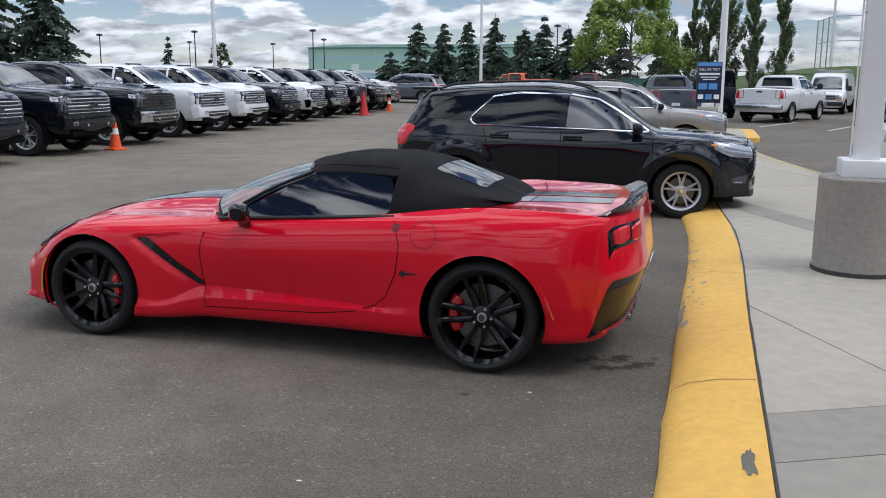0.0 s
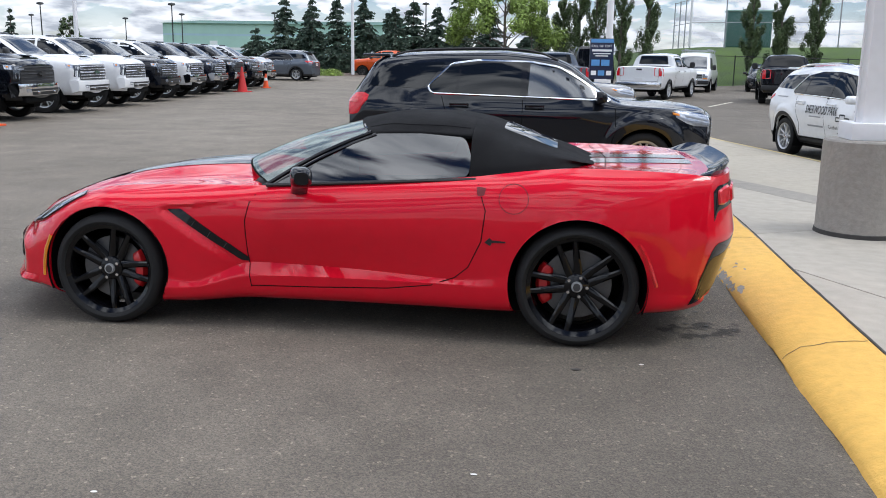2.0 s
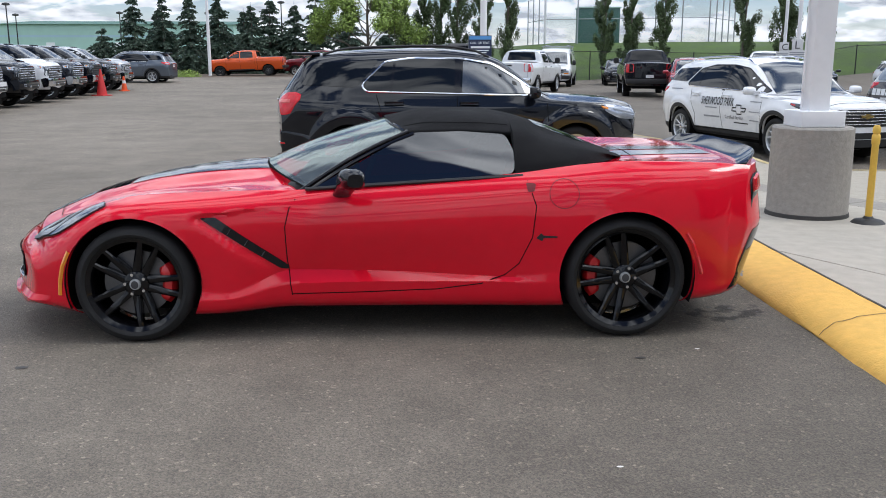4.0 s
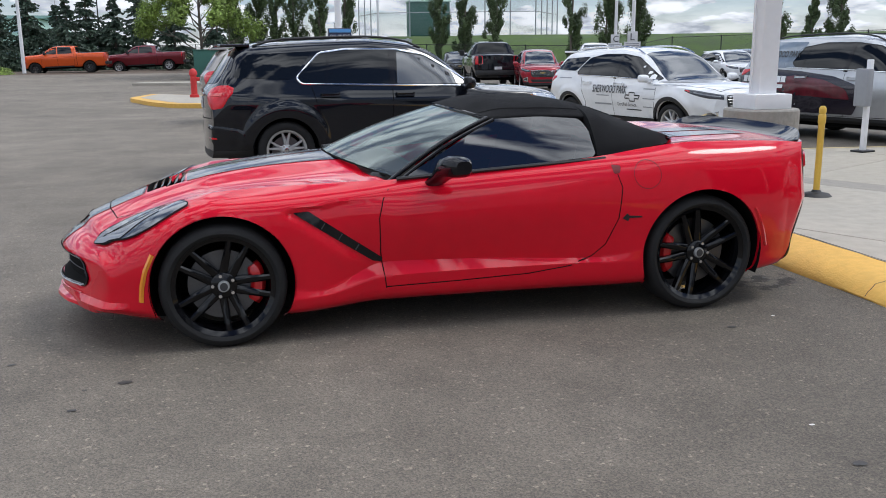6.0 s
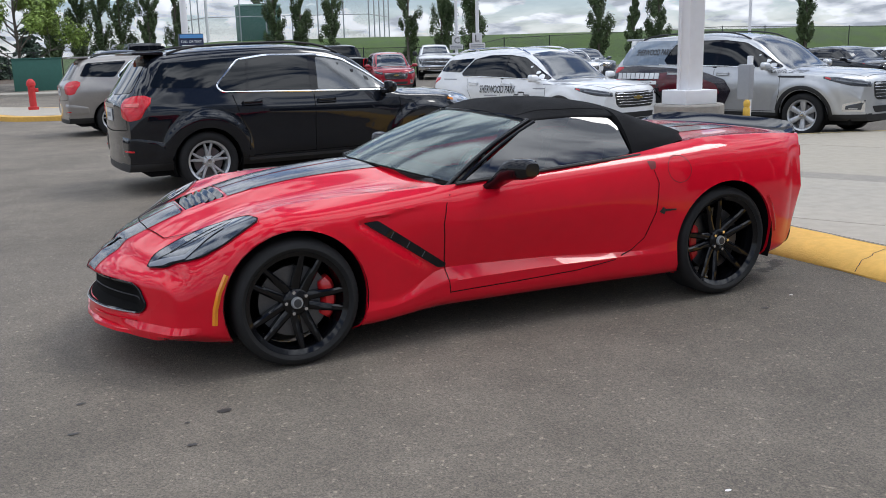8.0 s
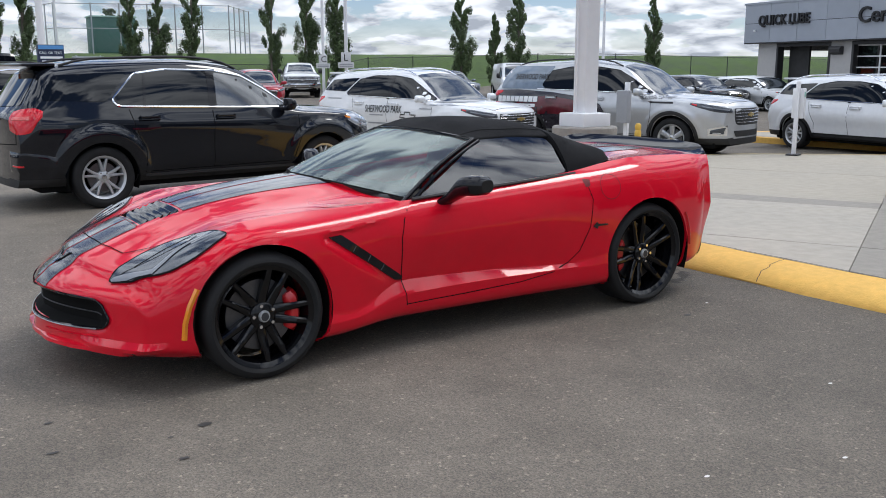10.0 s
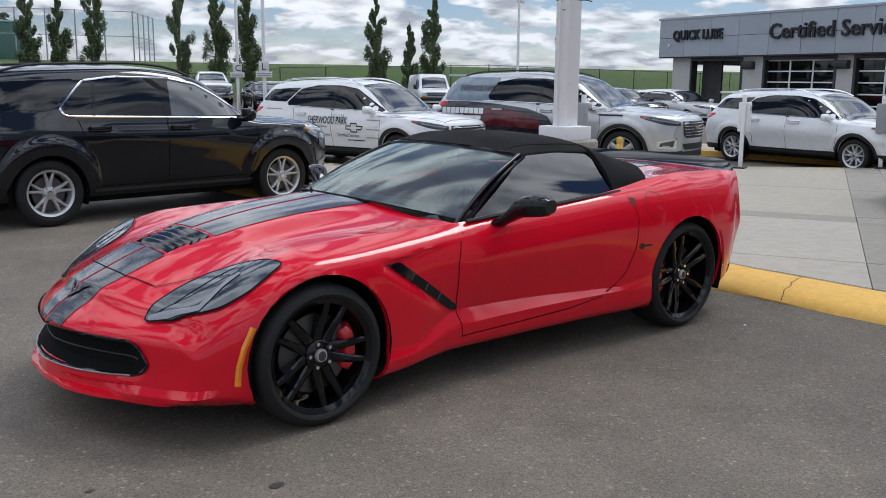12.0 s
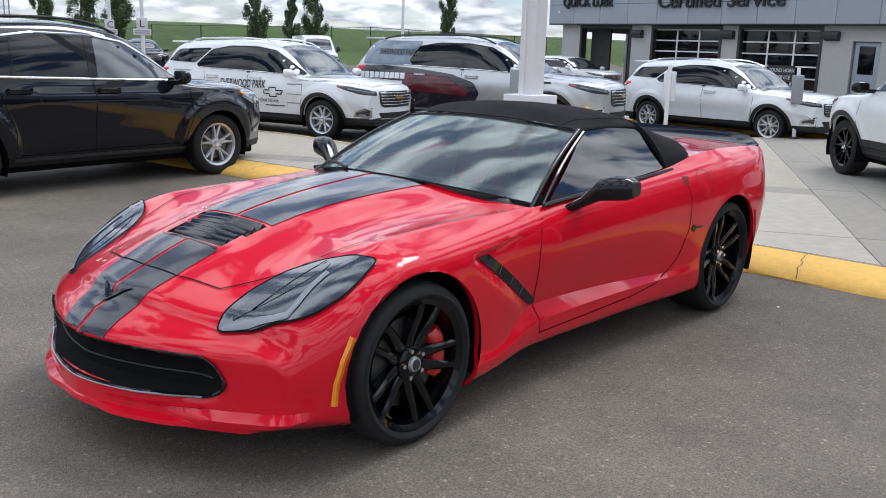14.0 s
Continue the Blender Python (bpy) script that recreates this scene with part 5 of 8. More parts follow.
    def sheet(self, name, pts, axis, sign, material, off=0.004, rnd=0.03, label="", parent=None, cell=0.09, thick=0.0):
        return part(name, patch(self.tree, self.P(pts, axis), axis, sign, off, cell, thick, rnd), material, parent or self.ob, label)

    def line(self, name, pts, axis, sign, material, width=0.008, off=0.003, closed=False, rise=0.0, rnd=0.0, label="", parent=None):
        return part(name, band(self.tree, self.P(pts, axis), axis, sign, width, off, 0.07, closed, rise, rnd=rnd), material, parent or self.ob, label)

    def flanks(self, fn):
        for s in (-1, 1):
            fn(s)


def mirror_part(ob, x, y, z, s, material, size=(0.10, 0.17, 0.12)):
    bm = bmesh.new()
    bmesh.ops.create_uvsphere(bm, u_segments=16, v_segments=10, radius=1.0)
    for v in bm.verts:
        c = v.co
        v.co = Vector((x + math.copysign(abs(c.x) ** 0.7, c.x) * size[0] * 0.55 + 0.25 * size[0] * (1 - c.z * c.z), s * (y + size[1] * (0.5 + 0.5 * math.copysign(abs(c.y) ** 0.6, c.y))), z + math.copysign(abs(c.z) ** 0.65, c.z) * size[2] * 0.5))
    box(bm, x - 0.02, x + 0.03, s * (y - 0.10), s * (y + 0.03), z - size[2] / 2, z - size[2] / 2 + 0.05, 0.01)
    bmesh.ops.recalc_face_normals(bm, faces=bm.faces[:])
    part("door_mirror", bm, material, ob)


def handle(sk, x, z, s, material):
    y = sk.base["w"](x) * sk.ky
    hit = sk.tree.ray_cast(Vector((x * sk.kx, s * 4, z * sk.kz)), Vector((0, -s, 0)))[0]
    if hit is None:
        return
    bm = bmesh.new()
    box(bm, hit.x - 0.11, hit.x + 0.11, hit.y + s * 0.006, hit.y + s * 0.035, hit.z - 0.018, hit.z + 0.018, 0.010)
    part("door_handle", bm, material, sk.ob)


def corner(sk, s, xc, yc, end, lo, hi, off):
    """A sheet wrapped round a corner of the body: end -1 is the tail, +1 the nose; lo and hi give heights by angle from the side."""
    f0, f1 = curve(*lo), curve(*hi)
    b2 = bmesh.new()
    rows = []
    a0, a1 = lo[0][0], lo[-1][0]
    for i in range(25):
        a = a0 + (a1 - a0) * i / 24
        d = Vector((end * math.sin(radians(a)), s * math.cos(radians(a)), 0))
        row = []
        for k in range(7):
            z = (f0(a) + (f1(a) - f0(a)) * k / 6) * sk.kz
            hit, nor, _, _ = sk.tree.ray_cast(Vector((xc * sk.kx, s * yc * sk.ky, z)) + d * 3, -d)
            if hit is None:
                row = None
                break
            if nor.dot(d) < 0:
                nor = -nor
            row.append(b2.verts.new(hit + nor * (off if 0 < k < 6 and 0 < i < 24 else 0.001)))
        if row:
            rows.append(row)
    for ra, rb in zip(rows, rows[1:]):
        for k in range(6):
            b2.faces.new((ra[k], ra[k + 1], rb[k + 1], rb[k]))
    bmesh.ops.recalc_face_normals(b2, faces=b2.faces[:])
    return b2


# ledge along the lower bumper corners of the sports car
for s in (-1, 1):
    b2 = bmesh.new()
    prev = None
    for i in range(29):
        a = radians(14 + 68 * i / 28)
        d = Vector((-math.sin(a), s * math.cos(a), 0))
        e = min(1.0, 7 * i / 28, 2.6 * (28 - i) / 28)
        ring = []
        for z, o in ((0.262, 0.001), (0.243, 0.016), (0.232, 0.024), (0.214, 0.020), (0.190, 0.006)):
            hit = car_tree.ray_cast(Vector((-1.70, s * 0.35, z)) + d * 2, -d)[0]
            ring.append(b2.verts.new(hit + d * o * e + d * 0.0005))
        if prev:
            for k in range(4):
                b2.faces.new((prev[k], prev[k + 1], ring[k + 1], ring[k]))
        prev = ring
    bmesh.ops.recalc_face_normals(b2, faces=b2.faces[:])
    part("bumper_ledge", b2, M["red"], car)
M["lampred"] = mat("tail_lens_bright", (0.80, 0.10, 0.09), 0.1, coat=1.0, vary=0.2, scale=40)


def roof_rails(sk, material, x0=-1.75, x1=0.35, y=0.56):
    for s in (-1, 1):
        pts = []
        for i in range(13):
            x = (x0 + (x1 - x0) * i / 12)
            u = i / 12
            z = sk.base["zt"](x) * sk.kz - 0.03 + 0.045 * min(1, 6 * u, 6 * (1 - u)) ** 0.6
            pts.append((x * sk.kx, s * y * sk.ky, z))
        bm = bmesh.new()
        tube(bm, pts, 0.014, 8)
        part("roof_rail", bm, material, sk.ob)


def suv(m, paint_m, label, category="suv", kx=1.0, ky=1.0, kz=1.0, old=False, rails="body", rim_style="twin", trim="chrome", detail=True, clad=0.38, rim_mat=None, clad_mat=None, name="suv", group=""):
    ob = thing(name, m, label, category, group)
    sk = Skin(ob, SUV, paint_m, kx, ky, kz, clad, rim_style, rim_mat, detail, clad_mat, (0.050 if old else 0.026) if detail else 0.0)
    tm = M[trim]
    if old:
        dlo = [(1.02, 1.075), (0.62, 1.33), (0.36, 1.475), (0.0, 1.535), (-0.65, 1.545), (-0.98, 1.50), (-1.28, 1.21), (-1.22, 1.135)]
        post = -0.09
    else:
        dlo = [(1.02, 1.085), (0.62, 1.34), (0.34, 1.49), (-0.05, 1.545), (-0.60, 1.545), (-1.00, 1.47), (-1.28, 1.20), (-1.22, 1.15)]
        post = -0.12

    def flank(s):
        win = sk.sheet("side_window", dlo, "y", s, M["darkglass"], 0.004, 0.05, "dark tinted side windows")
        if old:
            sk.line("window_trim", dlo, "y", s, tm, 0.020, 0.006, True, 0.004, 0.05, parent=win)
            sk.sheet("front_door_glass", [(0.93, 1.105), (0.62, 1.30), (0.36, 1.445), (0.0, 1.51), (-0.03, 1.115)], "y", s, M["frontglass"], 0.0055, 0.03, "front door glass full of sky", parent=win)
        else:
            sk.line("window_trim", dlo, "y", s, M["carblack"], 0.014, 0.006, True, 0.003, 0.05, parent=win)
            sk.line("sill_trim", [(0.98, 1.082), (0.0, 1.118), (-1.20, 1.145)], "y", s, tm, 0.012, 0.008, rise=0.004, parent=win)
        sk.line("window_post", [(post, 1.09), (post + 0.03, 1.535)], "y", s, M["carblack"], 0.075, 0.007, parent=win)
        sk.line("window_post", [(-0.92, 1.13), (-0.86, 1.49)], "y", s, M["carblack"], 0.03, 0.007, parent=win)
        q = [(-1.32, 1.22), (-1.02, 1.50), (-1.80, 1.46), (-2.00, 1.24)] if not old else [(-1.34, 1.19), (-1.05, 1.52), (-1.85, 1.48), (-2.02, 1.22)]
        sk.sheet("quarter_window", q, "y", s, M["darkglass"], 0.005, 0.05, cell=0.06)
        sk.line("door_gap", [(1.05, 1.05), (1.06, 0.7), (0.98, 0.42)], "y", s, M["well"], 0.008, 0.002)
        sk.line("door_gap", [(post, 1.07), (post - 0.01, 0.7), (post, 0.38)], "y", s, M["well"], 0.008, 0.002)
        sk.line("door_gap", [(-1.10, 1.10), (-1.03, 0.85), (-0.93, 0.62), (-0.95, 0.38)], "y", s, M["well"], 0.008, 0.002)
        sk.line("door_gap", [(0.98, 0.40), (-0.95, 0.38)], "y", s, M["well"], 0.008, 0.002)
        sk.line("rocker_trim", [(0.98, 0.335), (-0.95, 0.335)], "y", s, M["plastic"], 0.05, 0.006, rise=0.012)
        for cx in (SUV["axle"], -SUV["axle"]):
            if old:
                continue
            sk.line("arch_trim", [(cx + 0.434 * kz / kx * math.cos(a), 0.35 + 0.434 * math.sin(a)) for a in [math.pi * (0.0 + 1.0 * i / 48) for i in range(49)]], "y", s, paint_m if clad < 0.37 else (clad_mat or M["plastic"]), 0.066, 0.003, rise=0.010)
        handle(sk, 0.06, 0.99, s, paint_m)
        handle(sk, -0.88, 1.0, s, paint_m)
        mirror_part(ob, 0.84 * kx, 0.90 * ky, 1.12 * kz, s, M["carblack"] if old or trim == "carblack" else paint_m, (0.12, 0.21, 0.15) if old else (0.11, 0.21, 0.13))
        lo = [(14, 0.925), (35, 0.865), (60, 0.805), (80, 0.79)] if not old else [(22, 0.885), (45, 0.79), (80, 0.76)]
        hi = [(14, 0.955), (35, 0.945), (60, 0.905), (80, 0.87)] if not old else [(22, 0.975), (45, 0.955), (80, 0.895)]
        hl = part("headlamp", corner(sk, s, 1.62, 0.42, 1, lo, hi, 0.008), M["lampsmoke"] if not old else M["lamp"], ob, "clear wrap-round headlamp")
        part("lamp_strip", corner(sk, s, 1.62, 0.42, 1, [(34, 0.890), (76, 0.822)], [(34, 0.918), (76, 0.845)], 0.014), M["led"], hl)
        part("lamp_amber", corner(sk, s, 1.62, 0.42, 1, [(17, 0.924), (27, 0.898)], [(17, 0.948), (27, 0.935)], 0.014), M["tail"] if not old else M["amber"], hl)
        lo = [(39, 1.045), (44, 0.98), (51, 0.875), (63, 0.855), (84, 0.90)] if old else [(30, 1.08), (50, 0.99), (84, 0.975)]
        hi = [(39, 1.105), (49, 1.135), (63, 1.130), (84, 1.095)] if old else [(30, 1.12), (84, 1.11)]
        lamp = part("tail_lamp", corner(sk, s, -1.75, 0.50, -1, lo, hi, 0.008), M["lens"] if old else M["tail"], ob, "red wrap-round tail lamp")
        if old:
            part("rear_bumper", corner(sk, s, -1.75, 0.50, -1, [(24, 0.47), (60, 0.44), (90, 0.44)], [(24, 0.60), (60, 0.66), (90, 0.67)], 0.014), paint_m, ob)
            part("rear_reflector", corner(sk, s, -1.75, 0.50, -1, [(62, 0.50), (80, 0.50)], [(62, 0.525), (80, 0.525)], 0.020), M["tail"], ob)
            b3 = bmesh.new()
            lathe(b3, [(0.026, 0.0), (0.036, 0.0), (0.036, 0.16), (0.026, 0.16), (0.026, 0.0)], 16, "Z", pose(-2.10 * kx, s * 0.56, 0.31, 0, -90, 0))
            part("exhaust_tip", b3, M["chrome"], ob)
        lo2, hi2 = [(52, 1.00), (76, 1.0)], [(52, 1.055), (76, 1.045)]
        part("reversing_lamp", corner(sk, s, -1.75, 0.50, -1, lo2, hi2, 0.013), M["lampred"] if old else M["lamp"], lamp)
        if not old:
            part("fog_surround", corner(sk, s, 1.62, 0.42, 1, [(46, 0.425), (73, 0.415)], [(46, 0.53), (73, 0.595)], 0.003), M["chrome"], ob, "bright fog lamp surround")
        fog = part("fog_lamp", corner(sk, s, 1.62, 0.42, 1, [(50, 0.45), (70, 0.44)], [(50, 0.51), (70, 0.565)], 0.009), M["lampdark"], ob, "dark fog lamp recess")
        part("lamp_strip", corner(sk, s, 1.62, 0.42, 1, [(54, 0.458), (66, 0.452)], [(54, 0.475), (66, 0.472)], 0.012), M["alloy"], fog)

    sk.flanks(flank)
    sk.sheet("windscreen", [(1.13, -0.66), (1.17, 0.0), (1.13, 0.66), (0.36, 0.545), (0.30, 0.0), (0.36, -0.545)], "z", 1, M["frontglass"], 0.005, 0.04, "raked windscreen", cell=0.06)
    sk.sheet("rear_window", [(-0.52, 1.49), (0.52, 1.49), (0.62, 1.16), (0, 1.13), (-0.62, 1.16)], "x", -1, M["darkglass"], 0.005, 0.05)
    g = sk.sheet("grille", [(-0.50, 0.865), (0.50, 0.865), (0.47, 0.64), (0.40, 0.59), (-0.40, 0.59), (-0.47, 0.64)], "x", 1, M["plastic"], 0.004, 0.04, "dark grille with bright bars")
    for i in range(5):
        hw = 0.485 - 0.012 * i
        sk.line("grille_bar", [(-hw, 0.838 - 0.050 * i), (0, 0.832 - 0.050 * i), (hw, 0.838 - 0.050 * i)], "x", 1, M["grillechrome"], 0.011, 0.007, rise=0.007, parent=g)
    sk.sheet("lower_intake", [(-0.5, 0.50), (0.5, 0.50), (0.44, 0.40), (-0.44, 0.40)], "x", 1, M["plastic"], 0.004, 0.03)
    sk.sheet("emblem", [(-0.11, 0.775), (-0.035, 0.775), (-0.03, 0.795), (0.03, 0.795), (0.035, 0.775), (0.11, 0.775), (0.10, 0.74), (0.03, 0.74), (0.025, 0.72), (-0.025, 0.72), (-0.03, 0.74), (-0.10, 0.74)], "x", 1, M["gold"] if not old else M["chrome"], 0.02, 0.0, cell=0.5, thick=0.012)
    sk.line("hood_gap", [(1.22, -0.74), (1.85, -0.72), (2.22, -0.55), (2.28, 0), (2.22, 0.55), (1.85, 0.72), (1.22, 0.74)], "z", 1, M["well"], 0.008, 0.003)
    sk.line("tailgate_gap", [(-0.72, 1.05), (-0.70, 0.75), (0, 0.72), (0.70, 0.75), (0.72, 1.05)], "x", -1, M["well"], 0.010, 0.003)
    pl = sk.sheet("number_plate", [(-0.16, 0.98), (0.16, 0.98), (0.16, 0.84), (-0.16, 0.84)], "x", -1, M["plate"], 0.012, 0.01, thick=0.008)
    sk.sheet("plate_bar", [(-0.11, 0.935), (0.11, 0.935), (0.11, 0.885), (-0.11, 0.885)], "x", -1, M["lettergrey"], 0.016, 0, parent=pl)
    sk.sheet("tailgate_trim", [(-0.30, 1.04), (0.30, 1.04), (0.30, 1.00), (-0.30, 1.00)], "x", -1, M["chrome"], 0.010, 0.01, thick=0.008)
    bm = bmesh.new()
    z = 1.600 * kz
    box(bm, -2.13 * kx, -1.78 * kx, -0.555 * ky, 0.555 * ky, z - 0.022, z + 0.014, 0.014)
    part("roof_spoiler", bm, paint_m, ob)
    if rails:
        roof_rails(sk, paint_m if rails == "body" else M[rails])
    return ob, sk


def pickup(m, paint_m, label, kx=1.0, ky=1.0, kz=1.0, bumper="chrome", grille="chrome", scoop=True, detail=True, rim_mat=None, name="pickup_truck", group="", rim_style="twin", category="pickup truck"):
    ob = thing(name, m, label, category, group)
    sk = Skin(ob, PICKUP, paint_m, kx, ky, kz, 0.0, rim_style, rim_mat, detail)
    bmat = {"chrome": M["chrome"], "paint": paint_m, "black": M["plastic"]}[bumper]
    gm = {"chrome": M["grillechrome"], "black": M["plastic"]}[grille]

    def flank(s):
        w1 = [(1.42, 1.42), (0.80, 1.80), (0.52, 1.885), (0.36, 1.895), (0.36, 1.40)]
        w2 = [(0.28, 1.40), (0.28, 1.90), (-0.55, 1.90), (-0.72, 1.84), (-0.80, 1.42)]
        for wpts in (w1, w2):
            sk.sheet("side_window", wpts, "y", s, M["darkglass"], 0.004, 0.05, "dark tinted side window")
        for gx in (1.50, 0.32, -0.92):
            sk.line("door_gap", [(gx, 1.34), (gx - 0.02, 0.9), (gx, 0.56)], "y", s, M["well"], 0.010, 0.002)
        sk.line("bed_gap", [(-1.12, 1.42), (-1.12, 0.56)], "y", s, M["well"], 0.022, 0.002)
        handle(sk, 0.46, 1.22, s, bmat if bumper == "chrome" else paint_m)
        handle(sk, -0.70, 1.22, s, bmat if bumper == "chrome" else paint_m)
        mirror_part(ob, 1.18 * kx, 1.03 * ky, 1.50 * kz, s, M["chrome"] if bumper == "chrome" and detail else M["plastic"], (0.12, 0.24, 0.26))
        sk.line("arch_trim", [(PICKUP["axle"] + 0.50 * math.cos(a), 0.415 + 0.50 * math.sin(a)) for a in [math.pi * i / 14 for i in range(15)]], "y", s, M["plastic"] if scoop else paint_m, 0.05, 0.004, rise=0.012)
        sk.line("running_board", [(1.3, 0.52), (-0.9, 0.52)], "y", s, M["plastic"], 0.07, 0.03, rise=0.03)
        hl = sk.sheet("headlamp", [(s * 0.70, 1.20), (s * 0.97, 1.20), (s * 0.98, 0.92), (s * 0.86, 0.90), (s * 0.84, 1.08), (s * 0.70, 1.10)], "x", 1, M["lampdark"], 0.006, 0.02, "stacked headlamp", cell=0.06)
        sk.sheet("lamp_reflector", [(s * 0.71, 1.185), (s * 0.94, 1.185), (s * 0.95, 1.12), (s * 0.71, 1.12)], "x", 1, M["led"], 0.010, 0.01, parent=hl)
        sk.sheet("lamp_reflector", [(s * 0.875, 1.06), (s * 0.955, 1.06), (s * 0.955, 0.94), (s * 0.875, 0.94)], "x", 1, M["lamp"], 0.010, 0.01, parent=hl)
        sk.sheet("headlamp", [(2.98, 1.20), (2.66, 1.23), (2.70, 1.13), (2.98, 1.12)], "y", s, M["lamp"], 0.006, 0.02)
        sk.sheet("side_marker", [(2.78, 1.20), (2.72, 1.205), (2.74, 1.17), (2.79, 1.165)], "y", s, M["amber"], 0.010, 0.01, "amber side marker")
        sk.sheet("tail_lamp", [(-3.25, 1.38), (-3.10, 1.38), (-3.10, 1.02), (-3.25, 1.02)], "y", s, M["tail"], 0.006, 0.02, "red tail lamp")
        sk.sheet("tail_lamp", [(s * 0.84, 1.36), (s * 0.97, 1.36), (s * 0.97, 1.02), (s * 0.84, 1.02)], "x", -1, M["tail"], 0.008, 0.02)

    sk.flanks(flank)
    sk.sheet("windscreen", [(1.56, -0.76), (1.60, 0.0), (1.56, 0.76), (0.78, 0.63), (0.74, 0.0), (0.78, -0.63)], "z", 1, M["frontglass"], 0.005, 0.04, "raked windscreen", cell=0.06)
    sk.sheet("rear_window", [(-0.58, 1.88), (0.58, 1.88), (0.66, 1.52), (-0.66, 1.52)], "x", -1, M["darkglass"], 0.006, 0.04)
    g = sk.sheet("grille", [(-0.86, 1.21), (0.86, 1.21), (0.84, 0.83), (-0.84, 0.83)], "x", 1, M["plastic"], 0.005, 0.03, "tall grille with broad bars")
    for i in range(5):
        sk.line("grille_bar", [(-0.83, 1.17 - 0.072 * i), (0, 1.175 - 0.072 * i), (0.83, 1.17 - 0.072 * i)], "x", 1, gm, 0.026 if i != 2 else 0.036, 0.010, rise=0.016, parent=g)
    sk.sheet("emblem", [(-0.17, 1.055), (-0.05, 1.055), (-0.045, 1.08), (0.045, 1.08), (0.05, 1.055), (0.17, 1.055), (0.15, 1.0), (0.045, 1.0), (0.04, 0.975), (-0.04, 0.975), (-0.045, 1.0), (-0.15, 1.0)], "x", 1, M["chrome"] if grille == "chrome" else M["letter"], 0.045, 0.0, cell=0.6, thick=0.02)
    # bumper with intake and tow hooks
    bm = bmesh.new()
    prev = None
    f = PICKUP["x1"] * kx
    for i in range(25):
        y = (-1.02 + 2.04 * i / 24) * ky
        u = abs(y) / (1.02 * ky)
        x = f + 0.10 - 0.16 * u ** 4
        ring = [bm.verts.new((x + dx, y, z * kz)) for dx, z in ((-0.10, 0.84), (0.0, 0.82), (0.02, 0.66), (-0.02, 0.56), (-0.18, 0.52), (-0.25, 0.80))]
        if prev:
            for k in range(6):
                bm.faces.new((prev[k], prev[(k + 1) % 6], ring[(k + 1) % 6], ring[k]))
        else:
            bm.faces.new(ring[::-1])
        prev = ring
    bm.faces.new(prev)
    bmesh.ops.recalc_face_normals(bm, faces=bm.faces[:])
    bt = BVHTree.FromBMesh(bm)
    bump_ob = part("front_bumper", bm, bmat, ob, "deep front bumper")
    part("bumper_intake", patch(bt, [(-0.70 * ky, 0.71 * kz), (0.70 * ky, 0.71 * kz), (0.62 * ky, 0.575 * kz), (-0.62 * ky, 0.575 * kz)], "x", 1, 0.004, 0.1, 0, 0.03), M["plastic"], bump_ob)
    for s in (-1, 1):
        part("fog_lamp", patch(bt, [(s * 0.70 * ky, 0.72 * kz), (s * 0.84 * ky, 0.72 * kz), (s * 0.84 * ky, 0.64 * kz), (s * 0.70 * ky, 0.64 * kz)], "x", 1, 0.006, 0.1, 0, 0.02), M["led"], bump_ob)
        b2 = bmesh.new()
        box(b2, f + 0.04, f + 0.14, s * 0.40 * ky - 0.03, s * 0.40 * ky + 0.03, 0.60 * kz, 0.66 * kz, 0.02)
        part("tow_hook", b2, M["chrome"], bump_ob)
    b2 = bmesh.new()
    box(b2, f - 0.6, f + 0.0, -0.80 * ky, 0.80 * ky, 0.40 * kz, 0.54 * kz, 0.05)
    part("skid_plate", b2, M["well"], ob)
    # rear bumper, tailgate, bed
    b2 = bmesh.new()
    box(b2, PICKUP["x0"] * kx - 0.14, PICKUP["x0"] * kx + 0.06, -0.98 * ky, 0.98 * ky, 0.56 * kz, 0.76 * kz, 0.04)
    part("rear_bumper", b2, bmat if bumper == "chrome" else M["plastic"], ob)
    sk.line("tailgate_gap", [(-0.82, 1.38), (-0.82, 0.80), (0.82, 0.80), (0.82, 1.38)], "x", -1, M["well"], 0.012, 0.003)
    sk.sheet("tailgate_handle", [(-0.12, 1.33), (0.12, 1.33), (0.12, 1.26), (-0.12, 1.26)], "x", -1, M["plastic"], 0.008, 0.02)
    pl = sk.sheet("number_plate", [(-0.16, 0.92), (0.16, 0.92), (0.16, 0.80), (-0.16, 0.80)], "x", -1, M["plate"], 0.012, 0.01, thick=0.008)
    sk.sheet("bed_cover", [(-3.15, -0.84), (-3.15, 0.84), (-1.25, 0.84), (-1.25, -0.84)], "z", 1, M["plastic"], 0.006, 0.04)
    if scoop:
        b2 = bmesh.new()
        z = PICKUP["zt"](2.35) * kz
        prev = None
        for i in range(7):
            x = (1.85 + 0.95 * i / 6) * kx
            zz = PICKUP["zt"](x / kx) * kz
            h = 0.055 * math.sin(math.pi * (0.06 + 0.84 * i / 6)) ** 0.6
            ring = [b2.verts.new(p) for p in ((x, -0.48 * ky, zz - 0.01), (x, -0.36 * ky, zz + h), (x, 0.36 * ky, zz + h), (x, 0.48 * ky, zz - 0.01))]
            if prev:
                for k in range(3):
                    b2.faces.new((prev[k], prev[k + 1], ring[k + 1], ring[k]))
            prev = ring
        b2.faces.new(prev)
        bmesh.ops.recalc_face_normals(b2, faces=b2.faces[:])
        sc = part("hood_scoop", b2, paint_m, ob)
        b2 = bmesh.new()
        xx = 2.70 * kx
        zz = PICKUP["zt"](2.70) * kz + 0.045
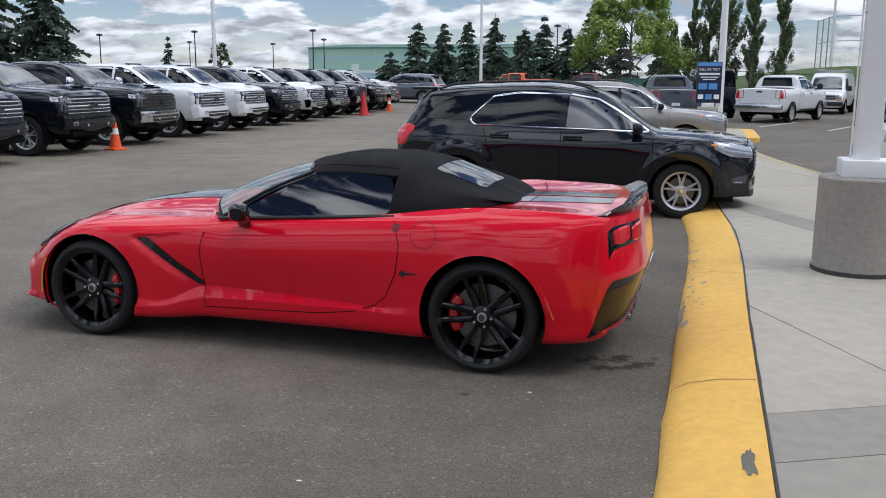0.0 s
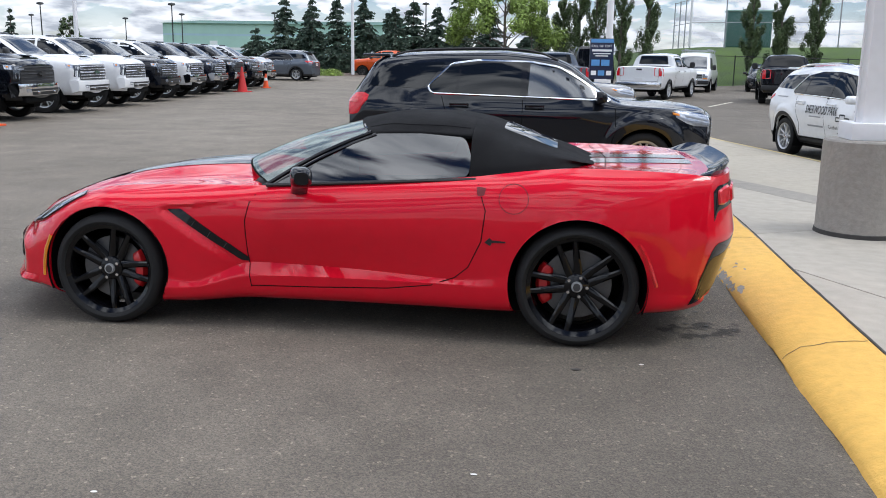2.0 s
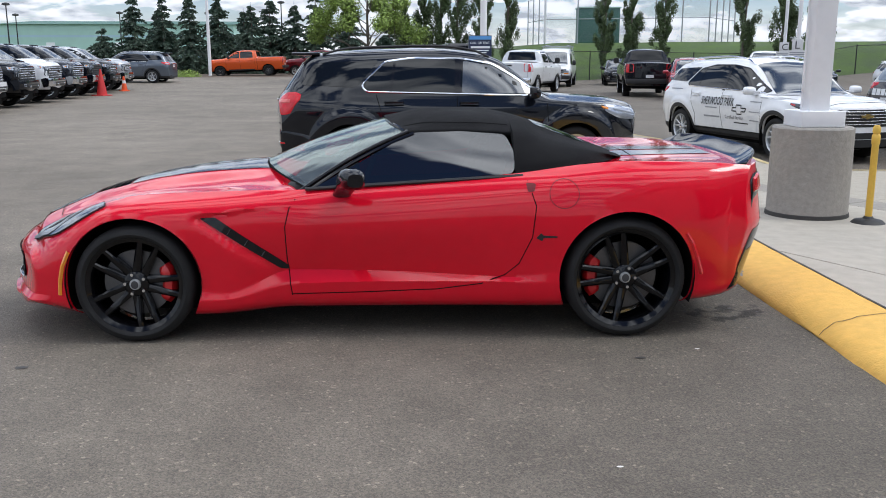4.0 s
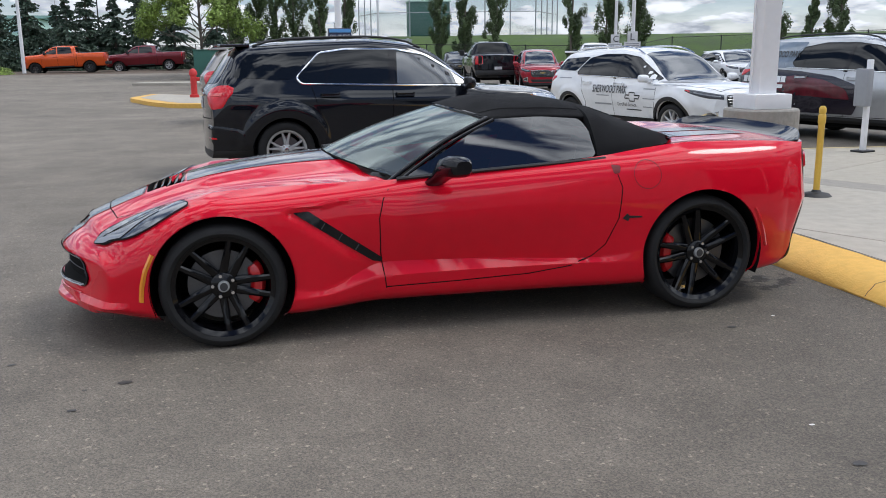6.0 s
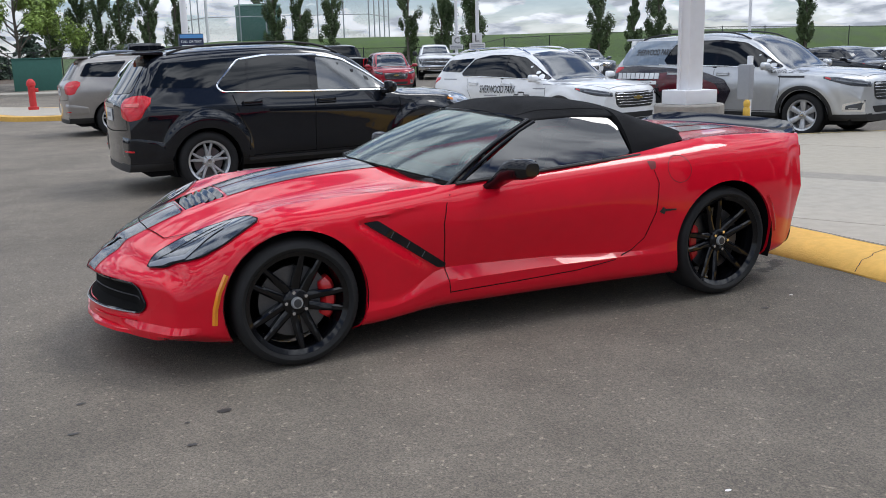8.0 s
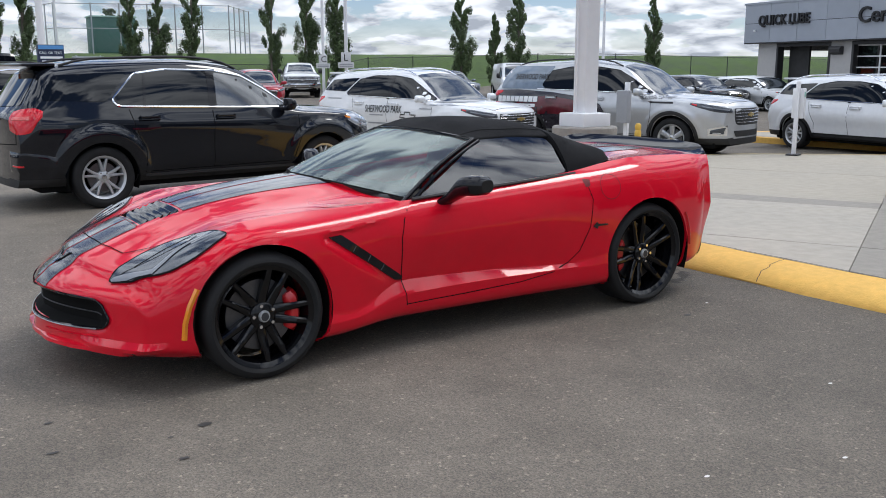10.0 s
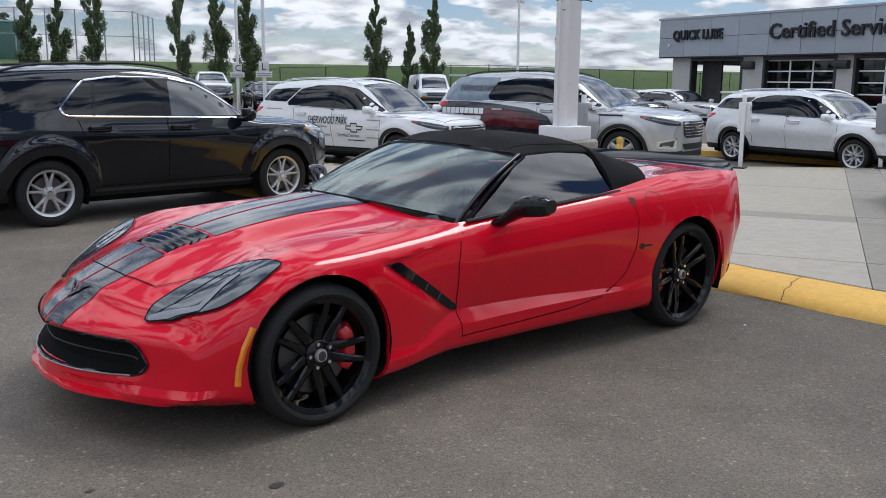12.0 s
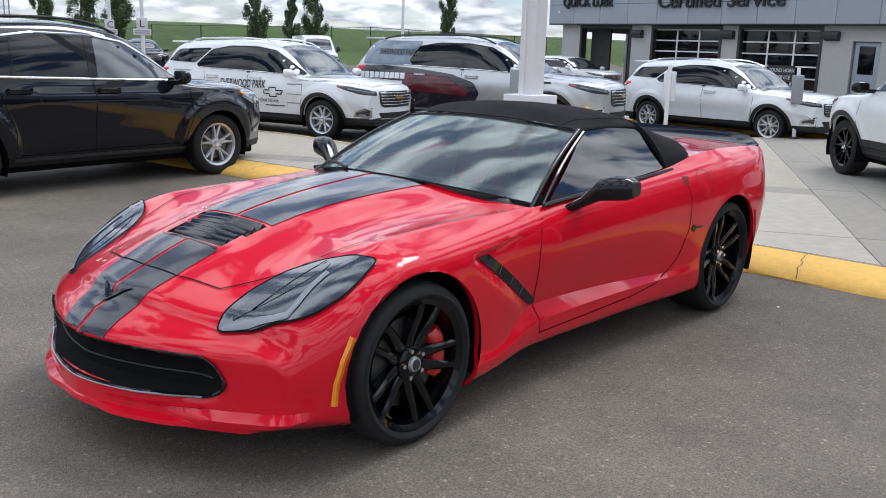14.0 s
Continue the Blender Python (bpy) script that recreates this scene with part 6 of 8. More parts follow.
        box(b2, xx - 0.03, xx + 0.06, -0.22 * ky, 0.22 * ky, zz - 0.012, zz + 0.012, 0.006)
        part("scoop_inlet", b2, M["well"], sc)
        for y in (-0.32, -0.1, 0.1, 0.32):
            b2 = bmesh.new()
            box(b2, 0.42 * kx, 0.56 * kx, y - 0.05, y + 0.05, PICKUP["zt"](0.5) * kz - 0.01, PICKUP["zt"](0.5) * kz + 0.03, 0.012)
            part("roof_marker_lamp", b2, M["lampdark"], ob)
    return ob, sk


def van(m, paint_m, label, kx=1.0, kz=1.0, name="cargo_van", windows=False, rack=True):
    ob = thing(name, m, label, "van")
    sk = Skin(ob, VAN, paint_m, kx, 1.0, kz, 0.0, "six", M["galv"], False)

    def flank(s):
        sk.sheet("side_window", [(1.75, 1.22), (1.30, 1.78), (0.75, 1.80), (0.75, 1.22)], "y", s, M["darkglass"], 0.004, 0.05)
        for gx in (1.85, 0.68, -0.6):
            sk.line("door_gap", [(gx, 1.15), (gx, 0.5)], "y", s, M["well"], 0.012, 0.002)
        mirror_part(ob, 1.62 * kx, 0.98, 1.30 * kz, s, M["plastic"], (0.12, 0.2, 0.28))
        sk.sheet("headlamp", [(s * 0.62, 0.98), (s * 0.86, 0.98), (s * 0.86, 0.78), (s * 0.62, 0.78)], "x", 1, M["lamp"], 0.006, 0.02)
        sk.sheet("side_marker", [(s * 0.62, 0.76), (s * 0.86, 0.76), (s * 0.86, 0.70), (s * 0.62, 0.70)], "x", 1, M["amber"], 0.006, 0.01)
    sk.flanks(flank)
    sk.sheet("windscreen", [(1.93, -0.74), (1.95, 0), (1.93, 0.74), (1.36, 0.66), (1.34, 0), (1.36, -0.66)], "z", 1, M["frontglass"], 0.005, 0.04, cell=0.06)
    g = sk.sheet("grille", [(-0.6, 0.96), (0.6, 0.96), (0.6, 0.74), (-0.6, 0.74)], "x", 1, M["plastic"], 0.005, 0.03)
    for i in range(3):
        sk.line("grille_bar", [(-0.58, 0.93 - 0.08 * i), (0.58, 0.93 - 0.08 * i)], "x", 1, M["galv"], 0.02, 0.008, rise=0.01, parent=g)
    bm = bmesh.new()
    box(bm, 2.70 * kx, 2.92 * kx, -0.95, 0.95, 0.44, 0.64, 0.05)
    part("front_bumper", bm, M["plastic"], ob)
    if rack:
        bm = bmesh.new()
        for x in (-2.0, -0.6, 0.6):
            box(bm, x - 0.03, x + 0.03, -0.8, 0.8, 2.16 * kz, 2.21 * kz, 0.01)
            for s in (-1, 1):
                box(bm, x - 0.02, x + 0.02, s * 0.72 - 0.02, s * 0.72 + 0.02, 2.0 * kz, 2.17 * kz)
        for s in (-1, 1):
            box(bm, -2.3, 0.9, s * 0.6 - 0.03, s * 0.6 + 0.03, 2.21 * kz, 2.26 * kz, 0.01)
        part("roof_rack", bm, M["galv"], ob)
    return ob, sk


def place(px, py, heading, z=0.0, pitch=0.0):
    return Matrix.Translation((px, py, z)) @ Matrix.Rotation(radians(heading), 4, "Z") @ Matrix.Rotation(radians(-pitch), 4, "Y")


def from_wheels(rear, front, half_track, side, z=0.0):
    """Pose from the outer hubs of one flank; side +1: the left flank was given."""
    r, f = Vector(rear), Vector(front)
    d = (f - r).normalized()
    left = Vector((-d.y, d.x))
    c = (r + f) / 2 - left * side * half_track
    return place(c.x, c.y, math.degrees(math.atan2(d.y, d.x)), z)


def on_flank(sk, x, z, s):
    return sk.tree.ray_cast(Vector((x, s * 4, z)), Vector((0, -s, 0)))[0]


def flank_text(sk, text, size, x, z, s, material, name="lettering", wide=1.0, label="", bold=0.0):
    """Words laid on a flank; x is the end at which reading begins."""
    bm = letters(text, size, 0.0, wide, bold)
    for v in bm.verts:
        px, pz = x + v.co.x * (1 if s < 0 else -1), z + v.co.y
        hit = sk.tree.ray_cast(Vector((px, s * 4, pz)), Vector((0, -s, 0)))[0]
        v.co = Vector((px, (hit.y if hit else s * 0.9) + s * 0.012, pz))
    return part(name, bm, material, sk.ob, label)


M["gold"] = mat("emblem_gold", (0.42, 0.30, 0.10), 0.3, 0.7, vary=0.05)

# parked beside the sports car
eq_black, sk_black = suv(from_wheels((-0.56, 5.50), (2.29, 5.69), 0.86, -1), M["black"], "black suv with chrome window trim, its wheel against the kerb", old=True, rails="plastic", rim_style="twin", clad=0.36)
eq_white, sk_white = suv(from_wheels((5.16, 10.60), (5.82, 7.96), 0.86, -1), M["white"], "white suv with black dealer lettering on its doors", clad=0.40, kx=0.965, kz=0.925, rails="chrome", rim_style="star")
eq_shop, sk_shop = suv(from_wheels((12.78, 5.90), (12.475, 3.33), 0.86, -1), M["white"], "white suv waiting before the service bays", clad=0.40, kx=0.925, kz=0.855, rails="chrome", rim_style="star")
trav, sk_trav = suv(from_wheels((8.22, 8.74), (9.06, 5.79), 0.93, -1), M["silver"], "silver three-row suv with a dark advertising wrap over its rear", kx=1.075, ky=1.07, kz=1.03, rails="plastic", rim_style="six")
suv_edge, sk_edge = suv(from_wheels((6.20, -1.25), (8.05, 0.55), 0.82, 1, 0.112), M["white"], "white compact suv with black wheels on the forecourt", kx=0.91, ky=0.97, kz=0.98, rails="", rim_style="star", rim_mat=M["rimblack"], clad=0.5, trim="carblack")
suv_beige, sk_beige = suv(from_wheels((-0.74, 14.75), (2.10, 14.95), 0.86, -1), M["bronze"], "beige-silver suv parked behind the black one", kx=0.99, old=True, rails="plastic", detail=False)

# lettering on the white suv and the wrap on the silver one
for q in (-1,):
    flank_text(sk_white, "SHERWOOD PARK", 0.185, -0.66, 0.77, q, M["letter"], wide=0.60, bold=0.0025, label="black dealer words on white paint")
    BT = [(0.26, 0.745), (0.36, 0.745), (0.36, 0.79), (0.50, 0.79), (0.50, 0.745), (0.64, 0.745), (0.60, 0.69), (0.50, 0.69), (0.50, 0.645), (0.36, 0.645), (0.36, 0.69), (0.24, 0.69)]
    part("door_emblem", band(sk_white.tree, BT, "y", q, 0.020, 0.006, 0.03, True), M["letter"], eq_white, "outlined black emblem")
    flank_text(sk_white, "Certified Service", 0.085, 0.02, 0.555, q, M["letter"], wide=0.9)
    for x0, x1, z, h, m in ((-0.55, -0.20, 0.72, 0.035, "lettergrey"), (-0.62, -0.15, 0.57, 0.05, "lettergrey"), (0.25, 0.65, 0.50, 0.030, "letter"), (0.72, 1.02, 0.86, 0.03, "lettergrey"), (0.72, 1.05, 0.70, 0.025, "lettergrey"), (0.70, 0.98, 0.56, 0.03, "lettergrey"), (-1.75, -1.35, 1.00, 0.035, "lettergrey"), (1.0, 1.5, 0.98, 0.03, "lettergrey"), (0.95, 1.45, 0.93, 0.03, "lettergrey")):
        h *= 0.55
        part("print_bar", patch(sk_white.tree, [(x0, z - h / 2), (x1, z - h / 2), (x1, z + h / 2), (x0, z + h / 2)], "y", q, 0.006, 0.15), M[m], eq_white)
    M["wrapdark"] = mat("wrap_dark", (0.022, 0.018, 0.026), 0.2, coat=0.8, vary=0.6, scale=1.6)
    M["wrapred"] = mat("wrap_maroon", (0.12, 0.014, 0.022), 0.2, coat=0.8, vary=0.5, scale=2)
    M["wrapsky"] = mat("wrap_sky", (0.17, 0.22, 0.28), 0.25, coat=0.8, vary=0.25, scale=2)
    sk_trav.sheet("wrap_dark", [(-2.36, 0.42), (-2.36, 1.10), (-1.6, 1.13), (-0.9, 1.09), (-0.30, 1.02), (0.10, 0.90), (0.22, 0.72), (0.05, 0.42)], "y", q, M["wrapdark"], 0.007, 0.04, "dark printed wrap")
    sk_trav.sheet("wrap_car_print", [(-1.75, 0.80), (-1.45, 0.98), (-0.95, 1.02), (-0.45, 0.96), (-0.05, 0.82), (0.02, 0.66), (-0.9, 0.70), (-1.5, 0.66)], "y", q, M["wrapred"], 0.010, 0.05)
    sk_trav.sheet("wrap_sky", [(-2.02, 1.14), (-1.02, 1.14), (-1.12, 1.22), (-0.92, 1.56), (-1.80, 1.56), (-2.03, 1.50)], "y", q, M["wrapsky"], 0.009, 0.05)
    for x0, x1, z, h in ((-2.05, -1.15, 0.955, 0.10), (-1.85, -1.20, 0.84, 0.06)):
        sk_trav.sheet("print_bar", [(x0, z - h / 2), (x1, z - h / 2), (x1, z + h / 2), (x0, z + h / 2)], "y", q, M["letterwhite"], 0.013, 0.0)
    for k in range(9):
        sk_trav.sheet("print_gap", [(-2.05 + 0.1 * k + 0.088, 0.90), (-2.05 + 0.1 * k + 0.10, 0.90), (-2.05 + 0.1 * k + 0.10, 1.01), (-2.05 + 0.1 * k + 0.088, 1.01)], "y", q, M["wrapdark"], 0.015, 0.0)
    words_ob = flank_text(sk_trav, "SHERWOOD PARK", 0.15, -1.86, 1.36, q, M["letter"], wide=0.62, bold=0.002)
    for v in words_ob.data.vertices:
        v.co.y += q * 0.008
    flank_text(sk_trav, "Certified Service", 0.085, 0.95, 1.04, q, M["letter"], wide=0.95)
    sk_trav.sheet("print_bar", [(1.05, 0.935), (1.45, 0.935), (1.45, 0.965), (1.0, 0.965)], "y", q, M["letter"], 0.007, 0.0)

# the row of heavy pickups along the lot
row = [("navy", "paint", "chrome"), ("black", "paint", "chrome"), ("black", "chrome", "black"), ("white", "paint", "chrome"), ("white", "paint", "chrome"), ("black", "paint", "chrome"),
       ("white", "chrome", "chrome"), ("navy", "chrome", "chrome"), ("black", "chrome", "black"), ("black", "paint", "chrome"), ("silver", "chrome", "chrome")]
words = {"navy": "dark blue", "black": "black", "white": "white", "silver": "silver"}
for i, (col, bmp, gr) in enumerate(row):
    y = 6.9 + 3.2 * i
    x = -11.25 - 0.10 * (y - 10) - 2.02
    pickup(place(x - 0.45, y + 1.0, 6), M[col], f"{words[col]} heavy crew-cab pickup parked nose out in a row", bumper=bmp, grille=gr, kz=1.05, detail=i < 6, rim_mat=M["galv"], group="row of pickups")

# farther vehicles
pickup(place(-11.2, 60.0, 178, 0.30, -2), M["orange"], "orange mid-size pickup on the planted verge", kx=0.84, ky=0.92, kz=0.90, bumper="black", grille="black", scoop=False, detail=False, rim_mat=M["plastic"])
pickup(place(-6.2, 62.5, 174, 0.32, -2), M["maroon"], "dark red mid-size pickup on the planted verge", kx=0.84, ky=0.92, kz=0.90, bumper="paint", grille="black", scoop=False, detail=False)
pickup(place(5.6, 35.4, 68), M["white"], "white pickup seen from behind", kx=0.93, ky=0.98, kz=0.96, scoop=False, detail=False)
pickup(place(10.4, 33.4, 80), M["black"], "black pickup seen from behind", kx=0.93, ky=0.98, kz=0.96, bumper="paint", scoop=False, detail=False)
pickup(place(0.9, 31.0, 100), M["grey"], "grey pickup parked by the sign", kx=0.88, ky=0.95, kz=0.95, bumper="paint", scoop=False, detail=False)
pickup(place(19.6, 43.2, -112), M["white"], "white pickup facing the lane", kx=0.93, ky=0.98, kz=0.96, scoop=False, detail=False)
van(place(8.7, 46.0, -104), M["white"], "white cargo van with a roof rack")
van(place(2.5, 39.0, 96), M["black"], "black high van beside the sign", kz=1.08, rack=False)
van(place(29.8, 36.3, -118), M["white"], "small white camper on the lot edge", kx=0.8, kz=0.92, rack=False, name="camper")
suv(place(10.85, 28.4, -104), M["crimson"], "red compact suv facing the lane", kx=0.86, ky=0.90, kz=0.93, rails="", detail=False)
suv(place(12.6, 47.5, -100), M["black"], "black hatchback facing the lane", kx=0.9, kz=0.9, rails="", detail=False)
suv(place(19.0, 36.0, -108), M["black"], "black car with a gloss hood", kx=0.95, kz=0.86, rails="", detail=False)
suv(place(20.6, 30.5, -100), M["white"], "white car behind the lettered suv", kx=0.95, kz=0.88, rails="", detail=False)
suv(place(26.0, 25.5, -100), M["black"], "dark car with a bright windscreen", kx=0.98, kz=0.92, rails="", detail=False)
suv(place(25.2, 18.9, -100), M["black"], "dark low car before the service building", kx=0.98, kz=0.80, rails="", detail=False)
suv(place(26.9, 17.3, -100), M["white"], "white low car before the service building", kx=0.98, kz=0.78, rails="", detail=False)
suv(place(29.5, 27.0, -100), M["white"], "white car near the building", kx=0.98, kz=0.86, rails="", detail=False)
suv(place(23.4, 33.5, -100), M["grey"], "grey car in the lot", kx=0.98, kz=0.9, rails="", detail=False)
suv(place(-16.6, 50.5, 176, 0.1), M["grey"], "long grey-blue suv beyond the pickups", kx=1.15, ky=1.08, kz=1.10, rails="chrome", detail=False)
for i in range(5):
    suv(place(-25.5 + 0.9 * i - 1.5 * (i % 2), 47.0 + 3.1 * i, 8), M["white" if i != 2 else "silver"], "white car in the far rows", kx=0.98, kz=0.95, rails="", detail=False, group="far rows of cars")

# ---------- ground, kerb, pavement ----------
bm = bmesh.new()
n = 60
xs = [-1500, -600, -250, -120] + [-70 + 140 * i / n for i in range(n + 1)] + [120, 250, 600, 1500]
ys = [-1500, -600, -250, -100, -40] + [-20 + 64 * i / 40 for i in range(41)] + [47, 50, 53, 56, 60, 64, 68, 74, 82, 95, 120, 250, 600, 1500]


def ground_z(x, y):
    """Level lot; a grass bank rises to the north and east beyond the lot."""
    edge = 48.0 if x > 24 else 48.0 + (24 - x) * 0.28
    edge = min(edge, 57)
    if x > 24:
        edge = 48 - (x - 24) * 0.30
    e = max(0.0, min(1.0, (y - edge) / 11.0))
    top = 2.7 * max(0.0, min(1.0, (x - 0.0) / 10.0)) if x < 10 else 2.7
    bank = top * e * e * (3 - 2 * e)
    far_l = 0.0
    if x < 6 and y > 46:
        far_l = 0.35 * min(1, (y - 46) / 12)
    return bank + far_l * (1 - min(1, bank))


grid = [[bm.verts.new((x, y, ground_z(x, y) + (0.05 * noise.noise(Vector((x * 0.2, y * 0.2, 0))) if ground_z(x, y) > 0.6 else 0))) for y in ys] for x in xs]
for i in range(len(xs) - 1):
    for j in range(len(ys) - 1):
        f = bm.faces.new((grid[i][j], grid[i + 1][j], grid[i + 1][j + 1], grid[i][j + 1]))
        c = f.calc_center_median()
        if c.z > 0.45 or (c.y > 72 and c.x < 6):
            f.material_index = 1
        elif c.x < 5 and c.y > 57 and c.x > -28:
            f.material_index = 2
M["grass"] = mat("grass", (0.062, 0.104, 0.020), 0.9, vary=0.5, scale=3.0, bump=1.0, bump_scale=9, dark=(0.024, 0.045, 0.010))
M["mulch"] = mat("bark_mulch", (0.115, 0.085, 0.062), 0.95, vary=0.3, scale=3, bump=0.8, bump_scale=30)
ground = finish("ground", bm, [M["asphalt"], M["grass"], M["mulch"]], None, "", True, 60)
tagged(ground, "grey asphalt parking lot running up to a grass bank", "ground", kind="structure")

KERB = [(2.68, -9.0), (2.68, -4), (2.68, 0), (2.70, 2.5), (2.68, 4.0), (2.60, 5.2), (2.50, 6.4), (2.44, 8.0), (2.50, 10), (2.75, 12.5), (3.1, 15.0), (3.4, 17.2)]
KPROF = [(-0.245, -0.02), (-0.235, 0.012), (-0.205, 0.045), (-0.13, 0.080), (-0.04, 0.098), (0.10, 0.108), (0.235, 0.112), (0.245, 0.09), (0.245, -0.02)]


def smooth_line(pts, step):
    fx, fy = curve(*[(i, p[0]) for i, p in enumerate(pts)]), curve(*[(i, p[1]) for i, p in enumerate(pts)])
    out, u = [], 0.0
    while u < len(pts) - 1:
        out.append(Vector((fx(u), fy(u))))
        u += step
    out.append(Vector(pts[-1]))
    return out


kerb = tagged(new("kerb"), "yellow painted concrete kerb, cracked and scuffed", "kerb", kind="structure")
kl = smooth_line(KERB, 0.05)
bm = bmesh.new()
prev = None
for i, p in enumerate(kl):
    d = (kl[min(i + 1, len(kl) - 1)] - kl[max(i - 1, 0)]).normalized()
    nrm = Vector((d.y, -d.x))
    ring = []
    for k, (o, z) in enumerate(KPROF):
        wob = 0.006 * noise.noise(Vector((p.x * 3, p.y * 2.2, k * 0.35))) if 0 < k < 6 else (0.030 * noise.noise(Vector((p.y * 1.7, 3, 0))) + 0.018 * noise.noise(Vector((p.y * 9, 5, 0))) if k == 0 else 0.0)
        q = p + nrm * (o + wob)
        ring.append(bm.verts.new((q.x, q.y, z + 0.004 * noise.noise(Vector((p.x * 5, p.y * 5, k))))))
    if prev:
        for k in range(len(ring) - 1):
            bm.faces.new((prev[k], ring[k], ring[k + 1], prev[k + 1]))
    prev = ring
bmesh.ops.recalc_face_normals(bm, faces=bm.faces[:])
b3 = bmesh.new()
prev = None
for i, p in enumerate(kl):
    d = (kl[min(i + 1, len(kl) - 1)] - kl[max(i - 1, 0)]).normalized()
    nrm = Vector((d.y, -d.x))
    wv = 0.006 * noise.noise(Vector((p.y * 3, 1, 0)))
    cur = [b3.verts.new((*(p + nrm * o), 0.1165)) for o in (0.238 - wv, 0.252 + wv)]
    if prev:
        b3.faces.new((prev[0], prev[1], cur[1], cur[0]))
    prev = cur
bmesh.ops.recalc_face_normals(b3, faces=b3.faces[:])
part("joint_filler", b3, M["joint"], kerb)
ktree = BVHTree.FromBMesh(bm)
part("kerb_stone", bm, M["yellow"], kerb)
for yc, slant in ((-0.98, 0.05), (2.05, -0.03), (5.3, 0.04)):
    pts = [(2.45 + 0.48 * i / 10, yc + slant * math.sin(i * 1.3) * 0.15 + 0.008 * math.sin(i * 4.1) + 2.2 * slant * i / 10) for i in range(11)]
    part("crack", band(ktree, pts, "z", 1, 0.006, 0.0025, 0.02), M["joint"], kerb)
M["chip"] = mat("chipped_concrete", (0.15, 0.14, 0.11), 0.9, vary=0.4, scale=20, bump=0.5, bump_scale=60)
krng = random.Random(9)
chips = [(2.83, -2.02, 0.034, 0.11), (2.62, -2.42, 0.04, 0.015)] + [(2.455 + abs(krng.gauss(0, 0.025)), krng.uniform(0.2, 4.2), krng.uniform(0.008, 0.03), krng.uniform(0.02, 0.10)) for _ in range(16)] + [(2.50 + abs(krng.gauss(0, 0.05)), krng.uniform(0.7, 3.2), krng.uniform(0.006, 0.022), krng.uniform(0.01, 0.05)) for _ in range(18)]
for k, (cx, cy, sx, sy) in enumerate(chips):
    pts = []
    for i in range(36):
        a = 2 * math.pi * i / 36
        c, d = math.cos(a), math.sin(a)
        rag = 1 + 0.6 * noise.noise(Vector((c * 1.6, d * 1.6, k * 2.7))) + 0.55 * noise.noise(Vector((c * 4.5, d * 4.5, k * 5.3)))
        pts.append((cx + sx * c * rag, cy + sy * d * rag))
    part("bare_patch", patch(ktree, pts, "z", 1, 0.003, 0.05), M["chip"] if k < 2 else M["pillarconc"], kerb, "chipped patch of bare concrete")

PAVE = [(2.925, -9), (2.925, 3.4), (2.86, 5.0), (2.76, 6.4), (2.70, 8.0), (2.76, 10), (3.02, 12.5), (3.35, 15.0), (3.5, 16.6), (3.9, 14.0), (4.5, 11.2), (4.95, 9.5), (5.25, 8.0), (5.15, 6.5), (5.5, 5.75), (7.3, 5.6), (9.7, 5.05), (10.8, 4.3), (12.9, 2.5), (16.5, -0.5), (16.5, -9)]
pavement = tagged(new("pavement"), "pale broom-finished concrete pavement in cast slabs", "pavement", kind="structure")
bm = bmesh.new()
bm.faces.new([bm.verts.new((x, y, 0)) for x, y in PAVE])
# the joints run askew to the kerb: one family along ALONG, the other across it
ALONG, ACROSS = Vector((0.891, 0.454, 0)), Vector((-0.454, 0.891, 0))
for normal, cuts in ((ACROSS, (-7.6, -5.3, -3.117, -2.583, 0.6, 3.4, 6.2, 9.0, 11.8)), (ALONG, (-2.0, 0.6, 2.995, 5.36, 5.80, 8.6, 11.4, 14.2))):
    for q in cuts:
        bmesh.ops.bisect_plane(bm, geom=bm.verts[:] + bm.edges[:] + bm.faces[:], plane_co=normal * q, plane_no=normal)
slabs = [[v.co.copy() for v in f.verts] for f in bm.faces if f.calc_area() > 0.02]
bm.free()
bm = bmesh.new()
for poly in slabs:
    bm.faces.new([bm.verts.new((p.x, p.y, 0.098)) for p in poly])
part("joint_bed", bm, M["joint"], pavement)
for k, poly in enumerate(slabs):
    c = sum(poly, Vector()) / len(poly)
    b2 = bmesh.new()
    tilt = 0.002 * noise.noise(c * 3)
    top = []
    low = []
    for p in poly:
        d = (c - p)
        q = p + d.normalized() * 0.007
        q2 = p + d.normalized() * 0.003
        top.append(b2.verts.new((q.x, q.y, 0.112 + tilt)))
        low.append(b2.verts.new((q2.x, q2.y, 0.094)))
    if c.x > 0:
        b2.faces.new(top)
    for i in range(len(top)):
        b2.faces.new((low[i], low[(i + 1) % len(low)], top[(i + 1) % len(top)], top[i]))
    bmesh.ops.recalc_face_normals(b2, faces=b2.faces[:])
    run, side = c.dot(ALONG), c.dot(ACROSS)
    if 5.36 < run < 5.80 or -3.117 < side < -2.583:
        pour = M["concretedark"]
    elif side < -3.117:
        pour = M["concretedrive"]
    else:
        pour = M["concretepale"] if run > 5.80 else M["concrete"]
    part("slab", b2, pour, pavement)
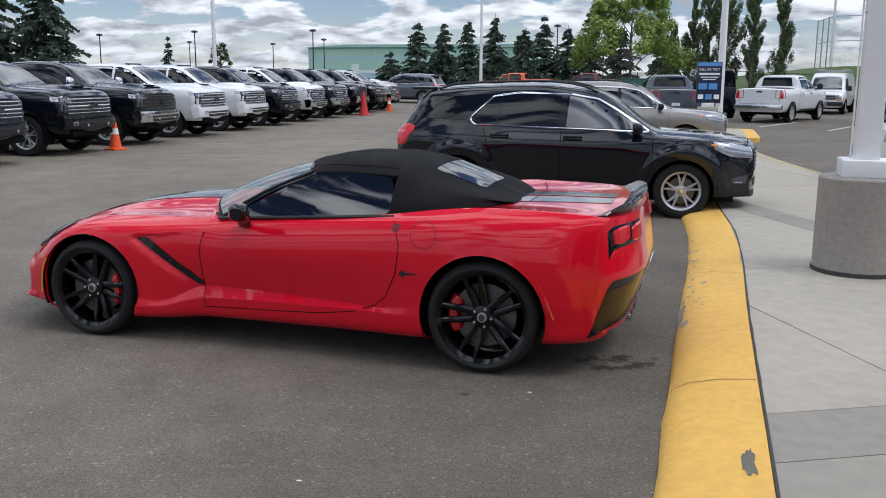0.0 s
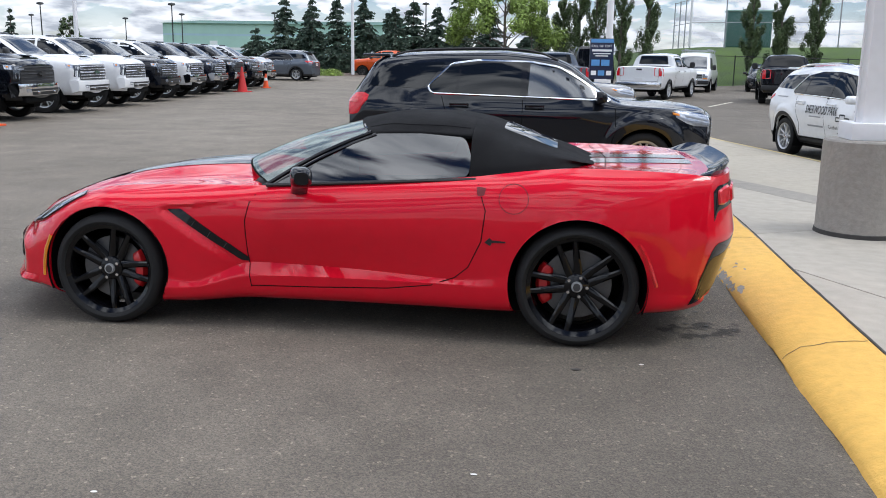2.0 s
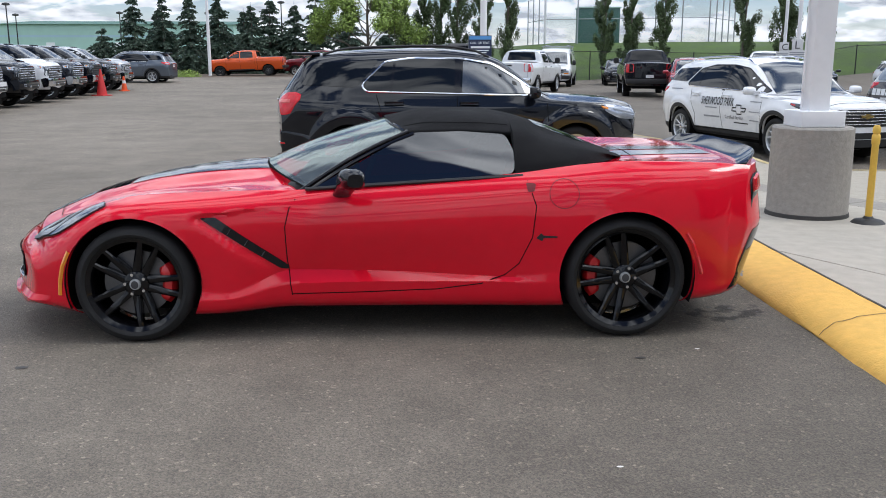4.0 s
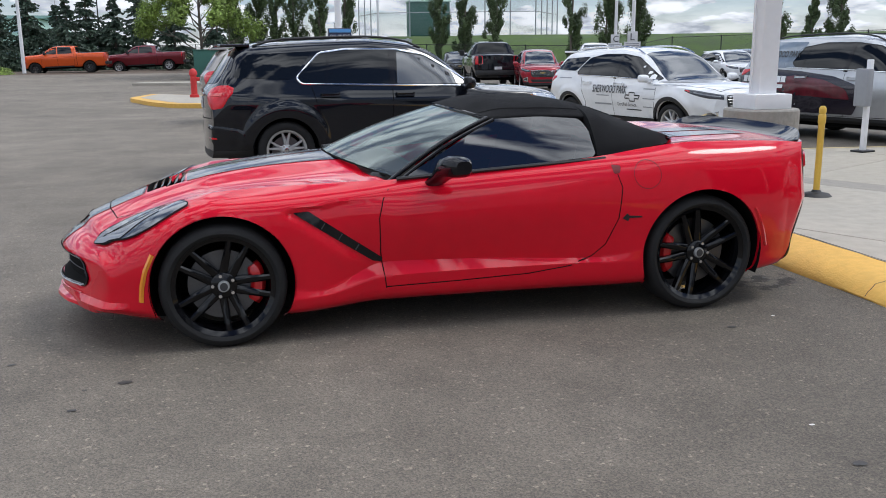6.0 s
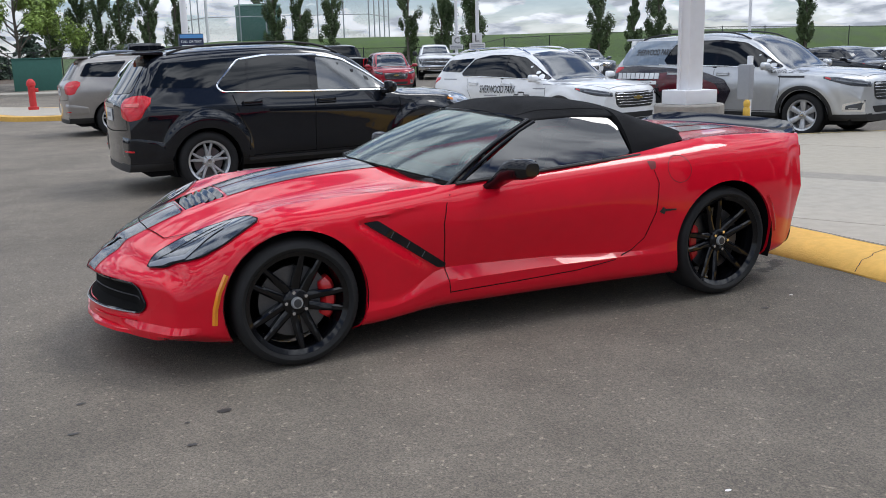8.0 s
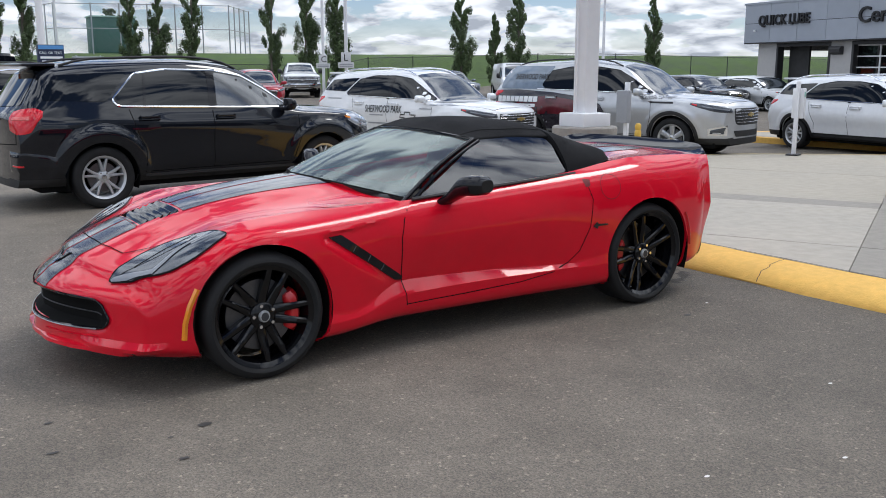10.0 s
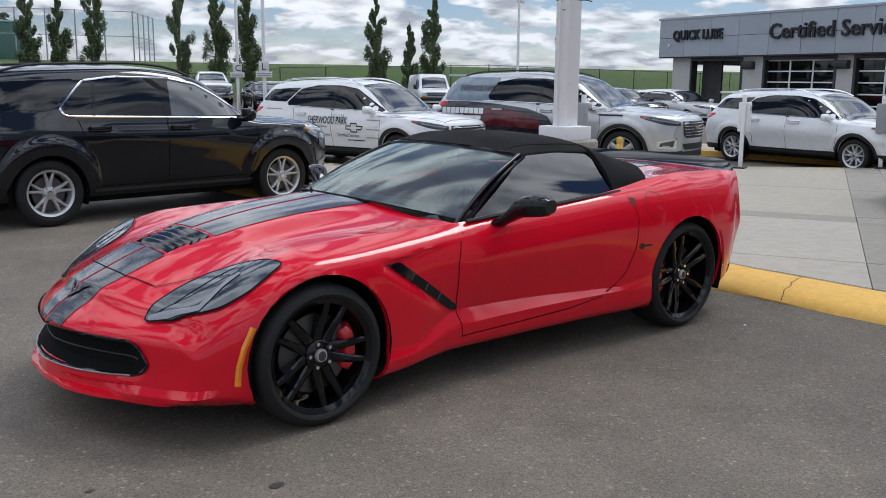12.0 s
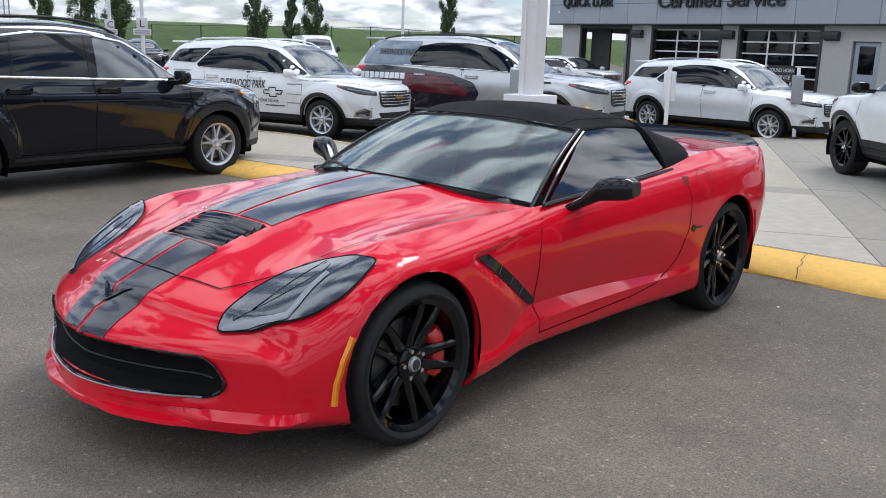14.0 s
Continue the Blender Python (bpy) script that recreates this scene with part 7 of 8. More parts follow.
# painted edge line along the outer border of the pavement
bm = bmesh.new()
edge = smooth_line(PAVE[8:19], 0.1)
prev = None
for i, p in enumerate(edge):
    d = (edge[min(i + 1, len(edge) - 1)] - edge[max(i - 1, 0)]).normalized()
    nrm = Vector((-d.y, d.x))
    ring = [bm.verts.new((*(p + nrm * o), z)) for o, z in ((-0.06, 0.117), (0.03, 0.116), (0.05, 0.09), (0.05, -0.01))]
    if prev:
        for k in range(3):
            bm.faces.new((prev[k], ring[k], ring[k + 1], prev[k + 1]))
    prev = ring
bmesh.ops.recalc_face_normals(bm, faces=bm.faces[:])
part("edge_strip", bm, mat("worn_yellow", (0.50, 0.40, 0.20), 0.8, vary=0.25, scale=3), pavement)

# painted islands
for name, pts, label in (("traffic_island", [(-4.2, 25.6), (-3.3, 22.6), (-2.6, 21.2), (-1.0, 20.6), (4.0, 20.5), (4.0, 25.5), (-1.5, 26.0), (-3.6, 28.5)], "low concrete island with a yellow kerb"),
                         ("traffic_island", [(13.3, 8.0), (13.8, 2.0), (15.2, 1.6), (15.6, 8.0), (14.6, 8.8)], "low island with yellow border before the bays"),
                         ("traffic_island", [(-5.6, 41.5), (-1.0, 39.5), (3.0, 39.5), (3.0, 42), (-5.0, 43.5)], "grey concrete island")):
    isl = tagged(new(name), label, "island", kind="structure")
    bm = bmesh.new()
    vs = [bm.verts.new((*p, 0.0)) for p in outline_round(pts, 0.5)]
    f = bm.faces.new(vs)
    ext = bmesh.ops.extrude_face_region(bm, geom=[f])
    for g in ext["geom"]:
        if isinstance(g, bmesh.types.BMVert):
            g.co.z = 0.12
    bmesh.ops.recalc_face_normals(bm, faces=bm.faces[:])
    part("island_border", bm, M["concrete"] if "grey" in label else M["yellow"], isl)
    bm = bmesh.new()
    c = Vector((sum(p[0] for p in pts) / len(pts), sum(p[1] for p in pts) / len(pts)))
    bm.faces.new([bm.verts.new((*(p + (c - p).normalized() * 0.40), 0.126)) for p in outline_round(pts, 0.5)])
    part("island_top", bm, M["concrete"], isl)

# lane paint by the parked rows
for x, y, a in ((7.4, 30.0, 70), (5.2, 31.6, 70), (13.6, 30.0, 80)):
    bm = bmesh.new()
    box(bm, -2.4, 2.4, -0.05, 0.05, 0.0, 0.004)
    ob = finish("bay_line", bm, mat("line_paint", (0.62, 0.58, 0.48), 0.8, vary=0.2) if "line_paint" not in bpy.data.materials else bpy.data.materials["line_paint"], None)
    ob.matrix_basis = place(x, y, a, 0.001)
    tagged(ob, "worn white parking bay line", "line", kind="structure")

# ---------- lamp post on its concrete foot, bollards ----------
PX, PY = 3.87, 2.42
lamp_post = thing("lamp_post", pose(PX, PY, 0.11), "tall square white lamp post on a round concrete foot", "lamp post")
bm = bmesh.new()
lathe(bm, [(0.0, 0.82), (0.345, 0.82), (0.358, 0.805), (0.360, 0.02), (0.365, 0.0)], 40, "Z")
for v in bm.verts:
    if v.co.xy.length > 0.3:
        v.co.xy *= 1 + 0.004 * noise.noise(v.co * 6)
foot = part("concrete_foot", bm, M["pillarconc"], lamp_post, "rough grey cast concrete foot")
bm = bmesh.new()
lathe(bm, [(0.361, 0.0), (0.372, 0.0), (0.368, 0.035), (0.361, 0.04)], 40, "Z")
part("sealant_ring", bm, M["joint"], lamp_post)
bm = bmesh.new()
box(bm, -0.20, 0.20, -0.20, 0.20, 0.82, 0.965, 0.012)
part("base_cover", bm, M["whitepaint"], lamp_post)
bm = bmesh.new()
box(bm, -0.095, 0.095, -0.095, 0.095, 0.94, 7.6, 0.012)
part("post", bm, M["whitepaint"], lamp_post)
bm = bmesh.new()
box(bm, -0.101, 0.101, -0.101, 0.101, 2.27, 2.285, 0.004)
tube(bm, [(0.09, -0.10, 2.278), (0.15, -0.13, 2.275), (0.20, -0.14, 2.265)], 0.006, 6)
part("cable_tie", bm, M["letter"], lamp_post, "black cable tie with a loose end")
bm = bmesh.new()
lathe(bm, [(0.0, -0.004), (0.016, -0.003), (0.018, 0.003), (0.0, 0.004)], 12, "X", pose(-0.10, -0.02, 2.17))
part("hand_hole_bolt", bm, M["darkmetal"], lamp_post)
bm = bmesh.new()
tube(bm, [(-0.105, -0.105, 2.62), (0.105, -0.105, 2.62), (0.105, 0.105, 2.62), (-0.105, 0.105, 2.62), (-0.105, -0.105, 2.62)], 0.008, 6)
tube(bm, [(0.10, -0.10, 2.62), (0.19, -0.13, 2.60)], 0.005, 5)
part("strap", bm, M["plastic"], lamp_post, "black strap round the post")
bm = bmesh.new()
tube(bm, [(-0.12, 0.02, 2.50), (-0.12, 0.02, 2.58), (-0.11, 0.02, 2.62)], 0.012, 8)
tube(bm, [(-0.12, 0.02, 0.95), (-0.12, 0.02, 2.5)], 0.008, 6)
part("conduit", bm, M["whitepaint"], lamp_post)
bm = bmesh.new()
box(bm, -0.55, 0.12, -0.22, 0.22, 7.5, 7.62, 0.03)
part("lamp_head", bm, M["whitepaint"], lamp_post)

bollard = thing("bollard", pose(4.22, 1.95, 0.112), "slim yellow marker post on a black rubber base", "bollard")
bm = bmesh.new()
lathe(bm, [(0.0, 0.86), (0.020, 0.858), (0.034, 0.835), (0.034, 0.80), (0.026, 0.785), (0.036, 0.77), (0.036, 0.70), (0.030, 0.69), (0.030, 0.05)], 20, "Z")
part("post", bm, M["postyellow"], bollard)
bm = bmesh.new()
lathe(bm, [(0.0, 0.06), (0.035, 0.06), (0.05, 0.04), (0.12, 0.025), (0.145, 0.0)], 24, "Z")
part("rubber_base", bm, M["plastic"], bollard)


def payment_post(x, y, tilt, z=0.112, lean=0.0):
    t = thing("keypad_post", pose(x, y, z, lean, lean * 0.6, tilt), "white square post with a grey call box", "post", "keypad posts")
    bm = bmesh.new()
    box(bm, -0.032, 0.032, -0.032, 0.032, 0.02, 1.24, 0.006)
    part("post", bm, M["whitepaint"], t)
    bm = bmesh.new()
    box(bm, -0.13, 0.13, -0.10, 0.10, 0.0, 0.025, 0.01)
    part("foot_plate", bm, M["plastic"], t)
    bm = bmesh.new()
    box(bm, 0.036, 0.16, -0.10, 0.10, 0.62, 1.12, 0.02)
    part("call_box", bm, M["lettergrey"] if tilt != 20 else M["whitepaint"], t, "pale grey metal box")
    bm = bmesh.new()
    box(bm, 0.03, 0.10, -0.105, -0.101, 0.98, 1.06)
    part("sticker", bm, mat("sticker_green", (0.25, 0.5, 0.42), 0.5) if "sticker_green" not in bpy.data.materials else bpy.data.materials["sticker_green"], t)
    return t


payment_post(7.20, 5.05, 195)
payment_post(10.45, 4.30, 20)
payment_post(12.55, 2.85, 200, lean=2.0)

# ---------- cones, hydrant, sign ----------


def cone(x, y, h, m, label):
    t = thing("traffic_cone", pose(x, y, 0.0, 0, 0, random.uniform(0, 90)), label, "traffic cone", "traffic cones")
    bm = bmesh.new()
    lathe(bm, [(0.0, h), (0.03, h), (0.045, h * 0.93), (h * 0.20, 0.05), (h * 0.22, 0.04)], 24, "Z")
    body_c = part("cone_body", bm, m, t)
    bm = bmesh.new()
    box(bm, -h * 0.27, h * 0.27, -h * 0.27, h * 0.27, 0.0, 0.04, 0.012)
    part("base", bm, m, t)
    if h < 0.8:
        bm = bmesh.new()
        f = lambda z: 0.045 + (h * 0.20 - 0.045) * (h * 0.93 - z) / (h * 0.93 - 0.05) + 0.003
        lathe(bm, [(f(h * 0.72), h * 0.72), (f(h * 0.52), h * 0.52)], 24, "Z")
        part("reflective_band", bm, M["bandwhite"], body_c)


cone(-10.95, 12.5, 0.71, M["cone"], "orange traffic cone with a white band")
cone(-12.7, 33.2, 1.10, M["conered"], "tall faded red traffic cone")
cone(-13.4, 38.6, 0.71, M["cone"], "orange traffic cone with a white band")

hyd = thing("fire_hydrant", pose(-2.1, 25.0, 0.126), "red fire hydrant on the island", "fire hydrant")
bm = bmesh.new()
lathe(bm, [(0.0, 0.92), (0.05, 0.91), (0.11, 0.85), (0.13, 0.78), (0.13, 0.72), (0.10, 0.70), (0.10, 0.10), (0.15, 0.08), (0.15, 0.0)], 20, "Z")
part("barrel", bm, M["conered"], hyd)
for a in (0, 90, 180):
    bm = bmesh.new()
    lathe(bm, [(0.0, 0.19), (0.06, 0.19), (0.06, 0.10), (0.05, 0.08)], 12, "Z", pose(0, 0, 0.58, 90, 0, a))
    part("outlet", bm, M["conered"], hyd)

totem = thing("sign_totem", pose(2.52, 23.8, 0.126, 0, 0, 4), "dark blue upright sign with white words on a concrete plinth", "sign")
bm = bmesh.new()
box(bm, -0.37, 0.37, -0.09, 0.09, 0.86, 2.13, 0.02)
board = part("board", bm, M["signblue"], totem)
bm = bmesh.new()
box(bm, -0.19, 0.19, -0.12, 0.12, 0.74, 0.87, 0.02)
part("foot", bm, M["whitepaint"], totem)
bm = bmesh.new()
box(bm, -0.30, 0.30, -0.22, 0.22, -0.01, 0.745, 0.03)
part("plinth", bm, M["concrete"], totem)
bm = bmesh.new()
box(bm, -0.355, 0.355, -0.097, -0.0905, 2.00, 2.11)
part("header_band", bm, M["signsky"], totem)
bm = letters("CALL OR TEXT", 0.105, 0.002, 0.90)
tx = part("lettering", bm, M["letterwhite"], totem, "white words on dark blue")
tx.matrix_basis = pose(-0.335, -0.094, 1.86, 90, 0, 0)
for x, w, z, h, m in ((0, 0.62, 1.76, 0.065, "letterwhite"), (0, 0.54, 1.66, 0.030, "letterwhite"), (0, 0.40, 1.59, 0.030, "letterwhite"), (-0.19, 0.26, 1.38, 0.19, "signsky"), (0.12, 0.26, 1.38, 0.19, "signsky"),
                      (-0.24, 0.16, 1.06, 0.14, "letterwhite"), (0.0, 0.20, 1.06, 0.16, "signsky"), (0.24, 0.16, 1.06, 0.14, "letterwhite")):
    bm = bmesh.new()
    box(bm, x - w / 2, x + w / 2, -0.097, -0.0905, z - h / 2, z + h / 2)
    part("print_bar", bm, M[m], totem)

# ---------- light poles and bay signs ----------


def light_pole(x, y, h, r, m, z=0.0, head="shoe", label="white round lamp pole in the lot"):
    t = thing("street_lamp", pose(x, y, z, 0, 0, 35), label, "street lamp", "lot lamps")
    bm = bmesh.new()
    tube(bm, [(0, 0, 0), (0, 0, h * 0.5), (0, 0, h)], [r, r * 0.85, r * 0.65], 12)
    part("pole", bm, m, t)
    bm = bmesh.new()
    if head == "shoe":
        tube(bm, [(-0.7, 0, h), (0.7, 0, h)], 0.03, 6)
        for s in (-1, 1):
            box(bm, s * 0.9 - 0.28, s * 0.9 + 0.28, -0.15, 0.15, h - 0.05, h + 0.08, 0.03)
    elif head == "box":
        box(bm, -0.02, 0.25, -0.03, 0.03, h - 0.12, h - 0.06, 0.01)
        box(bm, 0.22, 0.80, -0.17, 0.17, h - 0.20, h + 0.02, 0.03)
    else:
        lathe(bm, [(0.0, h + 0.25), (0.28, h + 0.18), (0.32, h + 0.05), (0.12, h)], 14, "Z")
    part("lamp_head", bm, m, t)


for x, y, h, r in ((-13.6, 59.0, 8.8, 0.12), (-20.5, 33.5, 9.0, 0.11), (2.9, 27.0, 9.0, 0.13), (10.4, 62.0, 8.5, 0.10)):
    light_pole(x, y, h, r, M["whitepaint"], ground_z(x, y))
light_pole(36.3, 35.7, 6.5, 0.10, M["whitepaint"], 0.0, "box", "white lamp pole with one box lamp")
for x, y, h in ((-31.9, 70, 5.4), (-43.9, 70, 5.4), (-54.3, 70, 5.2), (-37, 84, 5.2), (-60, 95, 5.5), (-46, 90, 5.0), (-26, 80, 5.2), (-10.5, 74, 5.8)):
    light_pole(x, y, h, 0.07, M["fenceblack"], ground_z(x, y) - 0.05, "ball", "dark far street lamp")


def bay_sign(x, y, h, letter, label):
    t = thing("bay_marker", pose(x, y, 0, 0, 0, -35), label, "sign post")
    bm = bmesh.new()
    tube(bm, [(0, 0, 0), (0, 0, h)], 0.075, 12)
    part("pole", bm, M["whitepaint"], t)
    for z, w, hh in ((2.05, 0.42, 0.42), (1.72, 0.68, 0.24)):
        bm = bmesh.new()
        box(bm, -w / 2, w / 2, -0.11, -0.09, z - hh / 2, z + hh / 2, 0.004)
        part("plate", bm, M["plate"], t)
    bm = letters(letter, 0.42, 0.002)
    tx2 = part("lettering", bm, M["letter"], t)
    tx2.matrix_basis = pose(-0.11, -0.112, 1.90, 90, 0, 0)
    bm = bmesh.new()
    box(bm, -0.12, 0.70, -0.15, 0.15, h - 0.05, h + 0.12, 0.03)
    part("lamp_head", bm, M["galv"], t)
    for z in (1.76, 1.68):
        bm = bmesh.new()
        box(bm, -0.28, 0.28, -0.114, -0.111, z - 0.02, z + 0.02)
        part("print_bar", bm, M["lettergrey"], t)


bay_sign(15.58, 29.9, 8.5, "L", "white pole with a lettered bay plate")
bay_sign(17.8, 36.5, 6.3, "C", "white pole with a lettered bay plate")

# ---------- service building ----------
W0, WD = Vector((30.0, 20.3)), Vector((-0.167, -0.986))
WA = math.degrees(math.atan2(WD.y, WD.x))
bld = thing("service_building", Matrix.Translation((W0.x, W0.y, 0)) @ Matrix.Rotation(radians(WA), 4, "Z"), "grey-clad service garage with glazed overhead doors", "building")
# local: x along the front, y inwards is +y (left of the direction), front at y = 0


def bbox_part(name, x0, x1, y0, y1, z0, z1, m, bev=0.0, parent=None, label=""):
    b2 = bmesh.new()
    box(b2, x0, x1, y0, y1, z0, z1, bev)
    return part(name, b2, m, parent or bld, label)


DOORS = [(1.60, 4.40, "open"), (5.40, 8.66, "glass"), (9.34, 12.6, "glass")]
ZD, ZP = 2.62, 4.25
solid = [0.55, 1.60, 4.40, 5.40, 8.66, 9.34, 12.6, 13.65, 14.6, 26.0]
for a, b in zip(solid[::2], solid[1::2]):
    bbox_part("wall", a, b, 0.0, 0.35, 0, ZD, M["stucco"])
bbox_part("wall", 0.55, 0.90, 0.35, 0.9, 0, ZD, M["stucco"])
bbox_part("wall", 0.55, 0.90, 9.0, 14.0, 0, ZD, M["stucco"])
bbox_part("wall", 0.55, 0.90, 0.9, 9.0, 2.35, ZD, M["stucco"])
for k in range(6):
    bbox_part("window_mullion", 0.66, 0.78, 0.9 + 1.6 * k, 1.0 + 1.6 * k, 0.0, 2.35, M["galv"])
bbox_part("wall", 13.65, 14.6, 0.0, 0.35, 2.1, ZD, M["stucco"])
bbox_part("wall", 0.9, 1.5, 13.7, 14.0, 0, ZD, M["stucco"])
bbox_part("wall", 4.5, 26.0, 13.7, 14.0, 0, ZD, M["stucco"])
bbox_part("wall", 25.7, 26.0, 0.35, 13.7, 0, ZD, M["stucco"])
# dark sheet just inside the open bay, standing for the gloom within
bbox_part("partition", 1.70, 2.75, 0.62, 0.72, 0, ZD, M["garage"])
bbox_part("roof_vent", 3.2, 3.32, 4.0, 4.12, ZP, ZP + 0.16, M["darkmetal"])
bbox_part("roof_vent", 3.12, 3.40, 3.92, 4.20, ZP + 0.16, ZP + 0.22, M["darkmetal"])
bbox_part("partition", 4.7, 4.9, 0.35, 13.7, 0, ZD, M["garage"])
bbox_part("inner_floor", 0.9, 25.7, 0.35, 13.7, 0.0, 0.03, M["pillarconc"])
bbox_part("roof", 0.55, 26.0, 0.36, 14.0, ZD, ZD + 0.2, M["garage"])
bbox_part("fascia_core", 0.0, 27.0, -0.30, 14.3, ZD + 0.01, ZP, M["darkmetal"])
x = 0.0
i = 0
while x < 26.9:
    w = 1.46
    for z0, z1 in ((ZD + 0.03, ZD + 0.80), (ZD + 0.82, ZP - 0.05)):
        bbox_part("fascia_panel", x + 0.008, min(27, x + w) - 0.008, -0.33, -0.302, z0, z1, M["panelgrey"])
    x += w
for k in range(10):
    for z0, z1 in ((ZD + 0.03, ZD + 0.80), (ZD + 0.82, ZP - 0.05)):
        bbox_part("fascia_panel", -0.03, -0.002, -0.30 + 1.46 * k + 0.008, -0.30 + 1.46 * k + 1.452, z0, z1, M["panelgrey"])
bbox_part("coping", -0.06, 27.0, -0.36, -0.10, ZP - 0.05, ZP + 0.03, M["panelgrey"])
bbox_part("soffit_trim", -0.02, 27.0, -0.31, 0.0, ZD - 0.02, ZD + 0.008, M["darkmetal"])
for a, b, kind in DOORS:
    fr = bbox_part("door_frame", a, a + 0.10, -0.03, 0.30, 0, ZD - 0.03, M["darkmetal"])
    bbox_part("door_frame", b - 0.10, b, -0.03, 0.30, 0, ZD - 0.03, M["darkmetal"])
    bbox_part("door_frame", a + 0.10, b - 0.10, -0.03, 0.30, ZD - 0.16, ZD - 0.03, M["darkmetal"])
    if kind == "glass":
        door = bbox_part("overhead_door", a + 0.10, b - 0.10, 0.20, 0.225, 0, 0.42, M["whitepaint"], 0, None, "white sectional door with glazed rows")
        nz = 5
        for r in range(nz):
            z0 = 0.42 + (ZD - 0.16 - 0.42) * r / nz
            z1 = 0.42 + (ZD - 0.16 - 0.42) * (r + 1) / nz
            bbox_part("door_rail", a + 0.10, b - 0.10, 0.17, 0.23, z1 - 0.05, z1, M["whitepaint"], 0.006, door)
            for c in range(3):
                xa = a + 0.10 + (b - a - 0.2) * c / 3
                xb = a + 0.10 + (b - a - 0.2) * (c + 1) / 3
                bbox_part("door_stile", xb - 0.03, xb + 0.03, 0.171, 0.229, z0, z1 - 0.051, M["whitepaint"], 0.004, door)
                bbox_part("pane", xa + 0.03, xb - 0.031, 0.20, 0.206, z0, z1 - 0.051, M["darkglass"], 0, door)
for xl in (4.75, 8.95, 12.95):
    b2 = bmesh.new()
    prev = None
    for x in (-0.26, 0.26):
        ring = [b2.verts.new((xl + x, y, z)) for y, z in ((-0.005, 2.10), (-0.005, 2.40), (-0.16, 2.42), (-0.24, 2.30), (-0.22, 2.18))]
        if prev:
            for k in range(5):
                b2.faces.new((prev[k], prev[(k + 1) % 5], ring[(k + 1) % 5], ring[k]))
            b2.faces.new(ring)
        else:
            b2.faces.new(ring[::-1])
        prev = ring
    bmesh.ops.recalc_face_normals(b2, faces=b2.faces[:])
    part("wall_lamp", b2, M["darkmetal"], bld, "dark wedge wall lamp")
md = bbox_part("man_door", 13.70, 14.55, 0.10, 0.15, 0.0, 2.08, M["panelgrey"], 0.004, None, "pale grey door with a window")
bbox_part("pane", 13.86, 14.39, 0.093, 0.099, 1.05, 1.95, M["darkglass"], 0, md)
b2 = letters("Certified Service", 0.80, 0.04, 1.0, 0.008)
ct = part("lettering", b2, M["letter"], bld, "black raised words on the fascia")
ct.matrix_basis = pose(5.88, -0.38, 3.24, 90, 0, 0)
b2 = letters("QUICK LUBE", 0.56, 0.04, 0.86, 0.012)
ql = part("lettering", b2, M["letter"], bld, "black raised words on the fascia")
ql.matrix_basis = pose(0.86, -0.38, 3.34, 90, 0, 0)
notice = thing("door_notice", bld.matrix_basis @ pose(10.58, 0.150, 0.68), "dark notice with white words on the bay door", "sign")
b2 = bmesh.new()
box(b2, 0, 1.05, -0.005, 0.005, 0, 0.56)
part("board", b2, M["darkmetal"], notice)
for k, line_text in enumerate(("SOUND HORN", "FOR SERVICE")):
    b2 = letters(line_text, 0.185, 0.001, 0.78)
    lt = part("lettering", b2, M["letterwhite"], notice)
    lt.matrix_basis = pose(0.06, -0.009, 0.33 - 0.24 * k, 90, 0, 0)
cam_box = bbox_part("camera_dome", 0.58, 0.68, -0.40, -0.33, 3.08, 3.18, M["whitepaint"], 0.02)

# ---------- far green hall ----------
hall = thing("industrial_hall", pose(-48.5, 105, 0.0, 0, 0, 2), "long pale green metal hall far behind the lot", "building")
M["hallgreen"] = mat("hall_green", (0.42, 0.62, 0.55), 0.6, vary=0.06, scale=0.3)
M["hallblue"] = mat("hall_blue", (0.42, 0.58, 0.66), 0.6, vary=0.06, scale=0.3)
for i, (z0, z1, m) in enumerate(((0, 2.3, "hallblue"), (2.3, 2.6, "whitepaint"), (2.6, 4.0, "hallgreen"), (4.0, 4.25, "hallblue"), (4.25, 5.5, "hallgreen"))):
    b2 = bmesh.new()
    box(b2, 0, 28, 0, 30, z0, z1)
    part("wall_band", b2, M[m], hall)
b2 = bmesh.new()
vs = [b2.verts.new(p) for p in ((-0.3, -0.3, 5.5), (28.3, -0.3, 5.5), (28.3, 30, 5.5), (-0.3, 30, 5.5), (-0.3, 14, 6.4), (28.3, 14, 6.4))]
for f in ((0, 1, 5, 4), (3, 4, 5, 2), (0, 4, 3), (1, 2, 5)):
    b2.faces.new([vs[k] for k in f])
part("roof", b2, M["greenclad"], hall)
for xw in (6, 14, 15.5, 26, 34):
    b2 = bmesh.new()
    box(b2, xw, xw + 1.0, -0.06, 0, 1.2, 3.4)
    part("window", b2, M["letterwhite"], hall)

# ---------- ball field: cage, green shed, fences ----------
cage = thing("ball_field_backstop", pose(0, 0, 0), "tall wire backstop of a ball field on the bank", "fence")


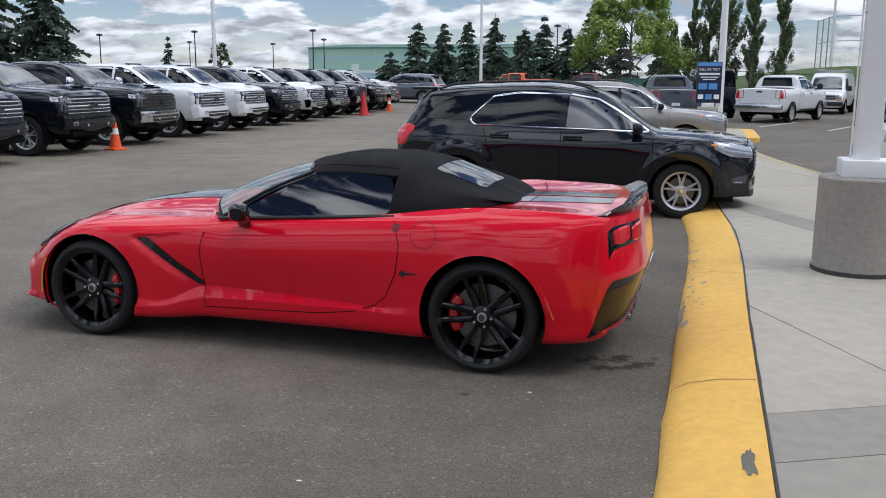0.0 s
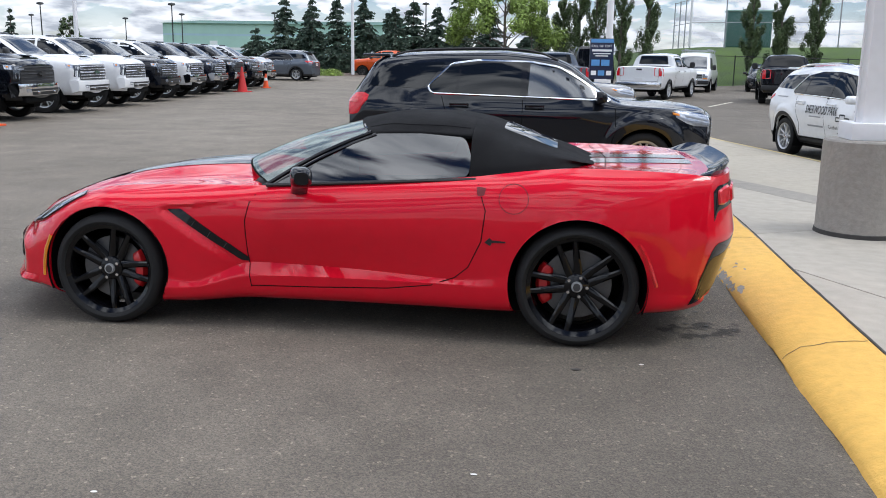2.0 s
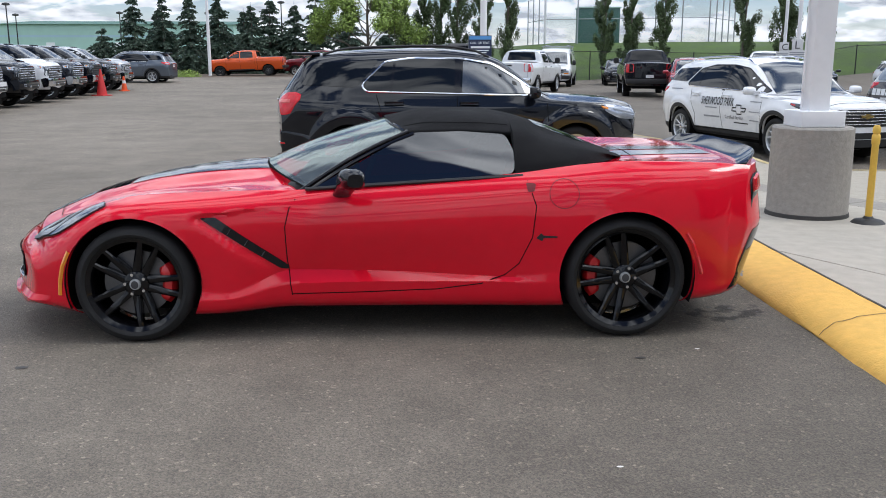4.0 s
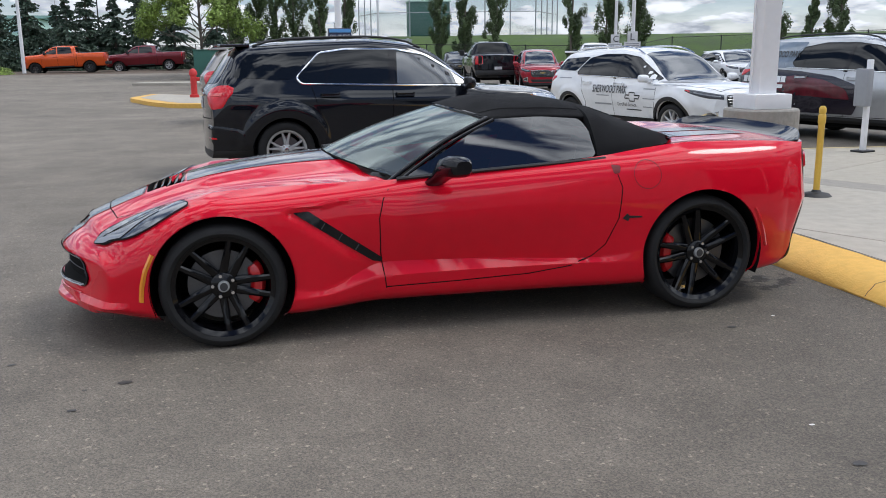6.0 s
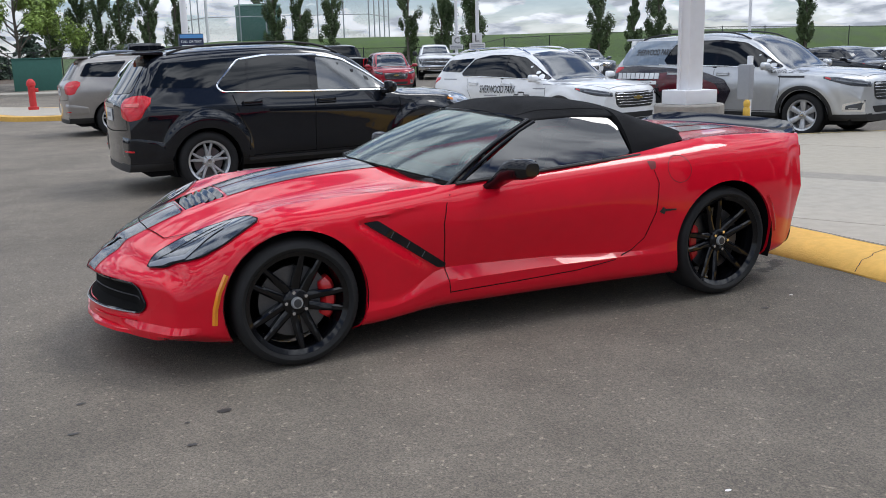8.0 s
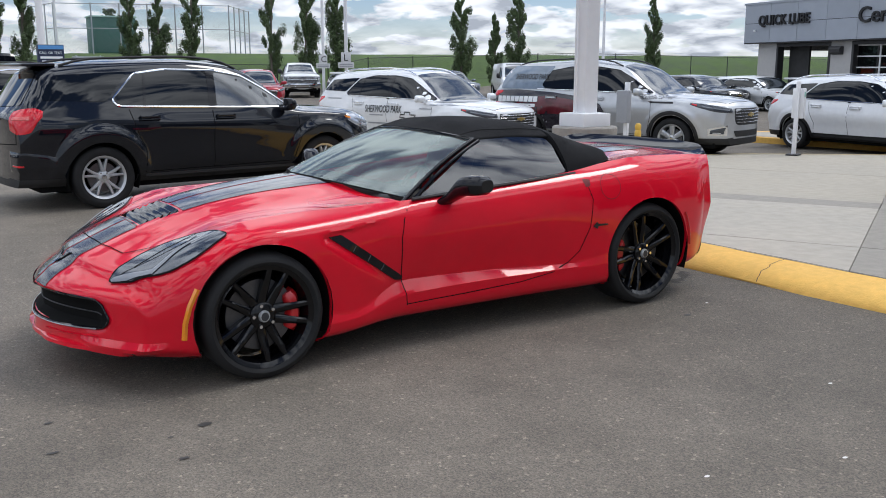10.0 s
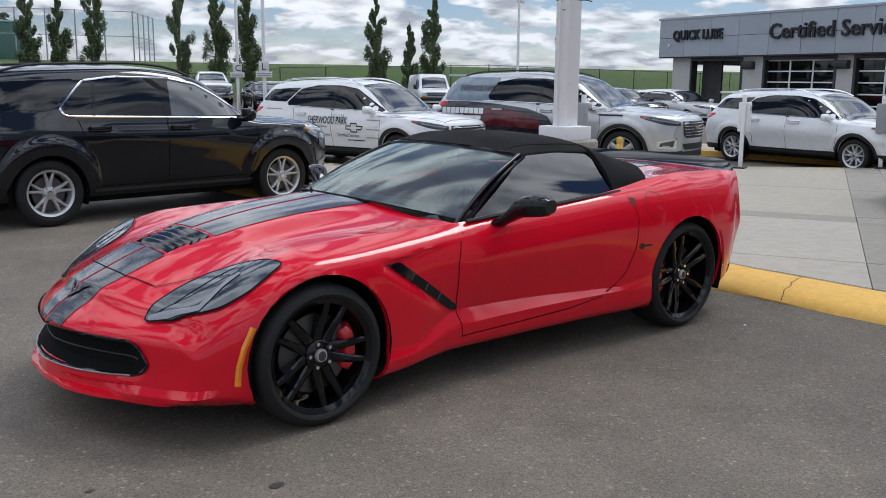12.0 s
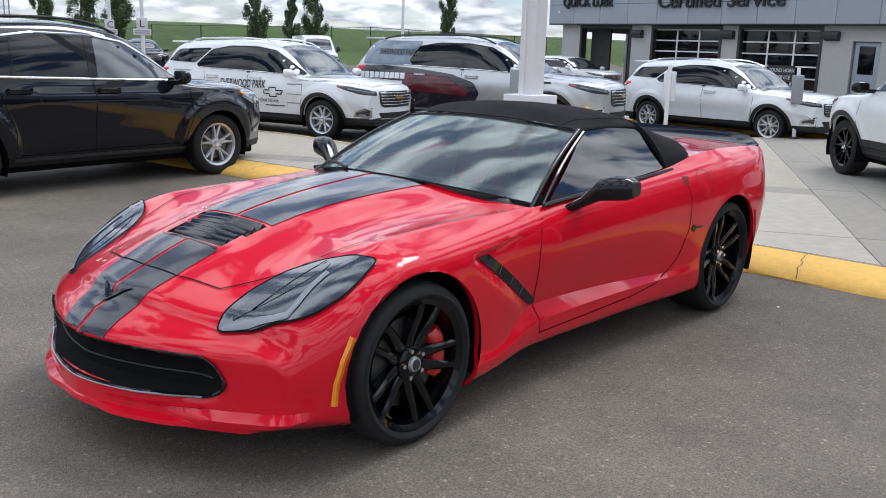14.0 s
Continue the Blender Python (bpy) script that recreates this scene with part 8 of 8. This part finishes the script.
def wire_mat(name, color, scale, width):
    """Chain-link: thin diagonal wires, clear between."""
    m = bpy.data.materials.new(name)
    m.use_nodes = True
    nt = m.node_tree
    b = nt.nodes["Principled BSDF"]
    b.inputs["Base Color"].default_value = (*color, 1)
    b.inputs["Roughness"].default_value = 0.5
    tc = nt.nodes.new("ShaderNodeTexCoord")
    out = None
    for rot in (45, -45):
        mp = nt.nodes.new("ShaderNodeMapping")
        mp.inputs["Rotation"].default_value = (0, radians(rot), 0)
        nt.links.new(tc.outputs["Object"], mp.inputs[0])
        wv = nt.nodes.new("ShaderNodeTexWave")
        wv.inputs["Scale"].default_value = scale
        nt.links.new(mp.outputs[0], wv.inputs[0])
        gt = nt.nodes.new("ShaderNodeMath")
        gt.operation = "GREATER_THAN"
        gt.inputs[1].default_value = width
        nt.links.new(wv.outputs[1], gt.inputs[0])
        if out is None:
            out = gt.outputs[0]
        else:
            mx = nt.nodes.new("ShaderNodeMath")
            mx.operation = "MAXIMUM"
            nt.links.new(out, mx.inputs[0])
            nt.links.new(gt.outputs[0], mx.inputs[1])
            out = mx.outputs[0]
    nt.links.new(out, b.inputs["Alpha"])
    return m


M["mesh"] = wire_mat("chain_link_grey", (0.34, 0.36, 0.38), 5.0, 0.985)
M["meshblack"] = wire_mat("chain_link_black", (0.02, 0.022, 0.022), 5.0, 0.985)


def wire_fence(parent, pts, h, r, m, step=3.0, mesh_m=None, rails=(1.0,)):
    """Posts, rails and wire along ground points."""
    for a, b in zip(pts, pts[1:]):
        a, b = Vector(a), Vector(b)
        n2 = max(1, int((b - a).length / step))
        for k in range(n2 + (1 if b == Vector(pts[-1]) else 0)):
            p = a.lerp(b, k / n2)
            z = ground_z(p.x, p.y)
            b2 = bmesh.new()
            tube(b2, [(p.x, p.y, z - 0.1), (p.x, p.y, z + h + 0.06)], r, 6)
            part("post", b2, m, parent)
        for q in rails:
            b2 = bmesh.new()
            tube(b2, [(*a.lerp(b, k / n2), ground_z(*a.lerp(b, k / n2)) + h * q) for k in range(n2 + 1)], r * 0.6, 5)
            part("rail", b2, m, parent)
        if mesh_m:
            b2 = bmesh.new()
            prev = None
            for k in range(n2 + 1):
                p = a.lerp(b, k / n2)
                z = ground_z(p.x, p.y)
                cur = (b2.verts.new((p.x, p.y, z + 0.03)), b2.verts.new((p.x, p.y, z + h)))
                if prev:
                    b2.faces.new((prev[0], cur[0], cur[1], prev[1]))
                prev = cur
            part("wire_mesh", b2, mesh_m, parent)


wire_fence(cage, [(10.2, 70), (10.7, 64), (13.0, 63), (22.0, 60), (26.0, 66)], 3.4, 0.05, M["galv"], 1.6, M["mesh"], (1.0, 0.5))
shed = thing("scoreboard_shed", pose(13.65, 66.0, ground_z(15, 66) - 0.1, 0, 0, -4), "dark green boxy ball field shed", "shed")
b2 = bmesh.new()
box(b2, 0, 3.2, 0, 2.0, 0.1, 2.75, 0.02)
part("body", b2, M["greenclad"], shed)
b2 = bmesh.new()
box(b2, -0.08, 3.28, -0.1, 2.1, 2.75, 2.86, 0.02)
part("roof", b2, M["hallgreen"], shed)
b2 = bmesh.new()
box(b2, 0.1, 3.1, -0.03, 0.0, 0.2, 0.28)
part("ledge", b2, M["greenclad"], shed)

lot_fence = thing("chain_link_fence", pose(0, 0, 0), "black chain-link fence along the foot of the bank", "fence")
wire_fence(lot_fence, [(-6, 70), (2, 57), (12, 53), (24, 48.2)], 1.8, 0.035, M["fenceblack"], 3.0, M["meshblack"])
top_fence = thing("chain_link_fence", pose(0, 0, 0), "black chain-link fence over the grass bank", "fence")
wire_fence(top_fence, [(24, 48.2), (28, 50.0), (44, 46.5), (62, 40), (95, 30)], 1.75, 0.035, M["fenceblack"], 3.0, M["meshblack"])
cabinet = thing("utility_cabinet", pose(-2.6, 47.5, 0.02), "green utility cabinet by the trees", "cabinet")
b2 = bmesh.new()
box(b2, 0, 2.4, 0, 1.4, 0, 1.65, 0.03)
part("body", b2, M["greenclad"], cabinet)
b2 = bmesh.new()
box(b2, -0.04, 2.44, -0.04, 1.44, 1.65, 1.72, 0.02)
part("lid", b2, M["greenclad"], cabinet)

# oil drips and specks on the asphalt
M["stain"] = mat("oil_stain", (0.050, 0.047, 0.043), 0.6, vary=0.3, scale=20)
M["speck"] = mat("pale_speck", (0.75, 0.74, 0.70), 0.8)
stains = tagged(new("asphalt_stains"), "dark oil drips and pale specks on the asphalt", "stain", kind="structure")
drng = random.Random(5)
drops = [(1.36, -1.28, 0.03, 0.015), (-1.828, -1.30, 0.036, 0.020), (-2.02, -1.60, 0.024, 0.013), (-2.0, -1.36, 0.012, 0.008), (-2.45, -1.25, 0.022, 0.012), (-2.4, -0.9, 0.02, 0.012), (0.9, -2.9, 0.03, 0.02)]
drops += [(2.0 + drng.gauss(0, 0.20), -0.45 + drng.gauss(0, 0.17), drng.uniform(0.006, 0.018), drng.uniform(0.005, 0.012)) for _ in range(22)]
for k, (cx, cy, sx, sy) in enumerate(drops):
    b2 = bmesh.new()
    n4 = 30
    b2.faces.new([b2.verts.new((cx + sx * math.cos(a) * (1 + 0.45 * noise.noise(Vector((math.cos(a) * 1.3, math.sin(a) * 1.3, k * 3.1)))), cy + sy * math.sin(a) * (1 + 0.45 * noise.noise(Vector((math.cos(a) * 1.3, math.sin(a) * 1.3, k * 3.1 + 50)))), 0.0035 + 0.00002 * k)) for a in [2 * math.pi * q / n4 for q in range(n4)]])
    part("drip", b2, M["stain"], stains)
for cx, cy in ((0.95, -2.55), (1.7, -1.15), (-0.4, -2.9), (0.2, -3.1)):
    b2 = bmesh.new()
    b2.faces.new([b2.verts.new((cx + 0.014 * math.cos(a), cy + 0.008 * math.sin(a), 0.004)) for a in [2 * math.pi * q / 9 for q in range(9)]])
    part("speck", b2, M["speck"], stains)

# unseen building added behind the camera: blocks sky light and darkens reflections
show = thing("unseen_sky_blocker", pose(0, 0, 0), "unseen grey building added behind the camera to block sky light", "building")
for nm, x0, x1, z0, z1, m in (("wall", 5.2, 48, 0, 5.6, "stucco"), ("fascia", 5.0, 48.3, 5.6, 8.2, "panelgrey")):
    b2 = bmesh.new()
    box(b2, x0, x1, -28, -8.2 + (0.3 if nm == "fascia" else 0), z0, z1)
    part(nm, b2, M[m], show)
for k in range(12):
    b2 = bmesh.new()
    box(b2, 5.8 + 3.3 * k, 5.8 + 3.3 * k + 3.0, -8.2, -8.16, 0.3, 4.4)
    part("pane", b2, M["darkglass"], show)

# ---------- trees ----------


def leaf_mat(name, color, dark):
    m = mat(name, color, 0.6, vary=0.3, scale=1.5, dark=dark)
    nt = m.node_tree
    b = nt.nodes["Principled BSDF"]
    g = nt.nodes.new("ShaderNodeNewGeometry")
    hs = nt.nodes.new("ShaderNodeHueSaturation")
    mr = nt.nodes.new("ShaderNodeMapRange")
    mr.inputs[3].default_value, mr.inputs[4].default_value = 0.55, 1.45
    nt.links.new(g.outputs["Random Per Island"], mr.inputs[0])
    nt.links.new(mr.outputs[0], hs.inputs["Value"])
    src = b.inputs["Base Color"].links[0].from_socket
    nt.links.new(src, hs.inputs["Color"])
    nt.links.new(hs.outputs[0], b.inputs["Base Color"])
    b.inputs["Subsurface Weight"].default_value = 0.0
    return m


M["leaf"] = leaf_mat("aspen_leaf", (0.075, 0.115, 0.036), (0.042, 0.070, 0.024))
M["leaflight"] = leaf_mat("ash_leaf", (0.22, 0.31, 0.06), (0.14, 0.21, 0.04))
M["needle"] = leaf_mat("spruce_needle", (0.062, 0.098, 0.064), (0.034, 0.060, 0.043))
rng = np.random.default_rng(7)


def leaves(name, centers, normals, sizes, material, parent, slim=0.6):
    """Many small bent leaves in one mesh."""
    n3 = len(centers)
    c, nn, sz = np.asarray(centers), np.asarray(normals), np.asarray(sizes)[:, None]
    nn = nn / (np.linalg.norm(nn, axis=1, keepdims=True) + 1e-9)
    a = np.cross(nn, rng.normal(size=(n3, 3)))
    a /= np.linalg.norm(a, axis=1, keepdims=True) + 1e-9
    b = np.cross(nn, a)
    v = np.empty((n3, 4, 3))
    v[:, 0], v[:, 1], v[:, 2], v[:, 3] = c - a * sz, c + b * sz * slim + nn * sz * 0.15, c + a * sz, c - b * sz * slim + nn * sz * 0.15
    me = bpy.data.meshes.new(name)
    me.from_pydata(v.reshape(-1, 3).tolist(), [], np.arange(n3 * 4).reshape(-1, 4).tolist())
    me.materials.append(material)
    ob = new(name, me)
    ob.parent = parent
    return tagged(ob, kind="stuff")


def column_tree(x, y, h, w, seed, count=19000):
    """A narrow upright aspen: trunk, steep limbs, leaf clumps with gaps."""
    global rng
    rng = np.random.default_rng(seed)
    t = thing("aspen_tree", pose(x, y, ground_z(x, y) - 0.05, 0, 0, seed * 37 % 360), "slender columnar aspen with dark green leaves", "tree", "row of aspens")
    b2 = bmesh.new()
    tube(b2, [(0.06 * math.sin(k), 0.05 * math.cos(k * 1.3), h * k / 6) for k in range(7)], [0.11 * (1 - 0.13 * k) for k in range(7)], 8)
    cen = []
    for k in range(34):
        z0 = h * (0.08 + 0.86 * k / 34)
        a = rng.uniform(0, 6.28)
        ww = w * (0.55 + 0.45 * math.sin(math.pi * min(1, (z0 / h) * 0.95 + 0.08)) ** 0.7) * (1.10 - 0.98 * (z0 / h) ** 1.5) * rng.uniform(0.55, 1.15)
        end = Vector((ww * math.cos(a), ww * math.sin(a), z0 + ww * 1.6))
        tube(b2, [(0, 0, z0 * 0.97), (end.x * 0.6, end.y * 0.6, z0 + ww * 0.7), end], [0.022, 0.014, 0.006], 4, False)
        for u in np.linspace(0.25, 1.0, 4):
            cen.append((Vector((0, 0, z0)).lerp(end, u), ww * 0.33))
    part("trunk", b2, M["bark"], t)
    ctr, nor, siz = [], [], []
    per = count // len(cen)
    for c0, rr in cen:
        if rng.random() < 0.16:
            continue
        d = rng.normal(size=(per, 3))
        d /= np.linalg.norm(d, axis=1, keepdims=True)
        q = np.array(c0) + d * (rng.random((per, 1)) ** 0.6) * max(0.09, rr) * np.array((1, 1, 2.0))
        ctr.append(q)
        nor.append(d + np.array((0, 0, 0.4)))
        siz.append(rng.uniform(0.042, 0.085, per))
    leaves("crown", np.concatenate(ctr), np.concatenate(nor), np.concatenate(siz), M["leaf"], t)


def spruce(x, y, h, w, seed, sprays=26, z=None):
    """A spruce: whorls of drooping boughs, each a herringbone of needle sprays that hang at its sides."""
    rg = np.random.default_rng(seed)
    t = thing("spruce_tree", pose(x, y, (ground_z(x, y) if z is None else z) - 0.05, 0, 0, seed * 53 % 360), "dark blue-green spruce with drooping tiers", "tree", "spruces")
    b2 = bmesh.new()
    tube(b2, [(0, 0, 0), (0, 0, h * 0.5), (0, 0, h)], [0.14, 0.08, 0.01], 8)
    verts = []
    tiers = int(h * 3.0)
    for k in range(tiers):
        q = k / tiers
        zt = h * (0.05 + 0.93 * q) + rg.uniform(-0.16, 0.16)
        rad = w * (1 - q) ** 0.92 * rg.uniform(0.66, 1.12) + 0.10
        for j in range(12 if q < 0.5 else 8):
            a = rg.uniform(0, 6.283)
            lift = rg.uniform(-0.17, 0.17)
            rr = rad * rg.uniform(0.40, 1.15)
            out = np.array((math.cos(a), math.sin(a), 0.0))
            side = np.array((-math.sin(a), math.cos(a), 0.0))
            sag = rg.uniform(0.10, 0.34)
            pts = [np.array((0, 0, zt + lift)) + out * rr * u + np.array((0, 0, 0.16 * rr * u - (sag + 0.16) * rr * u * u)) for u in (0.0, 0.5, 1.0)]
            tube(b2, pts, [0.018, 0.011, 0.004], 4, False)
            m2 = max(12, int(sprays * 1.9 * (0.40 + rr / w)))
            for n3 in range(m2):
                u = (n3 + rg.random()) / m2
                c = np.array((0, 0, zt + lift)) + out * rr * u + np.array((0, 0, 0.16 * rr * u - (sag + 0.16) * rr * u * u))
                g = 1 if n3 % 2 else -1
                reach = (0.15 + 0.26 * rr / w * (1.15 - u)) * rg.uniform(0.7, 1.4) * (w / 2.0) ** 0.5
                tip = c + (out * rg.uniform(0.35, 0.9) + side * g * rg.uniform(0.4, 1.0) + np.array((0, 0, rg.uniform(-0.85, 0.10)))) * reach
                flat = np.array((0, 0, rg.uniform(0.03, 0.085))) + out * rg.uniform(-0.05, 0.07) + side * rg.uniform(-0.03, 0.03)
                mid = (c + tip) / 2
                verts += [c, mid - flat, tip, mid + flat]
    part("trunk", b2, M["bark"], t)
    me = bpy.data.meshes.new("crown")
    me.from_pydata(np.asarray(verts).tolist(), [], np.arange(len(verts)).reshape(-1, 4).tolist())
    me.materials.append(M["needle"])
    ob = new("crown", me)
    ob.parent = t
    tagged(ob, kind="stuff")


def broad_tree(x, y, h, w, seed, material, label, count=9000, bare=0.3, name="ash_tree"):
    global rng
    rng = np.random.default_rng(seed)
    t = thing(name, pose(x, y, ground_z(x, y) - 0.05), label, "tree")
    b2 = bmesh.new()
    tube(b2, [(0, 0, 0), (0.05, 0.02, h * 0.2), (0.02, -0.04, h * 0.36)], [0.13, 0.10, 0.08], 9)
    clumps = []

    def limb(p, d, length, r, level):
        q = p + d * length * 0.5 + Vector(rng.normal(size=3) * 0.05 * length)
        e = p + d * length + Vector((0, 0, 0.06 * length))
        tube(b2, [p, q, e], [r, r * 0.75, r * 0.5], 5, False)
        if level == 0:
            clumps.append((e, length * 0.64))
            clumps.append((q, length * 0.52))
            return
        for _ in range(3 if level > 1 else 4):
            dd = (d + Vector(rng.normal(size=3) * 0.55)).normalized()
            dd.z = abs(dd.z) * 0.7 + 0.12
            limb(e, dd.normalized(), length * 0.68, r * 0.5, level - 1)

    tube(b2, [(0.02, -0.04, h * 0.36), (0.0, 0.05, h * 0.55), (0.06, 0.0, h * 0.74)], [0.11, 0.07, 0.03], 7)
    for j in range(15):
        a = 2.4 * j + rng.uniform(-0.3, 0.3)
        q = j / 14
        rise = 0.35 + 1.0 * q
        limb(Vector((0, 0, h * (bare + 0.46 * q))), Vector((math.cos(a) * 0.8, math.sin(a) * 0.8, rise)).normalized(), h * (0.24 - 0.08 * q) * w, 0.055 - 0.025 * q, 2)
    part("trunk", b2, M["bark"], t)
    per = max(12, count // len(clumps))
    ctr, nor, siz = [], [], []
    for c0, rr in clumps:
        if rng.random() < 0.08:
            continue
        d = rng.normal(size=(per, 3))
        d /= np.linalg.norm(d, axis=1, keepdims=True)
        ctr.append(np.array(c0) + d * rng.random((per, 1)) ** 0.5 * rr)
        nor.append(d + np.array((0, 0, 0.6)))
        siz.append(rng.uniform(0.045, 0.10, per))
    leaves("crown", np.concatenate(ctr), np.concatenate(nor), np.concatenate(siz), material, t)


for i, (x, y, h, w) in enumerate(((12.9, 53.0, 6.6, 0.75), (14.6, 53.0, 5.4, 0.7), (16.6, 52.4, 7.0, 0.75), (20.6, 49.2, 6.9, 0.75), (22.8, 48.8, 6.2, 0.85), (24.9, 48.5, 6.8, 0.9),
                                  (30.6, 42.6, 5.8, 0.80), (31.9, 40.8, 4.2, 0.55), (33.3, 40.2, 5.9, 0.80), (43.5, 38.4, 5.9, 0.75), (1.3, 55.5, 6.6, 0.8), (2.3, 52.0, 8.5, 0.8), (3.3, 51.0, 8.0, 0.8), (4.8, 50.0, 7.4, 0.75), (6.4, 50.5, 7.6, 0.75), (0.0, 58, 4.2, 0.8))):
    column_tree(x, y, h * 1.22, w * 1.05, 11 + i)
for i, (x, y, h, w) in enumerate(((-21, 67, 6.0, 2.0), (-18.9, 67.5, 5.8, 1.9), (-16.7, 67, 5.9, 1.9), (-14.9, 69, 6.6, 2.1), (-11.9, 67, 5.4, 1.7), (-10.8, 69, 6.4, 1.9), (-8.8, 69, 5.6, 1.9), (-7.2, 70, 6.8, 2.1), (-4.4, 68, 5.6, 2.0), (-23.2, 66, 3.6, 1.8), (-1.2, 69, 5.0, 1.7), (-20.0, 70, 5.0, 1.8), (-13.2, 71, 5.2, 1.9))):
    spruce(x, y, h * 1.02, w * 1.30, 60 + i)
for i, (x, y, h, w) in enumerate(((-33.5, 33, 9.6, 3.0), (-30.6, 34, 9.0, 2.9), (-36.5, 35, 9.0, 2.8))):
    spruce(x, y, h, w * 1.1, 90 + i, 40)
spruce(-46.8, 70, 5.2, 1.1, 97, 16)
broad_tree(-2.2, 50.5, 7.6, 1.0, 121, M["leaflight"], "light green ash with an open branching crown", 44000, 0.16)
broad_tree(-42.5, 72, 4.9, 0.55, 122, M["leaf"], "round green tree far beyond the row", 5000)
broad_tree(17.0, 74.0, 4.2, 0.5, 125, M["leaf"], "small tree behind the backstop", 3000)

# low shrubs in the planted verge
for i, (x, y, r) in enumerate(((-14.6, 56.8, 0.9), (-15.8, 57.6, 0.8), (-24.5, 58, 1.0))):
    rng = np.random.default_rng(200 + i)
    t = thing("shrub", pose(x, y, ground_z(x, y)), "low yellow-green shrub on the verge", "shrub", "verge shrubs")
    b2 = bmesh.new()
    for k in range(8):
        a = 6.28 * k / 8
        tube(b2, [(0, 0, 0), (r * 0.7 * math.cos(a), r * 0.7 * math.sin(a), 0.35)], [0.02, 0.008], 4, False)
    part("stems", b2, M["bark"], t)
    d = rng.normal(size=(1500, 3))
    d /= np.linalg.norm(d, axis=1, keepdims=True)
    p = d * rng.random((1500, 1)) ** 0.4 * np.array((r, r, 0.5))
    p[:, 2] = abs(p[:, 2])
    leaves("foliage", p, d + np.array((0, 0, 0.5)), rng.uniform(0.03, 0.07, 1500), M["leaflight"], t)
